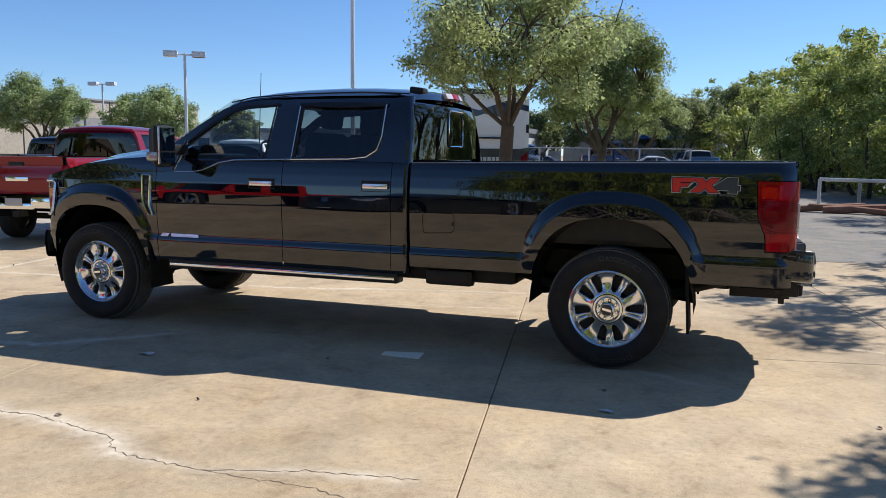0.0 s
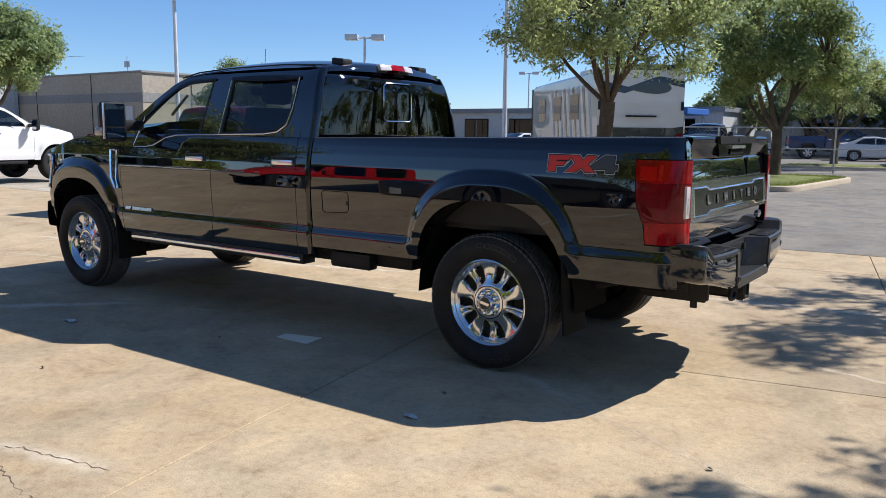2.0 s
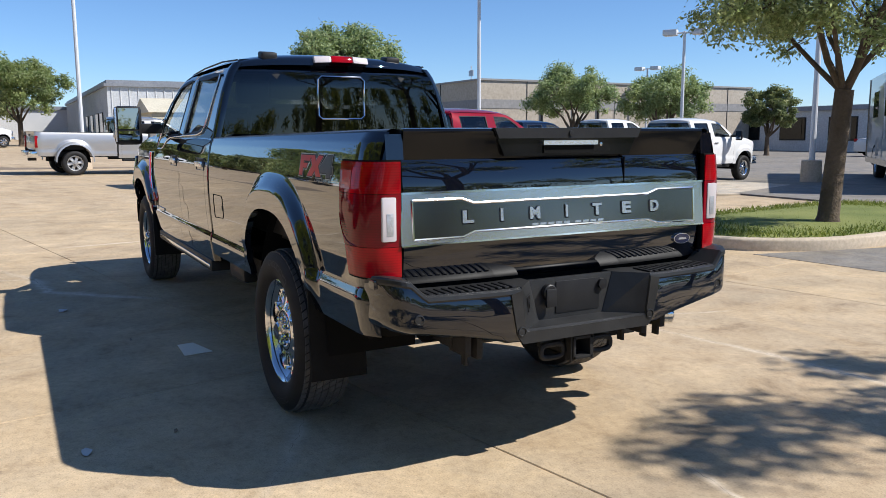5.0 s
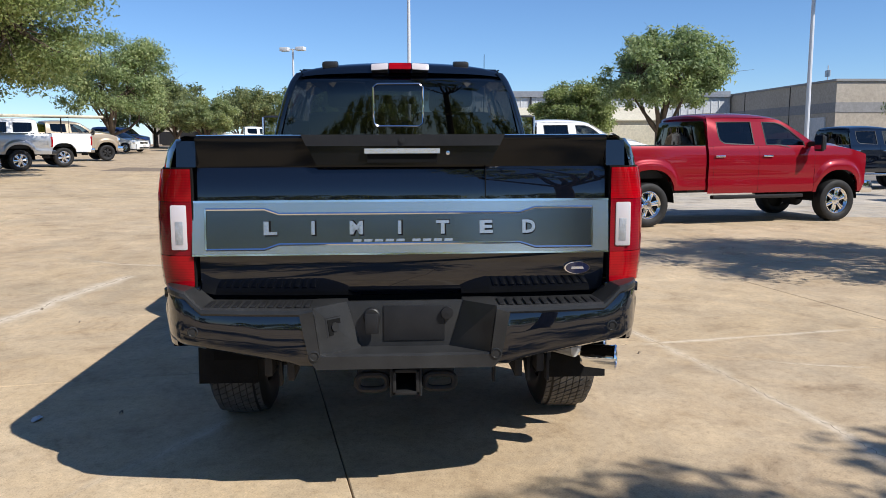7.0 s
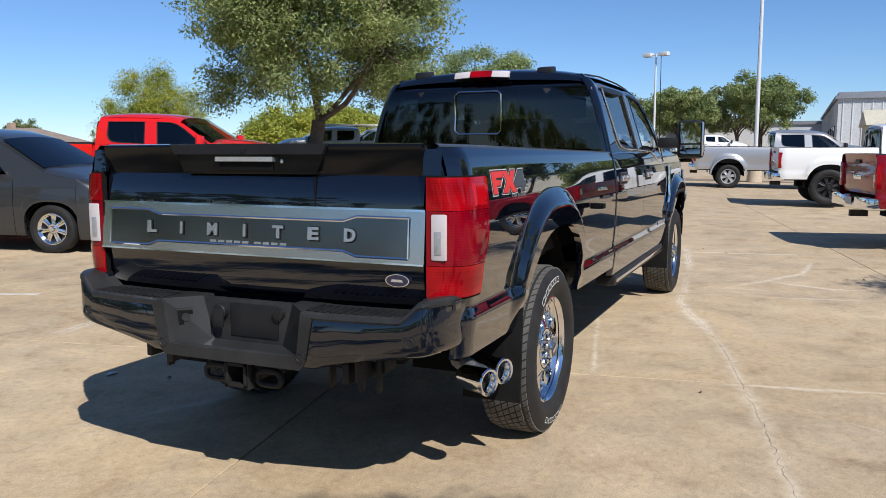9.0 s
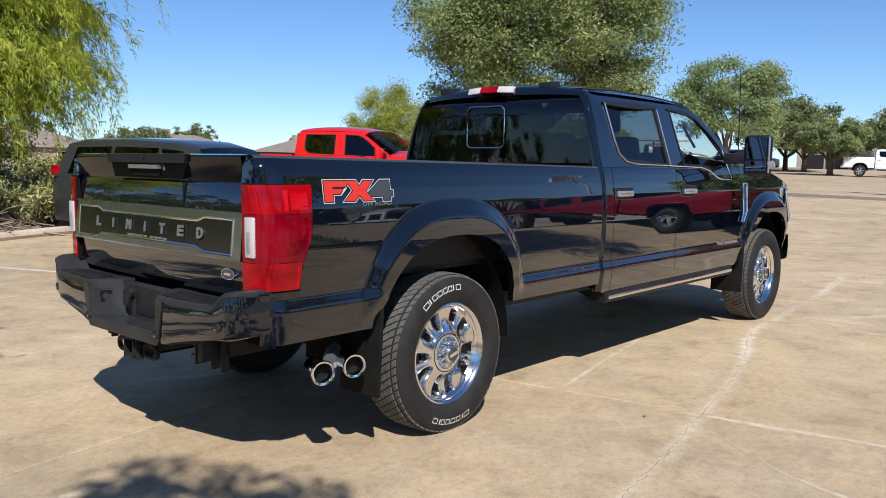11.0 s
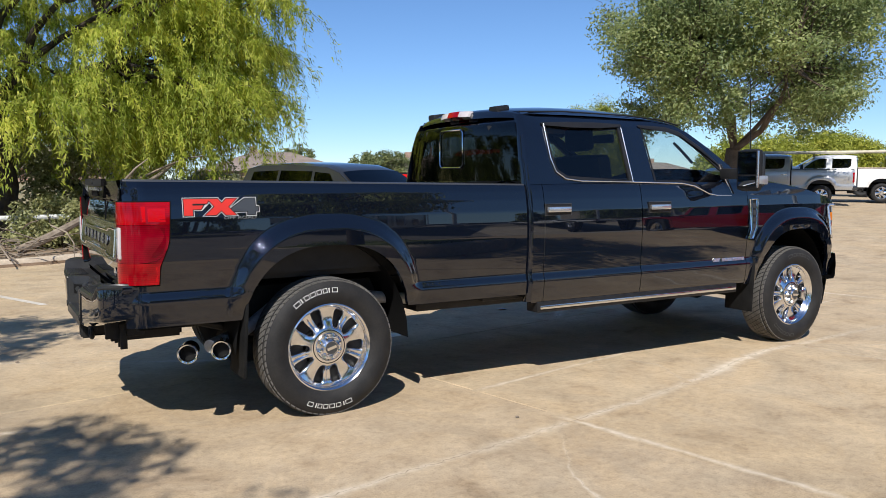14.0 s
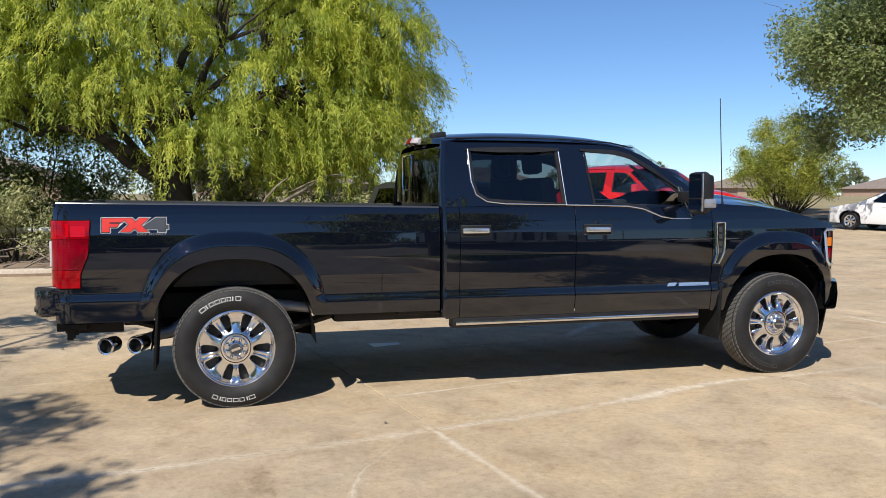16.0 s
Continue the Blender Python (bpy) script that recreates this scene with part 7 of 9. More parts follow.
for k, (x, y, h) in enumerate(((-43.5, -30.5, 4.2), (-51, -32, 4.6), (-59, -34, 4.9))):
    shrub("hedge_shrub", "sunlit yellow-green hedge shrub behind the lot", x, y, 4.8, 2.4, h, 60 + k, 30000, BLOSSOM_LEAF, 0.22, clumps=130, group="hedge behind the lot")
for k, (x, y, rx, h, m2) in enumerate(((-3.1, -12.4, 1.0, 1.35, BUSH_LEAF), (-1.5, -12.3, 1.0, 1.3, BUSH_LEAF), (-5.2, -15.2, 1.3, 1.2, BUSH_LEAF), (4.5, -12.3, 1.6, 1.9, BUSH_LEAF), (7.0, -14.0, 2.2, 3.6, SHADE_LEAF), (10.5, -14.5, 2.6, 4.2, SHADE_LEAF), (0.4, -12.6, 1.0, 1.2, BUSH_LEAF), (2.6, -11.7, 0.9, 1.0, BUSH_LEAF), (5.5, -18, 2.8, 4.5, SHADE_LEAF), (-1.5, -18.5, 2.2, 2.6, BUSH_LEAF), (1.8, -19.5, 2.4, 3.0, BUSH_LEAF), (8.5, -17, 2.6, 4.6, SHADE_LEAF), (5.6, -15.0, 1.5, 2.7, SHADE_LEAF), (4.6, -16.6, 1.4, 2.4, SHADE_LEAF), (-4.0, -17.5, 1.6, 1.9, BUSH_LEAF))):
    shrub("verge_shrub", "pale-leaved shrub on the soil verge" if m2 is BUSH_LEAF else "green shrub under the willow", x, y, rx, rx, h, 80 + k, 9000, m2, 0.09 if rx < 2 else 0.12, z=0.04, clumps=24, group="verge shrubs")


def woods(name, label, pts, seed, depth, h0, h1, leaves, mat, leaf, dense=9):
    """A belt of woodland whose crowns step back from a line."""
    r = random.Random(seed)
    t = thing(name, label, "woodland", "", Matrix())
    cs, ss, vf = [], [], []
    for (a, b) in zip(pts, pts[1:]):
        a, b = Vector(a), Vector(b)
        L = (b - a).length
        s = Vector(((b - a).y, -(b - a).x)).normalized()
        for k in range(int(L * dense)):
            p = a.lerp(b, r.random())
            back = r.random() ** 0.8 * depth
            q = p + s * back
            top = (h0 + (h1 - h0) * min(1, back / (depth * 0.5))) * (0.82 + 0.36 * noise.noise((q.x * 0.16, q.y * 0.16, seed)) + 0.1 * r.random())
            z = top * r.random() ** 0.65
            k2 = r.uniform(0.30, 0.95)
            cs.append((q.x, q.y, max(0.3, z)))
            ss.append((k2, k2, k2 * 0.75))
            if k % 30 == 0:
                vf.append(limb((q.x, q.y, -0.05), (q.x + r.gauss(0, 0.4), q.y + r.gauss(0, 0.4), top * 0.8), 0.09, 0.02, r, 0.05, 5))
    piece("trunks", *join(*vf), BARK_DARK, t)
    V, F = leaf_cloud(cs, ss, leaves, leaf, seed, shell=0.4)
    ob = new("foliage", cloud_mesh("foliage", V, F, mat))
    ob.parent = t
    tagged(ob, kind="stuff")
    tagged(t, kind="stuff")
    return t


for k, (x, y, cr, h) in enumerate(((-9.0, 56.5, 3.0, 5.8), (-3.5, 59.0, 3.2, 6.4), (-14.5, 58.0, 2.6, 5.0), (0.5, 66.0, 3.6, 7.2))):
    oak("oak_tree", "far live oak along the lane", x, y, cr, 1.5, h, 0.18, 240 + k, 14000, FAR_LEAF, 0.26, clumps=50, group="far trees along the lane")
woods("woodland", "dense green woodland edge along the lane", [(3.4, 33), (-0.5, 52), (-6, 80), (-13, 120), (-26, 165)], 91, 9.0, 4.0, 9.0, 150000, WOODS_LEAF, 0.30)
woods("woodland", "thick leafy near end of the woodland", [(5.7, 22.6), (3.4, 34), (1.7, 44)], 94, 5.0, 3.4, 6.6, 145000, WOODS_LEAF, 0.163, 26)
woods("woodland", "green woodland edge beside the pavement", [(26, -11), (24, 2), (16, 12), (8.5, 20), (5.6, 22.5)], 92, 7.0, 1.8, 4.6, 50000, WOODS_LEAF, 0.22)
woods("woodland", "woodland behind the willow", [(11, -15), (17, -14), (26, -11)], 93, 7.0, 3.0, 6.5, 30000, SHADE_LEAF, 0.2)

# cut branches piled at the kerb
def brush_pile(name, label, x, y, rx, ry, h, n, seed):
    r = random.Random(seed)
    t = thing(name, label, "branches", "", Matrix.Translation((x, y, 0.05)))
    for k in range(n):
        a = r.uniform(0, math.pi * 2)
        px, py, pz = r.gauss(0, rx * 0.45), r.gauss(0, ry * 0.45), abs(r.gauss(0, h * 0.5))
        L = r.uniform(0.4, 1.5)
        d = Vector((math.cos(a), math.sin(a) * 0.6, r.uniform(-0.25, 0.45))).normalized() * L
        p0 = Vector((px, py, pz)) - d / 2
        p0.z = max(0.01, p0.z)
        p1 = p0 + d
        p1.z = max(0.01, p1.z)
        r0 = r.uniform(0.006, 0.022)
        piece("stick", *limb(p0, p1, r0, r0 * 0.35, r, 0.10, 4), DEADWOOD, t)
    return t


brush_pile("brush_pile", "heap of dry cut branches by the kerb", 2.4, -10.4, 2.0, 0.8, 0.5, 130, 5)
brush_pile("brush_pile", "low scatter of dry branches on the verge", -1.6, -11.6, 1.6, 0.7, 0.25, 80, 6)
vf = [limb((1.2, -11.2, 0.15), (-2.2, -13.4, 1.9), 0.09, 0.03, random.Random(3), 0.10, 7), limb((-0.6, -12.3, 1.05), (-1.3, -12.0, 1.9), 0.04, 0.01, random.Random(8), 0.1, 4), limb((-1.4, -12.9, 1.55), (-2.6, -12.6, 2.0), 0.03, 0.01, random.Random(9), 0.1, 4)]
fallen = piece("fallen_branch", *join(*vf), DEADWOOD)
tagged(fallen, "bare fallen branch leaning over the verge", "branch")


# ---- buildings, poles, fence ----
def slab_box(name, parent, x0, x1, y0, y1, z0, z1, mat, label="", bevel=0.0):
    return part(name, box_bm(x0, x1, y0, y1, z0, z1, bevel), mat, parent, label, smooth=False)


def ribs(parent, mat, a, b, z0, z1, step, out, depth=0.03, name="wall_rib"):
    """Upright ribs along a wall line, one mesh."""
    a, b = Vector(a), Vector(b)
    d = (b - a).normalized()
    n = int((b - a).length / step)
    vf = []
    for i in range(n):
        p = a + d * (step * (i + 0.5))
        w = d * 0.05
        o = Vector(out) * depth
        vs = [(p.x - w.x, p.y - w.y, z0), (p.x - w.x * 0.5 + o.x, p.y - w.y * 0.5 + o.y, z0), (p.x + w.x * 0.5 + o.x, p.y + w.y * 0.5 + o.y, z0), (p.x + w.x, p.y + w.y, z0)]
        vs += [(x, y, z1) for x, y, _ in vs]
        vf.append((vs, [(0, 1, 5, 4), (1, 2, 6, 5), (2, 3, 7, 6), (4, 5, 6, 7)]))
    ob = piece(name, *join(*vf), mat, parent, smooth=False)
    return tagged(ob, kind="stuff")


# tan tilt-up building
ba = thing("warehouse", "tan panel-wall building with a grey band", "building")
slab_box("wall", ba, -92, -42.8, 26.1, 52, 0, 5.0, TILT_WALL, "tan wall panels")
slab_box("band", ba, -92, -42.77, 26.07, 52, 3.15, 3.75, BAND, "grey painted band")
slab_box("band_lower", ba, -92, -42.79, 26.085, 52, 0.0, 0.9, BAND)
slab_box("parapet_cap", ba, -92.1, -42.7, 26.0, 52.1, 5.0, 5.12, BAND)
for k in range(6):
    slab_box("panel_joint", ba, -42.79, -42.765, 29.8 + k * 3.9, 29.84 + k * 3.9, 0, 5.0, STEEL_DARK)
    slab_box("panel_joint", ba, -48.5 - k * 7, -48.46 - k * 7, 26.055, 26.09, 0, 5.0, STEEL_DARK)
for y in (31.0, 36.0):
    slab_box("downpipe", ba, -42.76, -42.66, y, y + 0.12, 0.3, 3.9, STEEL_DARK)
d = slab_box("dock_door", ba, -46.0, -43.8, 26.0, 26.09, 0.0, 2.9, METAL_WALL, "half-raised white dock door")
# black slab on the wall paints the unlit inside below the door
slab_box("dock_shade_panel", ba, -45.95, -43.85, 25.97, 26.05, 0.0, 1.5, DEEP_BLACK)
slab_box("roof_antenna", ba, -46.0, -45.95, 27.2, 27.25, 5.1, 6.2, GALV)
slab_box("roof_dish", ba, -46.3, -45.7, 27.2, 27.25, 5.5, 5.9, GALV)

# ribbed metal building
bb = thing("metal_building", "white ribbed metal workshop with a dark eave", "building")
slab_box("wall", bb, -100, -58.0, 4.4, 26.0, 0, 4.95, METAL_WALL)
ribs(bb, METAL_WALL, (-57.99, 4.4), (-57.99, 26.0), 0.1, 4.85, 0.6, (1, 0))
ribs(bb, METAL_WALL, (-100, 4.39), (-58.0, 4.39), 0.1, 4.85, 0.6, (0, -1))
slab_box("eave", bb, -100.2, -57.8, 4.2, 26.2, 4.9, 5.12, ROOF_METAL, "dark grey eave")
slab_box("roof", bb, -100, -58, 4.4, 26, 5.1, 5.35, ROOF_METAL)
for y in (10.2, 16.0, 21.8):
    slab_box("downpipe", bb, -57.95, -57.86, y, y + 0.12, 0.0, 4.9, STEEL_DARK)
# no hole here: a black slab paints the dark inside of the bay
slab_box("bay_shade_panel", bb, -58.02, -57.93, 17.4, 20.4, 0.0, 3.1, DEEP_BLACK, "black panel standing for the unlit inside of an open work bay")
for x in (-63, -66.2, -70.5, -75):
    w = slab_box("window", bb, x, x + 1.9, 4.30, 4.36, 1.5, 3.1, GLASS_DARK)
    slab_box("window_frame", w, x - 0.06, x + 1.96, 4.335, 4.375, 1.44, 3.16, STEEL_DARK)
# cream shed before it
sh = thing("cream_shed", "cream lap-sided shed with a low gable roof", "shed")
slab_box("wall", sh, -52.6, -46.5, 5.6, 17.0, 0, 2.85, CREAM_SIDING)
for k in range(18):
    slab_box("siding_board", sh, -46.50, -46.475, 5.6, 17.0, 0.05 + k * 0.157, 0.05 + k * 0.157 + 0.145, CREAM_SIDING)
v, f = prism([(-52.8, 2.8), (-46.3, 2.8), (-49.55, 3.75)], 5.4, 17.2, lambda u, w, h: (u, h, w))
piece("gable_roof", v, f, CREAM_SIDING, sh, smooth=False)
# low shop buildings beyond the coach
bc = thing("shop_building", "long low white shop building with dark windows", "building")
slab_box("wall", bc, -46, -14, 52, 66, 0, 3.2, METAL_WALL)
slab_box("fascia", bc, -46.2, -13.8, 51.7, 66.2, 3.05, 3.4, ROOF_METAL)
for k in range(7):
    x = -44 + k * 4.3
    w = slab_box("window", bc, x, x + 2.2, 51.93, 51.99, 0.9, 2.5, GLASS_DARK)
    slab_box("window_frame", w, x - 0.08, x + 2.28, 51.96, 52.01, 0.82, 2.58, STEEL_DARK)
bd = thing("shop_building", "grey dealership building behind the lane", "building")
slab_box("wall", bd, -13, 0, 62, 78, 0, 2.9, METAL_WALL)
slab_box("fascia", bd, -13.2, 0.2, 61.8, 78.2, 2.8, 3.15, ROOF_METAL)
w = slab_box("window", bd, -10.6, -8.4, 61.93, 61.99, 1.0, 2.4, GLASS_DARK)
slab_box("window_frame", w, -10.7, -8.3, 61.96, 62.01, 0.9, 2.5, BAND)
# blue canopies
for x0, x1, y0 in ((-11, -3.2, 57.0), (-22, -14.5, 46.0), (-2.8, 0.6, 70)):
    cn = thing("canopy", "blue fabric shade canopy on steel posts", "canopy", "blue canopies")
    slab_box("canopy_top", cn, x0, x1, y0, y0 + 4.5, 2.75, 3.15, BLUE_CANVAS, bevel=0.05)
    for x in (x0 + 0.3, x1 - 0.4):
        for y in (y0 + 0.3, y0 + 4.1):
            slab_box("post", cn, x, x + 0.12, y, y + 0.12, 0, 2.78, GALV)
# white box trailer and far block beyond the lot
bt = thing("utility_building", "white flat-roofed utility building in the far lot", "building", "", Matrix.Translation((0, 0, 1.0)))
slab_box("wall", bt, -112, -100, -16, 6, 0, 3.6, METAL_WALL)
slab_box("fascia", bt, -112.2, -99.8, -16.2, 6.2, 3.4, 3.8, ROOF_METAL)
be = thing("enclosure", "beige wall enclosure with dark gates", "enclosure", "", Matrix.Translation((0, 0, 1.15)))
slab_box("wall", be, -120, -110, -34, -26, 0, 3.0, TILT_WALL)
slab_box("gate", be, -109.98, -109.9, -33, -30.5, 0, 1.9, STEEL_DARK)
slab_box("gate", be, -109.98, -109.9, -30.2, -27.5, 0, 2.5, STEEL_DARK)


def house(x, y, w, dpt, eave, ridge, turn, mat, seed):
    h = thing("house", "single-storey brick house with a brown hipped roof", "house", "houses beyond the field", Matrix.Translation((x * 1.3, y * 1.3, 0)) @ Matrix.Rotation(radians(turn), 4, 'Z'))
    slab_box("wall", h, -w / 2, w / 2, -dpt / 2, dpt / 2, 0, eave, mat)
    o = 0.5
    a, b2 = w / 2 + o, dpt / 2 + o
    rg = max(0.4, a - b2)
    v = [(-a, -b2, eave - 0.05), (a, -b2, eave - 0.05), (a, b2, eave - 0.05), (-a, b2, eave - 0.05), (-rg, 0, ridge), (rg, 0, ridge)]
    rf = piece("roof", v, [(0, 1, 5, 4), (1, 2, 5), (2, 3, 4, 5), (3, 0, 4), (3, 2, 1, 0)], ROOF_SHINGLE, h, smooth=False)
    slab_box("chimney", rf, rg - 0.6, rg + 0.3, -0.4, 0.4, ridge - 1.0, ridge + 0.7, BRICKY)
    for k in (-0.3, 0.05, 0.32):
        wi = slab_box("window", h, k * w, k * w + 1.4, dpt / 2 - 0.02, dpt / 2 + 0.03, 0.9, 2.1, GLASS_DARK)
        slab_box("window_frame", wi, k * w - 0.08, k * w + 1.48, dpt / 2 - 0.03, dpt / 2 + 0.02, 0.82, 2.18, METAL_WALL)
    return h


for k, (x, y, w, dp, rd, tn) in enumerate(((-4, -62, 16, 11, 4.7, 8), (-24, -72, 17, 12, 5.0, -6), (-44, -78, 16, 11, 4.9, 5), (-66, -84, 17, 12, 5.1, 0), (-88, -84, 16, 11, 4.8, 10), (-112, -92, 17, 12, 5.2, -5), (16, -52, 16, 11, 4.7, 0), (-134, -88, 16, 12, 5.0, 8), (36, -56, 15, 11, 4.6, 0))):
    house(x, y, w, dp, 2.6, rd, tn, BRICKY, k)
for k, (x, y, h) in enumerate(((-14, -84, 6.2), (-34, -92, 6.5), (-55, -96, 6.3), (-60, -100, 6.8), (-78, -100, 6.4), (-98, -104, 6.9), (-30, -60, 4.2), (-123, -106, 6.5), (-8, -80, 6.0), (4, -78, 6.4), (28, -70, 6.6))):
    oak("garden_tree", "round garden tree behind the houses", x * 1.2, y * 1.2, 3.0, 1.0, h + 0.2, 0.18, 200 + k, 9000, FAR_LEAF, 0.3, clumps=40, z=-1.0, group="garden trees")


def lamp_pole(x, y, h, turn, heads=2, dia=0.075, z=0.0):
    p = thing("street_lamp", "white steel lot light pole with box heads", "street lamp", "lot light poles", Matrix.Translation((x, y, z + rise(x, y))) @ Matrix.Rotation(radians(turn), 4, 'Z'))
    piece("pole", *tube([(0, 0, 0.5), (0, 0, h * 0.5), (0, 0, h)], [dia * 1.15, dia, dia * 0.85], 10), POLE_PAINT, p)
    piece("base", *lathe([(0.0, 0.30), (0.62, 0.28), (0.64, 0.20), (0.64, 0.0)], 16, "z"), KERB, p)
    piece("arm", *tube([(-0.45, 0, h - 0.06), (0.45, 0, h - 0.06)], [0.04, 0.04], 8), POLE_PAINT, p)
    for s in ((-1, 1) if heads == 2 else (1,)):
        bm = box_bm(min(s * 0.32, s * 0.95), max(s * 0.32, s * 0.95), -0.24, 0.24, h - 0.16, h + 0.10, 0.03)
        hd = part("lamp_head", bm, POLE_PAINT, p)
        bm = box_bm(min(s * 0.38, s * 0.89), max(s * 0.38, s * 0.89), -0.18, 0.18, h - 0.175, h - 0.155)
        part("lamp_glass", bm, CLEAR_LENS, hd)


for x, y, h, tn in ((-23.8, 14.55, 6.9, 40), (-23.6, 25.3, 6.0, 35), (-11.6, 18.6, 7.4, 20), (-30.5, 0.5, 8.5, 60), (-55.3, -7.5, 7.6, 70), (-42, 40, 6.2, 20), (-70, -24, 6.4, 30), (-35, 62, 7.0, 20)):
    lamp_pole(x, y, h, tn)

def pipe_fence(name, label, pts, h, mat, rad=0.055):
    t = thing(name, label, "fence")
    for a, b in zip(pts, pts[1:]):
        piece("rail", *tube([(*a, h), (*b, h)], [rad, rad], 10), mat, t)
        L = (Vector(b) - Vector(a)).length
        n = max(1, int(L / 2.4))
        for i in range(n + 1):
            q = Vector(a).lerp(Vector(b), i / n)
            piece("post", *tube([(q.x, q.y, 0), (q.x, q.y, h)], [rad * 0.9, rad * 0.9], 8), mat, t)
    return t


pipe_fence("pipe_fence", "white painted pipe rail fence before the woodland", [(3.2, 19.5), (4.2, 19.0), (9, 16.5), (15, 11.5), (22.5, 2)], 0.85, WHITE_PIPE)
pipe_fence("pipe_fence", "white painted pipe rail along the verge", [(16, -13.4), (6, -12.6), (1.2, -12.4), (-1.2, -12.9)], 0.72, WHITE_PIPE)
# chain-link fence run beyond the islands
cf = thing("chain_fence", "galvanised chain-link fence panel on posts", "fence")
for i in range(5):
    q = Vector((-9.5, 28.2)).lerp(Vector((-1.0, 30.2)), i / 4)
    piece("post", *tube([(q.x, q.y, 0), (q.x, q.y, 1.8)], [0.035, 0.035], 8), GALV, cf)
for z in (0.15, 0.95, 1.78):
    piece("rail", *tube([(-9.5, 28.2, z), (-1.0, 30.2, z)], [0.02, 0.02], 8), GALV, cf)
vf = []
for i in range(60):
    for s in (-1, 1):
        p = Vector((-9.5, 28.2)).lerp(Vector((-1.0, 30.2)), i / 59)
        q = Vector((-9.5, 28.2)).lerp(Vector((-1.0, 30.2)), min(1, max(0, i / 59 + s * 0.19)))
        vf.append(tube([(p.x, p.y, 0.15), (q.x, q.y, 1.78)], [0.0022, 0.0022], 3, False))
ob = piece("wire_mesh", *join(*vf), GALV, cf)
tagged(ob, kind="stuff")
# felled logs before the woodland fence
for k, (x, y, L, a, r0) in enumerate(((3.0, 17.6, 2.6, 20, 0.10), (3.8, 17.0, 2.2, 160, 0.09), (4.6, 17.3, 3.0, 5, 0.12), (5.6, 16.6, 2.4, 40, 0.08))):
    d = Vector((math.cos(radians(a)), math.sin(radians(a)), 0.03)) * L / 2
    ob = piece("felled_log", *limb(Vector((x, y, r0)) - d, Vector((x, y, r0 + 0.05)) + d, r0, r0 * 0.8, random.Random(k), 0.03, 6), grained("reddish felled wood", (0.22, 0.10, 0.06), (0.34, 0.18, 0.11), 4, 0.9) if k == 0 else bpy.data.materials["reddish felled wood"])
    tagged(ob, "reddish felled log lying by the pipe fence", "log", "felled logs")


# ---- parked vehicles ----
def heading_pose(rear_right, heading, half=0.93, z=0.0):
    """Pose of a vehicle from the place of its right rear wheel and the way it faces."""
    h = Vector(heading).normalized()
    left = Vector((-h.y, h.x))
    c = Vector(rear_right) + left * half
    slope = Vector((0.0115, 0.01955, 1.0)) if rise(c.x, c.y) > 0.03 else Vector((0, 0, 1))
    tilt = Vector((0, 0, 1)).rotation_difference(slope).to_matrix().to_4x4()
    return Matrix.Translation((c.x, c.y, z + rise(c.x, c.y))) @ tilt @ Matrix.Rotation(math.atan2(h.y, h.x) + math.pi, 4, 'Z')


def moved(o, s):
    return [(u + s, v) for u, v in o]


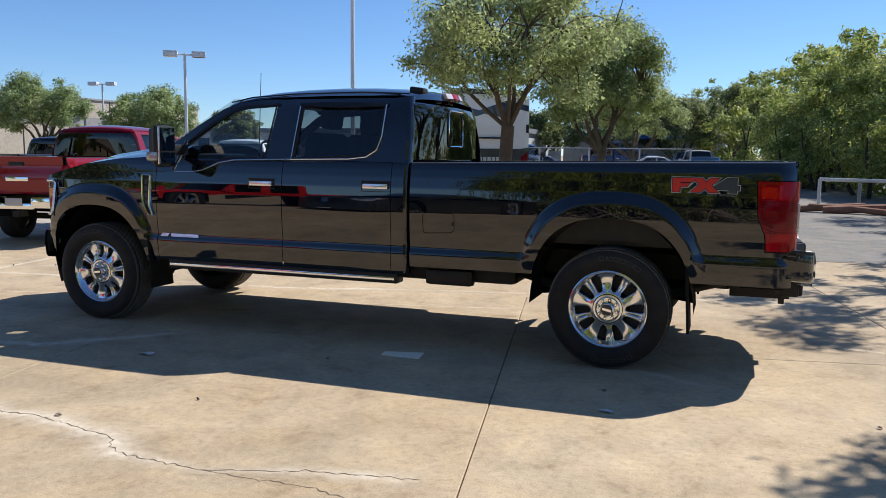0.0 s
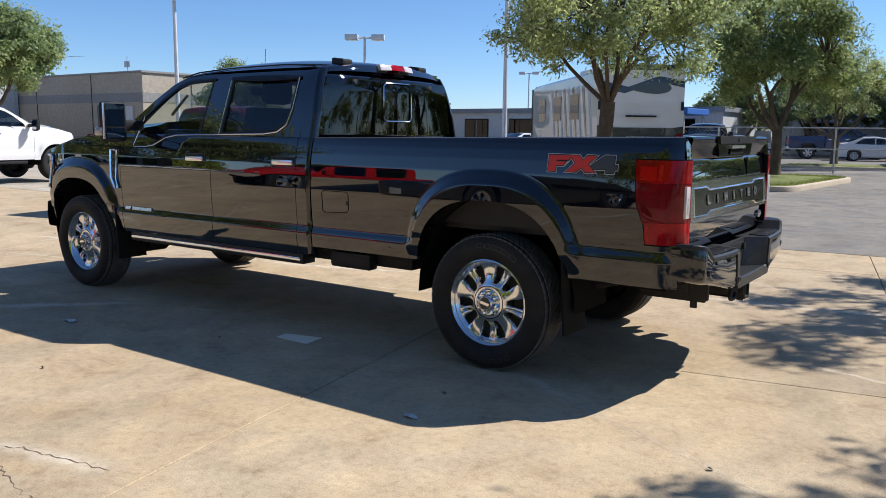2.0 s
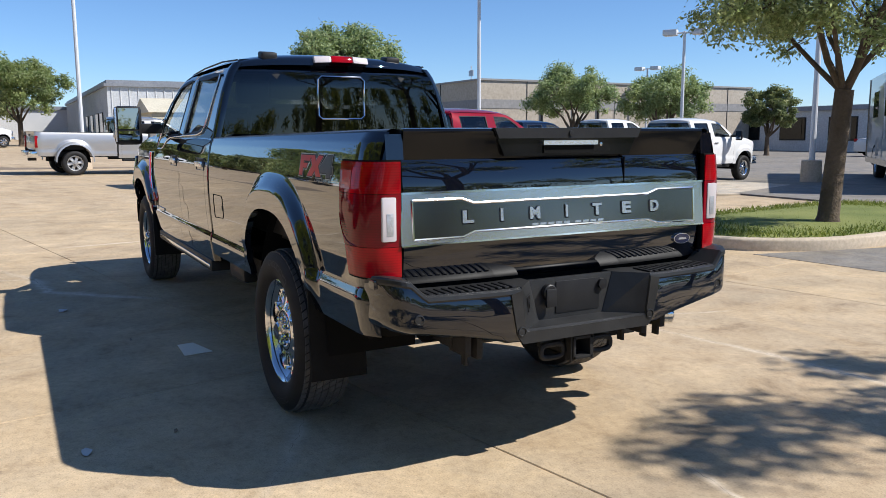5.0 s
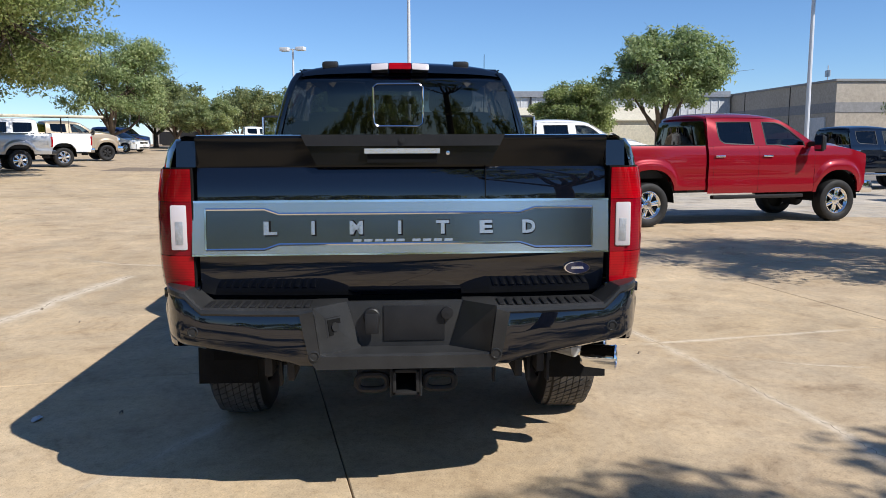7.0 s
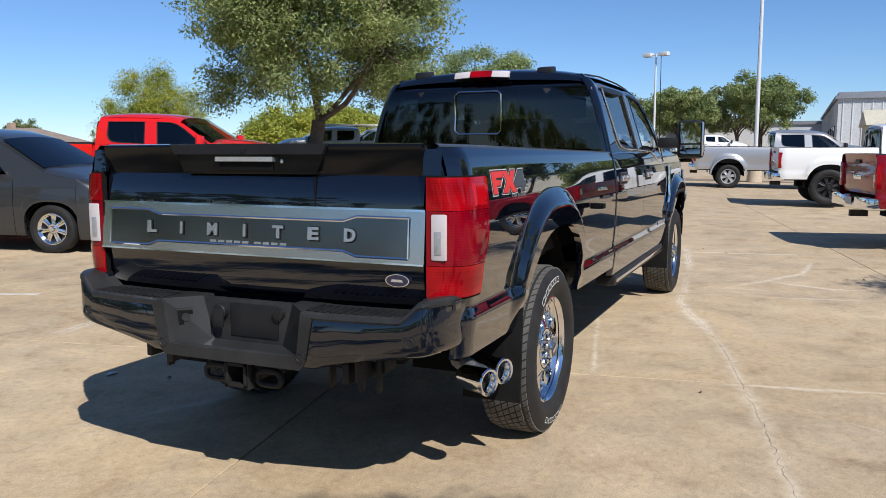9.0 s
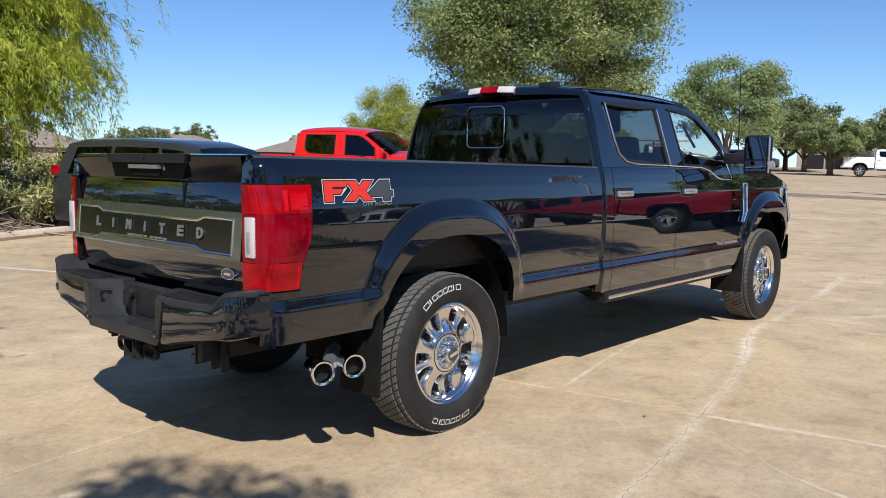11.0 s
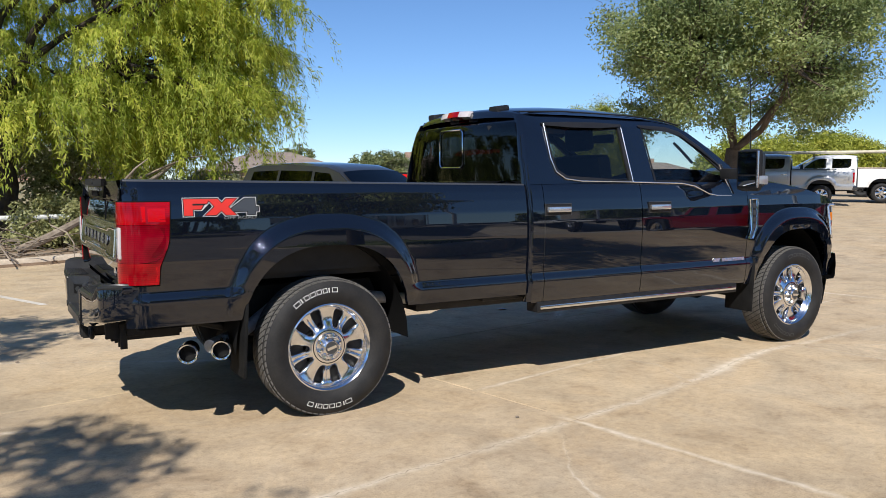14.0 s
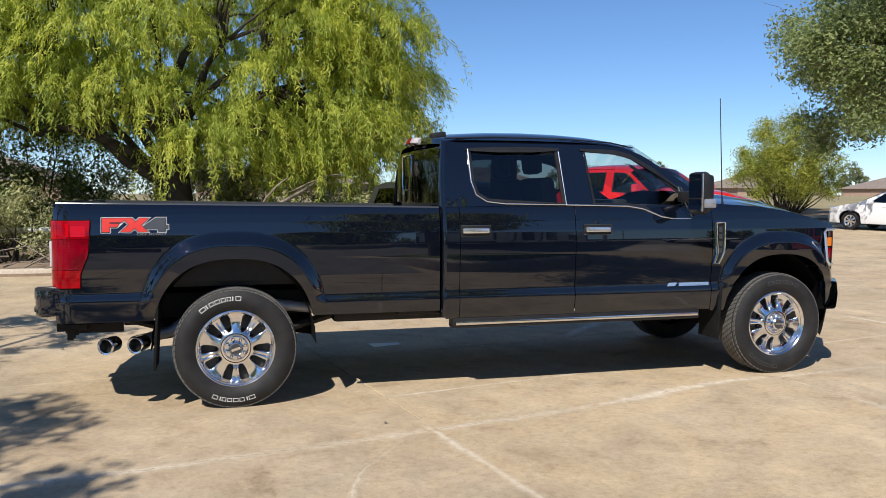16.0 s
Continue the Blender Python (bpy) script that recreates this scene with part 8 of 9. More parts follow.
def parked_pickup(label, colour, s, m, rim=None, short=0.0, tail=None, bump_mat=None, wheel_r=0.41, glass_front=None, spokes=6, dually=False, group="parked pickups", gate_mat=None, lower=None, cap=None):
    P = dict(MAIN)
    wb = 4.47 - s - short
    gf = glass_front or GLASS_TINT
    P.update(paint=colour, wb=wb, fine=False, nx=26, nz=16, wheel_r=wheel_r, arch_half=0.53, arch_top=1.02,
             top=lambda x: main_top(x - s) if x < -1.51 + s else 1.43,
             panels=[(n, (a + s) if n != "bed_side" else a + s, (b + s) if n != "bed_side" else b, low) for n, a, b, low in MAIN["panels"]],
             handles={k: v + s for k, v in MAIN["handles"].items()}, hood=(MAIN["hood"][0] + s, MAIN["hood"][1] + s),
             side=moved(MAIN["side"], s),
             windows=[dict(outline=moved(REAR_WIN, s), glass=GLASS_DARK), dict(outline=moved(FRONT_WIN, s), glass=gf)],
             roof=([x + s for x in MAIN["roof"][0]], *MAIN["roof"][1:]), bed=(-1.495 + s, 1.165), seats=[-2.62 + s], cab_rear=-1.545 + s, glass_rear=GLASS_DARK,
             windscreen=tuple((a + s, b, c) for a, b, c in MAIN["windscreen"]), mirror=(-3.70 + s, 1.40), mirror_h=0.24, rail_mat=PLASTIC, mirror_mat=cap or PLASTIC)
    veh = pickup_base(P, "pickup_truck", label, m, group)
    S = P["S"]
    for cx in (0.0, -wb):
        for side in (-1, 1):
            wheel(wheel_r, 0.26, wheel_r * 0.62, spokes, veh, Matrix.Translation((cx, side * (0.85 + (0.10 if dually and cx == 0 else 0)), wheel_r)) @ Matrix.Rotation(0.7 * side + cx, 4, 'Y'), side=side, rim_mat=rim or POLISHED, seg=32, detail=False)
    gm = gate_mat or colour
    G = [[(x - 0.02 * abs(j / 6 - 1) ** 3, 0.80 * (j / 6 - 1), z) for j in range(13)] for z, x in ((0.84, 1.14), (0.90, 1.168), (1.20, 1.176), (1.24, 1.160), (1.40, 1.172), (1.45, 1.186), (1.455, 1.10))]
    gt = piece("tailgate", *sheet(G), gm, veh)
    part("gate_inner", box_bm(1.06, 1.13, -0.79, 0.79, 0.85, 1.44), PLASTIC, gt)
    part("gate_handle", box_bm(1.165, 1.185, -0.13, 0.13, 1.30, 1.36, 0.01), PLASTIC, gt)
    part("gate_badge", box_bm(1.172, 1.182, -0.20, 0.20, 1.05, 1.12, 0.01), CHROME, gt)
    bm2 = bump_mat or CHROME
    b = new("rear_bumper")
    b.parent = veh
    for side in (-1, 1):
        part("bumper_end", box_bm(1.02, 1.30, *sorted((side * 0.30, side * 0.93)), 0.62, 0.80, 0.03), bm2, b)
        l = part("tail_lamp", box_bm(1.02, 1.188, *sorted((side * 0.79, side * 0.945)), 0.92, 1.32, 0.03), tail or RED_LENS, veh)
        part("reverse_lens", box_bm(1.18, 1.193, *sorted((side * 0.82, side * 0.90)), 1.04, 1.14, 0.004), CLEAR_LENS, l)
        part("head_lamp", box_bm(S.nose[0] - 0.36, S.nose[0] - 0.12, *sorted((side * 0.66, side * 0.93)), 1.02, 1.22, 0.03), CLEAR_LENS, veh)
        a, c = sorted((side * 0.86, side * 0.97))
        part("running_board", box_bm(-3.6 + s, -1.66 + s, a, c, 0.47, 0.54, 0.02), lower or PLASTIC, veh)
        if dually:
            G = []
            for k in range(13):
                t = math.pi * k / 12
                x, z = -0.62 * math.cos(t), 0.50 + 0.60 * math.sin(t)
                G.append([(x, side * 0.94, z), (x * 1.02, side * 1.05, z + 0.02), (x, side * 1.14, z - 0.02), (x * 0.93, side * 1.15, z - 0.06)])
            v, f = sheet(G)
            piece("dual_fender", v, f, colour, veh)
    part("bumper_step", box_bm(1.05, 1.28, -0.31, 0.31, 0.60, 0.70, 0.02), bm2, b)
    part("number_plate", box_bm(1.285, 1.292, -0.15, 0.15, 0.66, 0.78, 0.003), DECAL_WHITE, b)
    part("tow_receiver", box_bm(1.0, 1.26, -0.05, 0.05, 0.47, 0.57, 0.004), STEEL_DARK, veh)
    fbm = box_bm(-wb - 0.86, -wb - 0.55, -0.92, 0.92, 0.52, 0.76, 0.05)
    part("front_bumper", fbm, bm2, veh)
    gr = part("grille", box_bm(-wb - 0.80, -wb - 0.70, -0.62, 0.62, 0.80, 1.20, 0.03), CHROME, veh)
    for z in (0.88, 0.98, 1.08):
        part("grille_bar", box_bm(-wb - 0.815, -wb - 0.79, -0.56, 0.56, z - 0.02, z + 0.02, 0.004), PLASTIC, gr)
    return veh


parked_pickup("dark red crew-cab pickup with chrome wheels on the apron", DARK_RED_PAINT, 0.36, heading_pose((-9.05, 4.18), (-0.216, 0.976), 0.84) @ Matrix.Scale(0.954, 4), rim=CHROME, short=0.10, wheel_r=0.395, bump_mat=CHROME)
parked_pickup("black crew-cab pickup with twin rear wheels and silver steps", BLACK_PAINT, 0.2, heading_pose((-18.2, 11.9), (-0.14, 0.99), 0.95) @ Matrix.Scale(0.93, 4), rim=POLISHED, dually=True, lower=POLISHED)
parked_pickup("white crew-cab pickup with twin rear wheels and chrome bumper", WHITE_PAINT, 0.2, heading_pose((-12.5, 13.9), (-0.18, 0.98), 1.0) @ Matrix.Scale(0.92, 4), rim=POLISHED, dually=True)
parked_pickup("white lifted pickup with black wheels", WHITE_PAINT, 0.41, heading_pose((-18.2, 2.8), (-0.15, 0.99), 0.95, 0.06), rim=PLASTIC, wheel_r=0.45, spokes=8)
parked_pickup("silver crew-cab pickup with twin rear wheels", SILVER_PAINT, 0.1, heading_pose((-25.8, -0.15), (-0.15, 0.99), 1.0), dually=True, tail=RED_LENS, rim=SILVER_PAINT)
parked_pickup("bright red crew-cab pickup by the verge", RED_PAINT, 0.41, heading_pose((-7.2, -11.4), (-0.34, 0.94), 0.95, 0.04), rim=POLISHED, tail=RED_LENS, glass_front=GLASS_DARK, spokes=8, cap=RED_PAINT)
parked_pickup("silver-grey pickup under the spreading oak", SILVER_PAINT, 0.41, heading_pose((-28.7, -15.5), (0.6, -0.8), 0.95), bump_mat=GREY_PAINT)
parked_pickup("white pickup with a tool rack in the far row", WHITE_PAINT, 0.57, heading_pose((-33.0, -15.6), (0.6, -0.8), 0.95))
parked_pickup("beige and white pickup in the far row", TAN_PAINT, 0.41, heading_pose((-36.5, -18.5), (-0.6, 0.8), 0.95), rim=STEEL_DARK)
parked_pickup("dark pickup parked in the lane", GREY_PAINT, 0.57, heading_pose((-11.2, 37.0), (0.2, -0.98), 0.95), rim=SILVER_PAINT, group="pickups in the lane")
parked_pickup("dark blue pickup parked across the lane", BLUE_PAINT, 0.57, heading_pose((-8.0, 50.0), (0.95, 0.3), 0.95), group="pickups in the lane")
parked_pickup("white pickup in the far lot", WHITE_PAINT, 0.57, heading_pose((-61.5, -13.3), (-0.25, 0.97), 0.95))
parked_pickup("white pickup beside the far island", WHITE_PAINT, 0.57, heading_pose((-64.0, -6.0), (-0.3, 0.95), 0.95))
parked_pickup("white pickup beyond the dark red one", WHITE_PAINT, 0.57, heading_pose((-21.5, 18.5), (-0.15, 0.99), 0.95))


def van_front(S, colour, veh, xs):
    """Rounded nose of a minivan from the front wheels forward: bumper, bonnet edge, lamps and grille on one curved form."""
    reach = lambda z: float(np.interp(z, [0.20, 0.26, 0.34, 0.46, 0.60, 0.74, 0.86, 0.93, 0.985, 1.03, 1.05], [0.52, 0.60, 0.635, 0.645, 0.63, 0.60, 0.545, 0.47, 0.33, 0.12, 0.0]))

    def at(deg, z, out=0.0):
        a = radians(deg)
        k = 2 / 2.5
        y = (float(S.y(xs, min(z, 1.04))) + out) * math.copysign(abs(math.sin(a)) ** k, a)
        bow = 0.03 * float(smoothstep(0.86, 1.0, z)) * max(0.0, math.cos(a))
        return (xs - (reach(z) + out) * max(0.0, math.cos(a)) ** k, y, z + bow)

    def patch(name, mat, a0, a1, low, high, out, parent, label="", n=9):
        """A patch on the nose between two angles; low and high give its edges by the share of the way."""
        G = []
        for r in range(5):
            G.append([at(a0 + (a1 - a0) * k / n, low(k / n) + (high(k / n) - low(k / n)) * r / 4, out) for k in range(n + 1)])
        v, f = sheet(G)
        rim = [at(a0 + (a1 - a0) * k / n, q(k / n), -0.01) for q in (low, high) for k in range(n + 1)]
        m, w = len(v), n + 1
        f = list(f) + [(k + 1, k, m + k, m + k + 1) for k in range(n)] + [(4 * w + k, 4 * w + k + 1, m + w + k + 1, m + w + k) for k in range(n)]
        return piece(name, list(v) + rim, f, mat, parent, label, sharp=40)

    zs = [0.20, 0.26, 0.34, 0.42, 0.50, 0.60, 0.68, 0.76, 0.82, 0.87, 0.91, 0.945, 0.97, 0.99, 1.01, 1.03, 1.043, 1.05]
    nose = piece("nose_panel", *sheet([[at(d, z) for d in np.linspace(-90, 90, 41)] for z in zs]), colour, veh, sharp=60)
    patch("air_intake", DEEP_BLACK, -30, 30, lambda t: 0.335, lambda t: 0.415, 0.006, nose)
    patch("lower_lip", PLASTIC, -80, 80, lambda t: 0.215, lambda t: 0.245, 0.010, nose, n=20)
    grille = patch("grille", PLASTIC, -22, 22, lambda t: 0.70, lambda t: 0.865, 0.006, veh)
    patch("grille_bar", CHROME, -21, 21, lambda t: 0.775, lambda t: 0.795, 0.014, grille)
    patch("grille_bar", CHROME, -2, 2, lambda t: 0.705, lambda t: 0.86, 0.016, grille, n=3)
    patch("grille_rim", CHROME, -22, 22, lambda t: 0.862, lambda t: 0.872, 0.012, grille)
    part("number_plate", box_bm(xs - 0.665, xs - 0.640, -0.15, 0.15, 0.46, 0.58, 0.003), DECAL_WHITE, nose)
    for sd in (-1, 1):
        lamp = patch("head_lamp", HEAD_LENS, sd * 26, sd * 66, lambda t: 0.765 - 0.05 * t + 0.10 * t ** 4, lambda t: 0.800 + 0.115 * t ** 0.7, 0.007, veh, "large clear wrap-around head lamp", 14)
        patch("turn_lamp", AMBER_LENS, sd * 66, sd * 74, lambda t: 0.815 + 0.06 * t, lambda t: 0.915 + 0.01 * t, 0.0075, lamp, n=4)
        for c in (38, 52):
            patch("lamp_reflector", CHROME, sd * (c - 4), sd * (c + 4), lambda t: 0.775, lambda t: 0.845, 0.010, lamp, n=4)
        patch("fog_recess", PLASTIC, sd * 34, sd * 56, lambda t: 0.34 + 0.02 * t, lambda t: 0.43 - 0.04 * t, 0.005, nose, n=5)
        patch("fog_lamp", CLEAR_LENS, sd * 47, sd * 53, lambda t: 0.355, lambda t: 0.40, 0.011, nose, n=3)


def parked_car(label, category, colour, prof, windows, wb, half, m, group="parked cars", wheel_r=0.33, rim=None, tail_z=0.95, rack=False):
    """A closed car from its side outline: prof gives the top edge from nose to tail as (x, z)."""
    veh = thing("minivan" if category == "minivan" else "parked_car", label, category, group, m)
    px, pz = [p[0] for p in prof], [p[1] for p in prof]
    belt = [w[1] for o in windows for w in o]
    zb = min(belt) - 0.03
    x0, x1 = px[0], px[-1]
    S = Shape([0.20, 0.30, 0.45, 0.62, 0.78, 0.95, zb, zb + 0.03], [half - 0.07, half - 0.03, half - 0.012, half, half - 0.004, half - 0.02, half - 0.045, half - 0.06], [(0.0, wheel_r + 0.06, wheel_r * 2 + 0.04), (-wb, wheel_r + 0.06, wheel_r * 2 + 0.04)], 0.02, nose=(x0 + 0.55, 0.55, 2.0), tail=(x1 - 0.35, 0.6, 2.0), fl_half=0.06, fl_top=0.07)
    roofline = lambda x: float(np.interp(x, px, pz))
    top = lambda x: min(roofline(x), zb)
    lean = lambda z: half - 0.045 - (z - zb) * 0.34 if z > zb else half - 0.045
    van = category == "minivan"
    seams = [x0 + 0.55 if van else x0 + 0.02, -wb + 0.55, -wb / 2 + 0.05, -0.30, x1 - 0.02]
    for side in (-1, 1):
        for (a, b), nm in zip(zip(seams, seams[1:]), ("front_fender", "front_door", "rear_door", "rear_quarter")):
            v, f = S.panel(a + 0.003, b - 0.003, 0.24, top, 24, 14)
            v = [(p, side * q, r) for p, q, r in v]
            ob = piece(nm, v, f if side > 0 else flip((v, f))[1], colour, veh, sharp=50)
            if nm.endswith("door"):
                yy = float(S.y(b - 0.15, zb - 0.10)) * side
                part("door_handle", box_bm(b - 0.27, b - 0.10, *sorted((yy - 0.005 * side, yy + 0.025 * side)), zb - 0.12, zb - 0.09, 0.008), colour, ob)
        # upper side with panes
        up = [(x, z) for x, z in prof if z > zb + 0.02]
        ua = [(float(np.interp(zb, [prof[i][1] for i in range(len(prof)) if prof[i][0] <= up[0][0]][-2:], [prof[i][0] for i in range(len(prof)) if prof[i][0] <= up[0][0]][-2:])), zb)]
        tailp = [p for p in prof if p[0] >= up[-1][0]]
        zz = sorted([(p[1], p[0]) for p in tailp])
        ue = [(float(np.interp(zb, [a for a, _ in zz], [b for _, b in zz])), zb)]
        outl = ua + [(x, z - 0.03) for x, z in up] + ue
        if area2(outl) < 0:
            outl = outl[::-1]
        put = lambda u, v, side=side, d=0.0: (u, side * (lean(v) + d), v)
        part("upper_side", filled(outl, [o for o in windows], lambda u, v: put(u, v)), colour, veh, smooth=False)
        for o in windows:
            part("side_window", filled(o, [], lambda u, v: put(u, v, d=-0.008)), GLASS_DARK, veh, smooth=False)
        # lamps, mirror
        if not van:
            part("head_lamp", box_bm(x0 + 0.08, x0 + 0.45, *sorted((side * (half - 0.42), side * (half - 0.050))), 0.64, 0.82, 0.05), HEAD_LENS, veh)
            part("turn_lamp", box_bm(x0 + 0.34, x0 + 0.47, *sorted((side * (half - 0.20), side * (half - 0.030))), 0.66, 0.78, 0.02), AMBER_LENS, veh)
        part("tail_lamp", box_bm(x1 - 0.20, x1 + 0.005, *sorted((side * (half - 0.30), side * (half - 0.055))), tail_z - 0.09, tail_z + 0.09, 0.03), RED_LENS, veh)
        mx = -wb + 0.72
        part("door_mirror", box_bm(mx, mx + 0.12, *sorted((side * (half - 0.03), side * (half + 0.16))), zb + 0.0, zb + 0.15, 0.04), colour, veh)
        for cx in (0, -wb):
            wheel(wheel_r, 0.20, wheel_r * 0.64, 7, veh, Matrix.Translation((cx, side * (half - 0.11), wheel_r)) @ Matrix.Rotation(cx + side, 4, 'Y'), side=side, rim_mat=rim or POLISHED, seg=28, detail=False)
            v, f = [], []
            n = 12
            for k in range(n + 1):
                a = math.pi * k / n
                x, z = cx - (wheel_r + 0.07) * math.cos(a), wheel_r + (wheel_r + 0.05) * math.sin(a)
                v += [(x, side * (half - 0.02), z), (x, side * (half - 0.32), z)]
            f = [(2 * i, 2 * i + 1, 2 * i + 3, 2 * i + 2) for i in range(n)]
            piece("wheel_well", v, f, DEEP_BLACK, veh)
    # top skin from nose to tail
    G = []
    skin = [(x0 + 0.55, 1.052)] + prof[2:] if van else prof
    for i in range(len(skin)):
        x, z = skin[i]
        wide = (lean(z) if z > zb else float(S.y(x, z))) - 0.0
        G.append([(x - (0.10 * (1 - s * s) if i < 2 and not van else 0) + (0.06 * (1 - s * s) if i > len(skin) - 3 else 0), s * wide, z + (0.035 if z < zb else 0.02) * (1 - s * s) - (0.03 if abs(s) == 1 and z > zb else 0)) for s in np.linspace(-1, 1, 13)])
    piece("top_skin", *sheet(G), colour, veh, sharp=40)
    # front and rear panes lie on the skin
    for i in range(len(prof) - 1):
        (xa, za), (xb, zc) = prof[i], prof[i + 1]
        if abs(zc - za) > 0.28 and min(za, zc) > 0.85:
            Gp = []
            for t in (0.06, 0.5, 0.94):
                x, z = xa + (xb - xa) * t, za + (zc - za) * t
                Gp.append([(x, s * (lean(z) - 0.06), z + 0.032 * (1 - s * s) + 0.012) for s in np.linspace(-1, 1, 9)])
            piece("windscreen" if zc > za else "rear_window", *sheet(Gp), GLASS_DARK, veh)
    part("underbody", box_bm(x0 + 0.25, x1 - 0.25, -half + 0.14, half - 0.14, 0.20, 0.5, 0.03), DEEP_BLACK, veh)
    if van:
        van_front(S, colour, veh, x0 + 0.55)
    else:
        # front bumper skin: bowed, fullest at mid height, closing the nose up to the bonnet edge
        zt = pz[0]
        G = []
        for z, bulge in ((0.22, -0.05), (0.27, 0.0), (0.38, 0.035), (0.50, 0.04), (0.58, 0.025), (zt - 0.03, 0.004), (zt, 0.0)):
            wide = float(S.y(x0 + 0.02, max(0.3, z)))
            G.append([(x0 - 0.10 * (1 - s * s) - bulge * (1 - 0.5 * s * s), s * (wide + 0.004), z + 0.035 * (1 - s * s) * (z == zt)) for s in np.linspace(-1, 1, 13)])
        nose = piece("front_bumper", *sheet(G), colour, veh, sharp=40)
        part("air_intake", box_bm(x0 - 0.143, x0 - 0.05, -0.50, 0.50, 0.29, 0.38, 0.012), DEEP_BLACK, nose)
        g = part("grille", box_bm(x0 - 0.112, x0 + 0.1, -0.42, 0.42, 0.62, 0.76, 0.02), PLASTIC, veh)
        for z in (0.655, 0.70, 0.745):
            part("grille_bar", box_bm(x0 - 0.120, x0 - 0.10, -0.40, 0.40, z - 0.008, z + 0.008, 0.003), CHROME, g)
        part("grille_bar", box_bm(x0 - 0.124, x0 - 0.10, -0.035, 0.035, 0.63, 0.76, 0.003), CHROME, g)
        part("number_plate", box_bm(x0 - 0.152, x0 - 0.12, -0.16, 0.16, 0.43, 0.56, 0.003), DECAL_WHITE, veh)
    part("rear_bumper", box_bm(x1 - 0.2, x1 + 0.04, -half + 0.10, half - 0.10, 0.28, 0.60, 0.07), colour, veh)
    if rack:
        for y in (-0.6, 0.6):
            piece("roof_rail", *tube([(-wb + 1.2, y, max(pz) + 0.05), (0.2, y, max(pz) + 0.05)], [0.02, 0.02], 6), PLASTIC, veh)
    return veh


VAN_PROF = [(-4.02, 0.72), (-3.97, 0.92), (-3.4, 1.08), (-2.98, 1.16), (-2.2, 1.60), (-1.8, 1.70), (-0.8, 1.745), (0.4, 1.72), (0.72, 1.66), (0.93, 1.12), (1.0, 0.9), (1.02, 0.6)]
VAN_WIN = [[(-2.42, 1.10), (-1.55, 1.08), (-1.50, 1.58), (-1.95, 1.55)], [(-1.45, 1.08), (-0.42, 1.08), (-0.42, 1.60), (-1.42, 1.59)], [(-0.34, 1.08), (0.60, 1.10), (0.50, 1.57), (-0.34, 1.60)]]
SEDAN_PROF = [(-3.55, 0.62), (-3.48, 0.76), (-2.9, 0.90), (-2.45, 0.97), (-1.65, 1.36), (-1.1, 1.44), (-0.5, 1.42), (0.40, 1.08), (0.85, 1.03), (0.93, 0.85), (0.95, 0.55)]
SEDAN_WIN = [[(-2.0, 1.0), (-1.12, 0.985), (-1.12, 1.35), (-1.55, 1.32)], [(-1.06, 0.985), (0.0, 1.02), (-0.45, 1.33), (-1.06, 1.35)]]
SUV_PROF = [(-3.75, 0.75), (-3.7, 1.0), (-3.0, 1.12), (-2.65, 1.18), (-2.1, 1.70), (-1.5, 1.80), (0.3, 1.80), (0.70, 1.75), (0.92, 1.2), (0.97, 0.9), (0.98, 0.6)]
SUV_WIN = [[(-2.25, 1.2), (-1.4, 1.19), (-1.4, 1.66), (-1.85, 1.62)], [(-1.34, 1.19), (-0.5, 1.19), (-0.5, 1.67), (-1.34, 1.66)], [(-0.44, 1.19), (0.55, 1.2), (0.45, 1.65), (-0.44, 1.67)]]
parked_car("dark grey minivan with alloy wheels by the soil verge", "minivan", GREY_PAINT, VAN_PROF, VAN_WIN, 3.08, 0.99, heading_pose((-3.28, -10.44), (-0.30, 0.954), 0.88), wheel_r=0.345, tail_z=1.15)
parked_car("white four-door sedan under the oak", "car", WHITE_PAINT, SEDAN_PROF, SEDAN_WIN, 2.70, 0.90, heading_pose((-22.4, -13.8), (0.34, -0.94), 0.8) @ Matrix.Scale(0.93, 4))
ROW = [("white sedan in the far row", WHITE_PAINT, SEDAN_PROF, SEDAN_WIN, 2.7), ("dark red sedan in the far row", DARK_RED_PAINT, SEDAN_PROF, SEDAN_WIN, 2.7), ("dark blue sport utility in the far row", BLUE_PAINT, SUV_PROF, SUV_WIN, 2.9), ("black sport utility in the far row", BLACK_PAINT, SUV_PROF, SUV_WIN, 2.9), ("silver sedan in the far row", SILVER_PAINT, SEDAN_PROF, SEDAN_WIN, 2.7), ("white sport utility in the far row", WHITE_PAINT, SUV_PROF, SUV_WIN, 2.9)]
for k, (lab, col, pr, wi, wb2) in enumerate(ROW):
    p = Vector((-56.0, -22.2)) + Vector((-0.955, -0.297)) * (k * 4.2)
    parked_car(lab, "car", col, pr, wi, wb2, 0.93, heading_pose(p, (0.30, 0.95), 0.8), group="far parked row")
# a rack with pipes on the far white pickup, seen above its roof
rk = thing("pipe_rack", "long pale pipes on a pickup's tool rack", "rack", "", Matrix.Translation((-31.4, -16.4, rise(-31.4, -16.4))) @ Matrix.Rotation(math.atan2(-0.8, 0.6), 4, 'Z'))
for y in (-0.5, -0.3, 0.2):
    piece("pipe", *tube([(-3.6, y, 2.15), (3.4, y + 0.5, 2.15)], [0.06, 0.06], 8), CREAM_SIDING, rk)
for x in (-2.0, 1.0):
    piece("rack_post", *tube([(x, -0.6, 0.9), (x, -0.6, 2.1), (x, 0.6, 2.1), (x, 0.6, 0.9)], [0.03] * 4, 6), STEEL_DARK, rk)
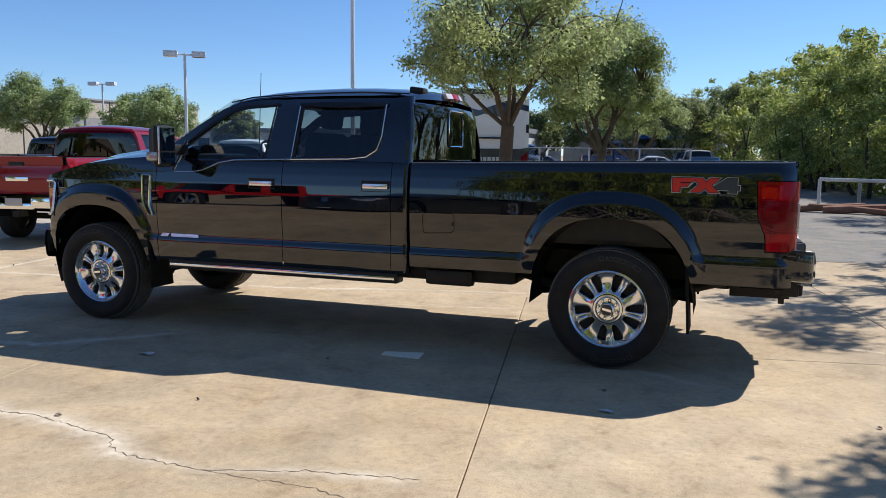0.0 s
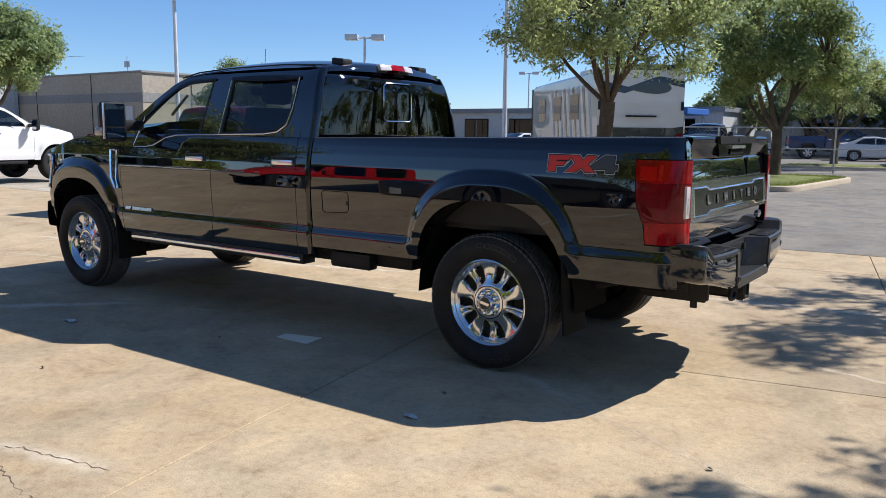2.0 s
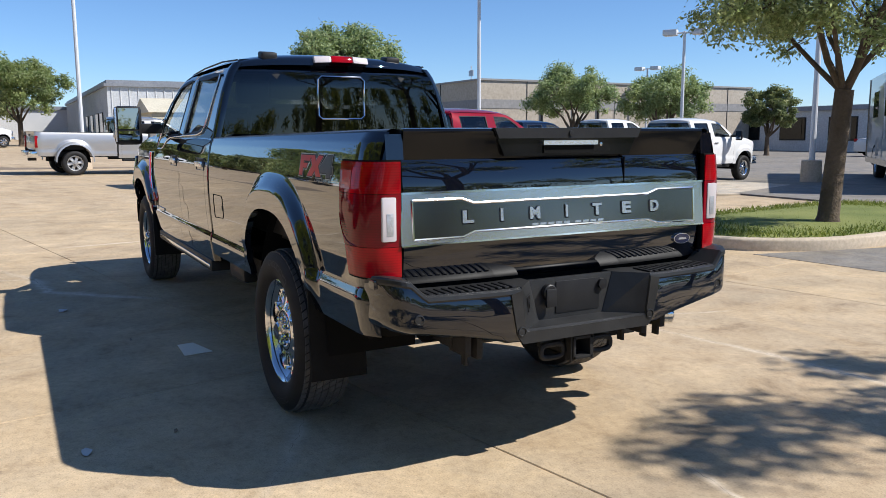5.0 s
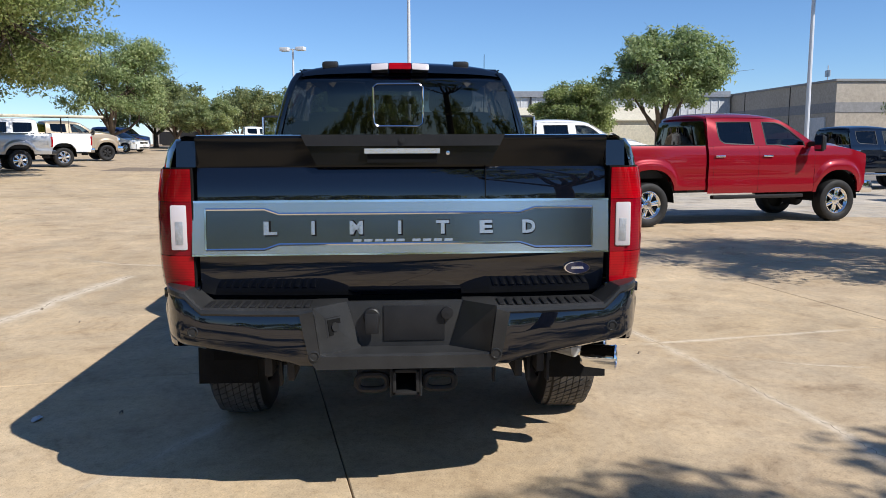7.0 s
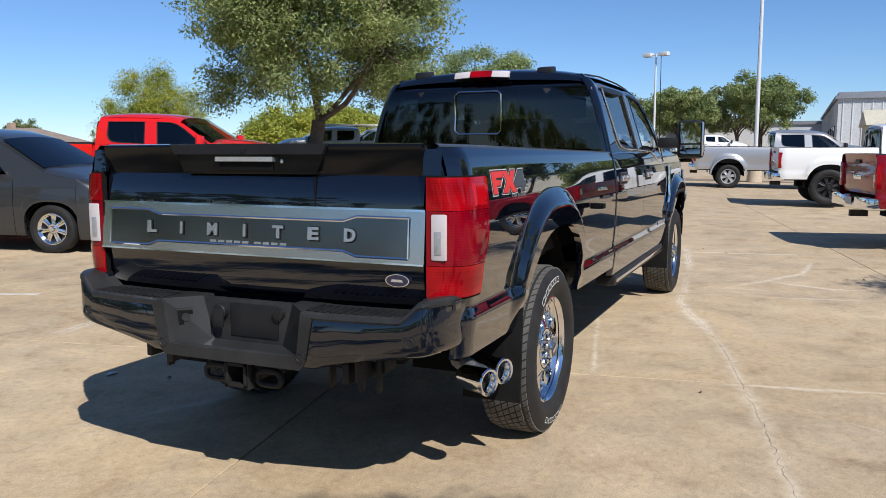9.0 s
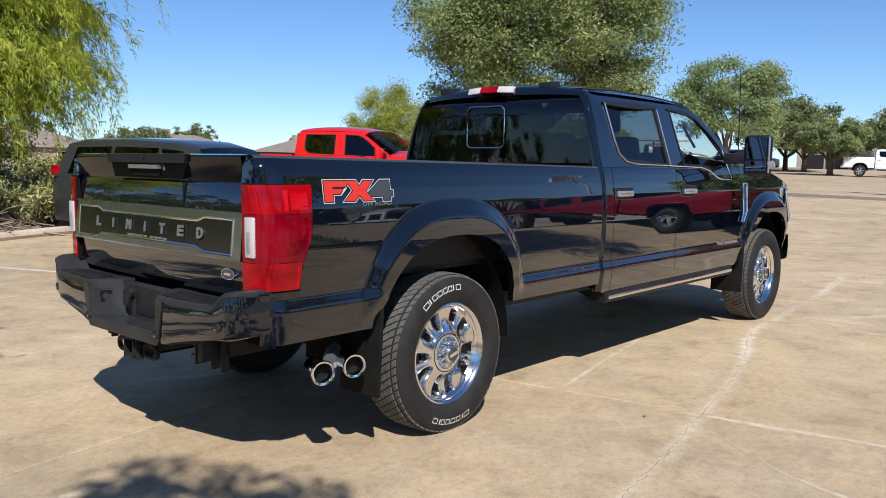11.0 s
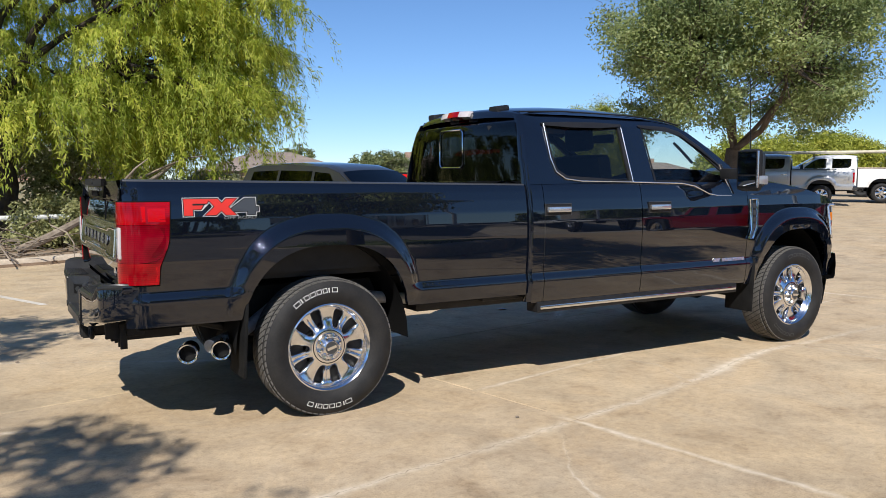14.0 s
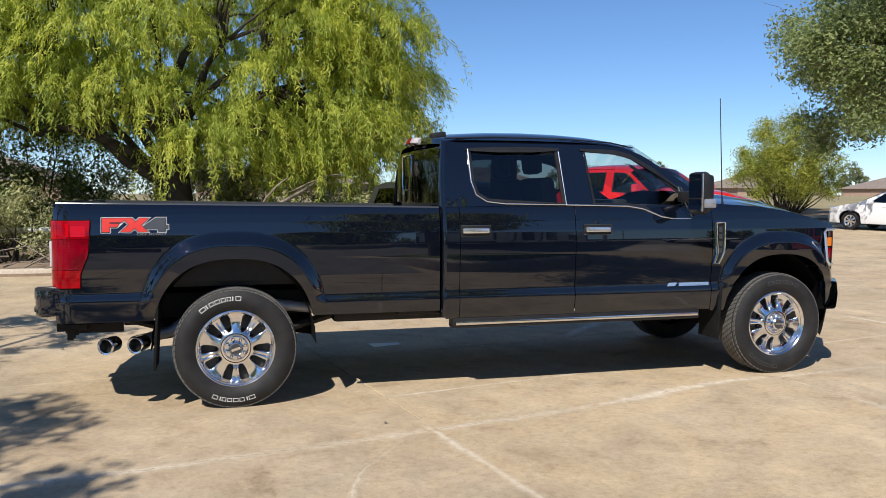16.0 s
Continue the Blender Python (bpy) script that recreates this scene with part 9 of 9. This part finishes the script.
LANE = [("silver sedan in the lane", SILVER_PAINT, SEDAN_PROF, SEDAN_WIN, 2.7, (-12.5, 47.0), (0.95, 0.3)), ("white sedan in the lane", WHITE_PAINT, SEDAN_PROF, SEDAN_WIN, 2.7, (-5.0, 47.5), (0.95, 0.3)), ("black sedan along the woods", BLACK_PAINT, SEDAN_PROF, SEDAN_WIN, 2.7, (0.2, 36.0), (-0.05, 1)), ("white sport utility along the woods", WHITE_PAINT, SUV_PROF, SUV_WIN, 2.9, (-0.4, 42.5), (-0.05, 1)), ("grey sport utility along the woods", GREY_PAINT, SUV_PROF, SUV_WIN, 2.9, (-1.0, 49.5), (-0.05, 1)), ("silver sport utility along the woods", SILVER_PAINT, SUV_PROF, SUV_WIN, 2.9, (-1.8, 57.0), (-0.05, 1)), ("white sedan before the low shop", WHITE_PAINT, SEDAN_PROF, SEDAN_WIN, 2.7, (-25.0, 43.0), (0.3, 0.95)), ("white sport utility before the low shop", WHITE_PAINT, SUV_PROF, SUV_WIN, 2.9, (-18.0, 36.0), (0.95, 0.25))]
for lab, col, pr, wi, wb2, p, hd in LANE:
    parked_car(lab, "car", col, pr, wi, wb2, 0.93, heading_pose(p, hd, 0.8), group="cars in the lane")


# ---- motor coach ----
def motor_coach(m):
    c = thing("motor_coach", "champagne and grey motor coach with dark swooshes", "motorhome", "", m)
    L, H, W = 9.8, 3.34, 1.27
    # shell: rounded box section swept along the length
    sec = [(-W, 0.45), (-W, 1.2), (-W, 3.2), (-W + 0.05, H - 0.16), (-W + 0.18, H - 0.03), (0, H), (W - 0.18, H - 0.03), (W - 0.05, H - 0.16), (W, 3.2), (W, 1.2), (W, 0.45)]
    G = [[(x, y * (1 - e), 0.45 + (z - 0.45) * (1 - e * 0.6)) for y, z in sec] for x, e in ((1.9, 0.05), (1.98, 0.02), (1.92, 0.0), (1.7, 0.0), (-L + 2.4, 0.0), (-L + 2.0, 0.02), (-L + 1.9, 0.05))]
    v, f = sheet(G[2:])
    piece("shell", v, flip((v, f))[1], RV_BODY, c)
    def rear(outline, h0, h1, mat, nm, lab=""):
        return piece(nm, *prism(outline, h0, h1, lambda u, w, h: (1.92 + h, u, w)), mat, c, lab, smooth=False)
    rear([(-W, 0.45), (W, 0.45), (W, 3.2), (W - 0.05, H - 0.16), (W - 0.18, H - 0.03), (-W + 0.18, H - 0.03), (-W + 0.05, H - 0.16), (-W, 3.2)], -0.02, 0.02, RV_BODY, "rear_cap")
    rear([(-W, 0.45), (W, 0.45), (W, 1.70), (W - 0.3, 1.65), (-W + 0.3, 1.65), (-W, 1.71)], 0.02, 0.05, RV_GREY, "lower_cap", "charcoal lower rear")
    rear([(-W + 0.02, 2.78), (-0.5, 2.62), (0.5, 2.95), (W - 0.02, 2.80), (W - 0.02, 2.98), (0.5, 3.12), (-0.4, 2.80), (-W + 0.02, 2.98)], 0.02, 0.035, RV_NAVY, "swoosh")
    o = [(0.25 + 0.62 * math.cos(a), 2.78 + 0.16 * math.sin(a) * (1 + 0.3 * math.cos(a))) for a in np.linspace(0, 2 * math.pi, 24, endpoint=False)]
    rear(o, 0.035, 0.042, RV_DARK, "swoosh")
    rear([(-W + 0.1, 3.28), (W - 0.1, 3.28), (W - 0.16, 3.44), (-W + 0.16, 3.44)], 0.02, 0.04, RV_DARK, "top_band")
    rear([(-0.45, 1.95), (0.45, 1.95), (0.45, 2.0), (-0.45, 2.0)], 0.05, 0.08, PLASTIC, "rear_grab")
    for k in range(6):
        rear([(-0.42 + k * 0.145, 1.25), (-0.31 + k * 0.145, 1.25), (-0.31 + k * 0.145, 1.40), (-0.42 + k * 0.145, 1.40)], 0.05, 0.06, SILVER_PAINT, "name_bar")
    for s in (-1, 1):
        rear([(s * 1.02, 1.00), (s * 1.22, 1.00), (s * 1.22, 1.55), (s * 1.02, 1.42)][::s], 0.05, 0.07, DARK_LENS, "tail_lamp")
        rear([(s * 1.18, 2.15), (s * 1.26, 2.15), (s * 1.26, 2.4), (s * 1.18, 2.4)][::s], 0.02, 0.05, PLASTIC, "marker")
        for x in (0.0, 0.0 - 5.6):
            wheel(0.46, 0.28, 0.28, 8, c, Matrix.Translation((x, s * 1.08, 0.46)), side=s, rim_mat=POLISHED, seg=28, detail=False)
            G2 = []
            for k in range(11):
                t = math.pi * k / 10
                G2.append([(x - 0.58 * math.cos(t), s * (W + 0.004), 0.46 + 0.58 * math.sin(t)), (x - 0.52 * math.cos(t), s * (W + 0.004), 0.46 + 0.52 * math.sin(t)), (x - 0.52 * math.cos(t), s * (W - 0.3), 0.46 + 0.52 * math.sin(t))])
            piece("wheel_arch", *sheet(G2), DEEP_BLACK, c)
        # graphics and panes along the side
        def side(outline, h0, h1, mat, nm, s=s):
            o = outline[::-1] if s > 0 else outline
            return piece(nm, *prism(o, h0, h1, lambda u, w, h: (u, s * (W + h), w)), mat, c, smooth=False)
        side([(-L + 2.0, 0.45), (1.9, 0.45), (1.9, 0.62), (-L + 2.0, 0.62)], 0.002, 0.012, RV_DARK, "skirt")
        for k in range(9):
            x = 1.6 - k * 0.62
            side([(x, 0.9 + 0.02 * k), (x - 0.10, 0.9), (x - 0.9, 2.9), (x - 0.62, 2.95)], 0.002, 0.008, RV_DARK if k % 2 else DECAL_WHITE, "swoosh")
        for x in (-0.2, -2.6, -5.2):
            w = side([(x - 1.1, 1.9), (x, 1.9), (x, 2.7), (x - 1.1, 2.7)], 0.008, 0.02, GLASS_DARK, "window")
        for k in range(4):
            x = 1.2 - k * 1.7
            side([(x - 1.4, 0.66), (x, 0.66), (x, 1.25), (x - 1.4, 1.25)], 0.002, 0.014, RV_BODY, "locker_door")
    piece("front_cap", *sheet([[(-L + 1.92 + 0.0, y, z) for y, z in sec], [(-L + 1.75, y * 0.97, z) for y, z in sec], [(-L + 1.70, 0, 1.8) for y, z in sec]]), RV_BODY, c)
    for x in (-0.5, -3.0):
        part("roof_unit", box_bm(x - 0.5, x + 0.5, -0.45, 0.45, H - 0.02, H + 0.28, 0.08), METAL_WALL, c)
    part("underbody", box_bm(-L + 2.2, 1.85, -1.1, 1.1, 0.35, 0.7), DEEP_BLACK, c)
    tb = new("tow_bar")
    tb.parent = c
    piece("bar", *tube([(1.95, -0.3, 0.55), (2.15, 0.1, 0.6), (2.2, 0.6, 0.62)], [0.04, 0.04, 0.03], 8), DARK_RED_PAINT, tb)
    v, f = lathe([(-0.06, 0.12), (-0.06, 0.22), (0.06, 0.22), (0.06, 0.12)], 18, centre=(2.1, 0.45, 0.36), closed=True)
    piece("small_wheel", v, f, RUBBER, tb)
    return c


RH = radians(130)
RL = Vector((-7.22, 16.42))
hd = Vector((math.cos(RH), math.sin(RH)))
rr = RL + Vector((hd.y, -hd.x)) * 1.27 + hd * 1.92
motor_coach(Matrix.Translation((rr.x, rr.y, 0)) @ Matrix.Rotation(RH + math.pi, 4, 'Z'))
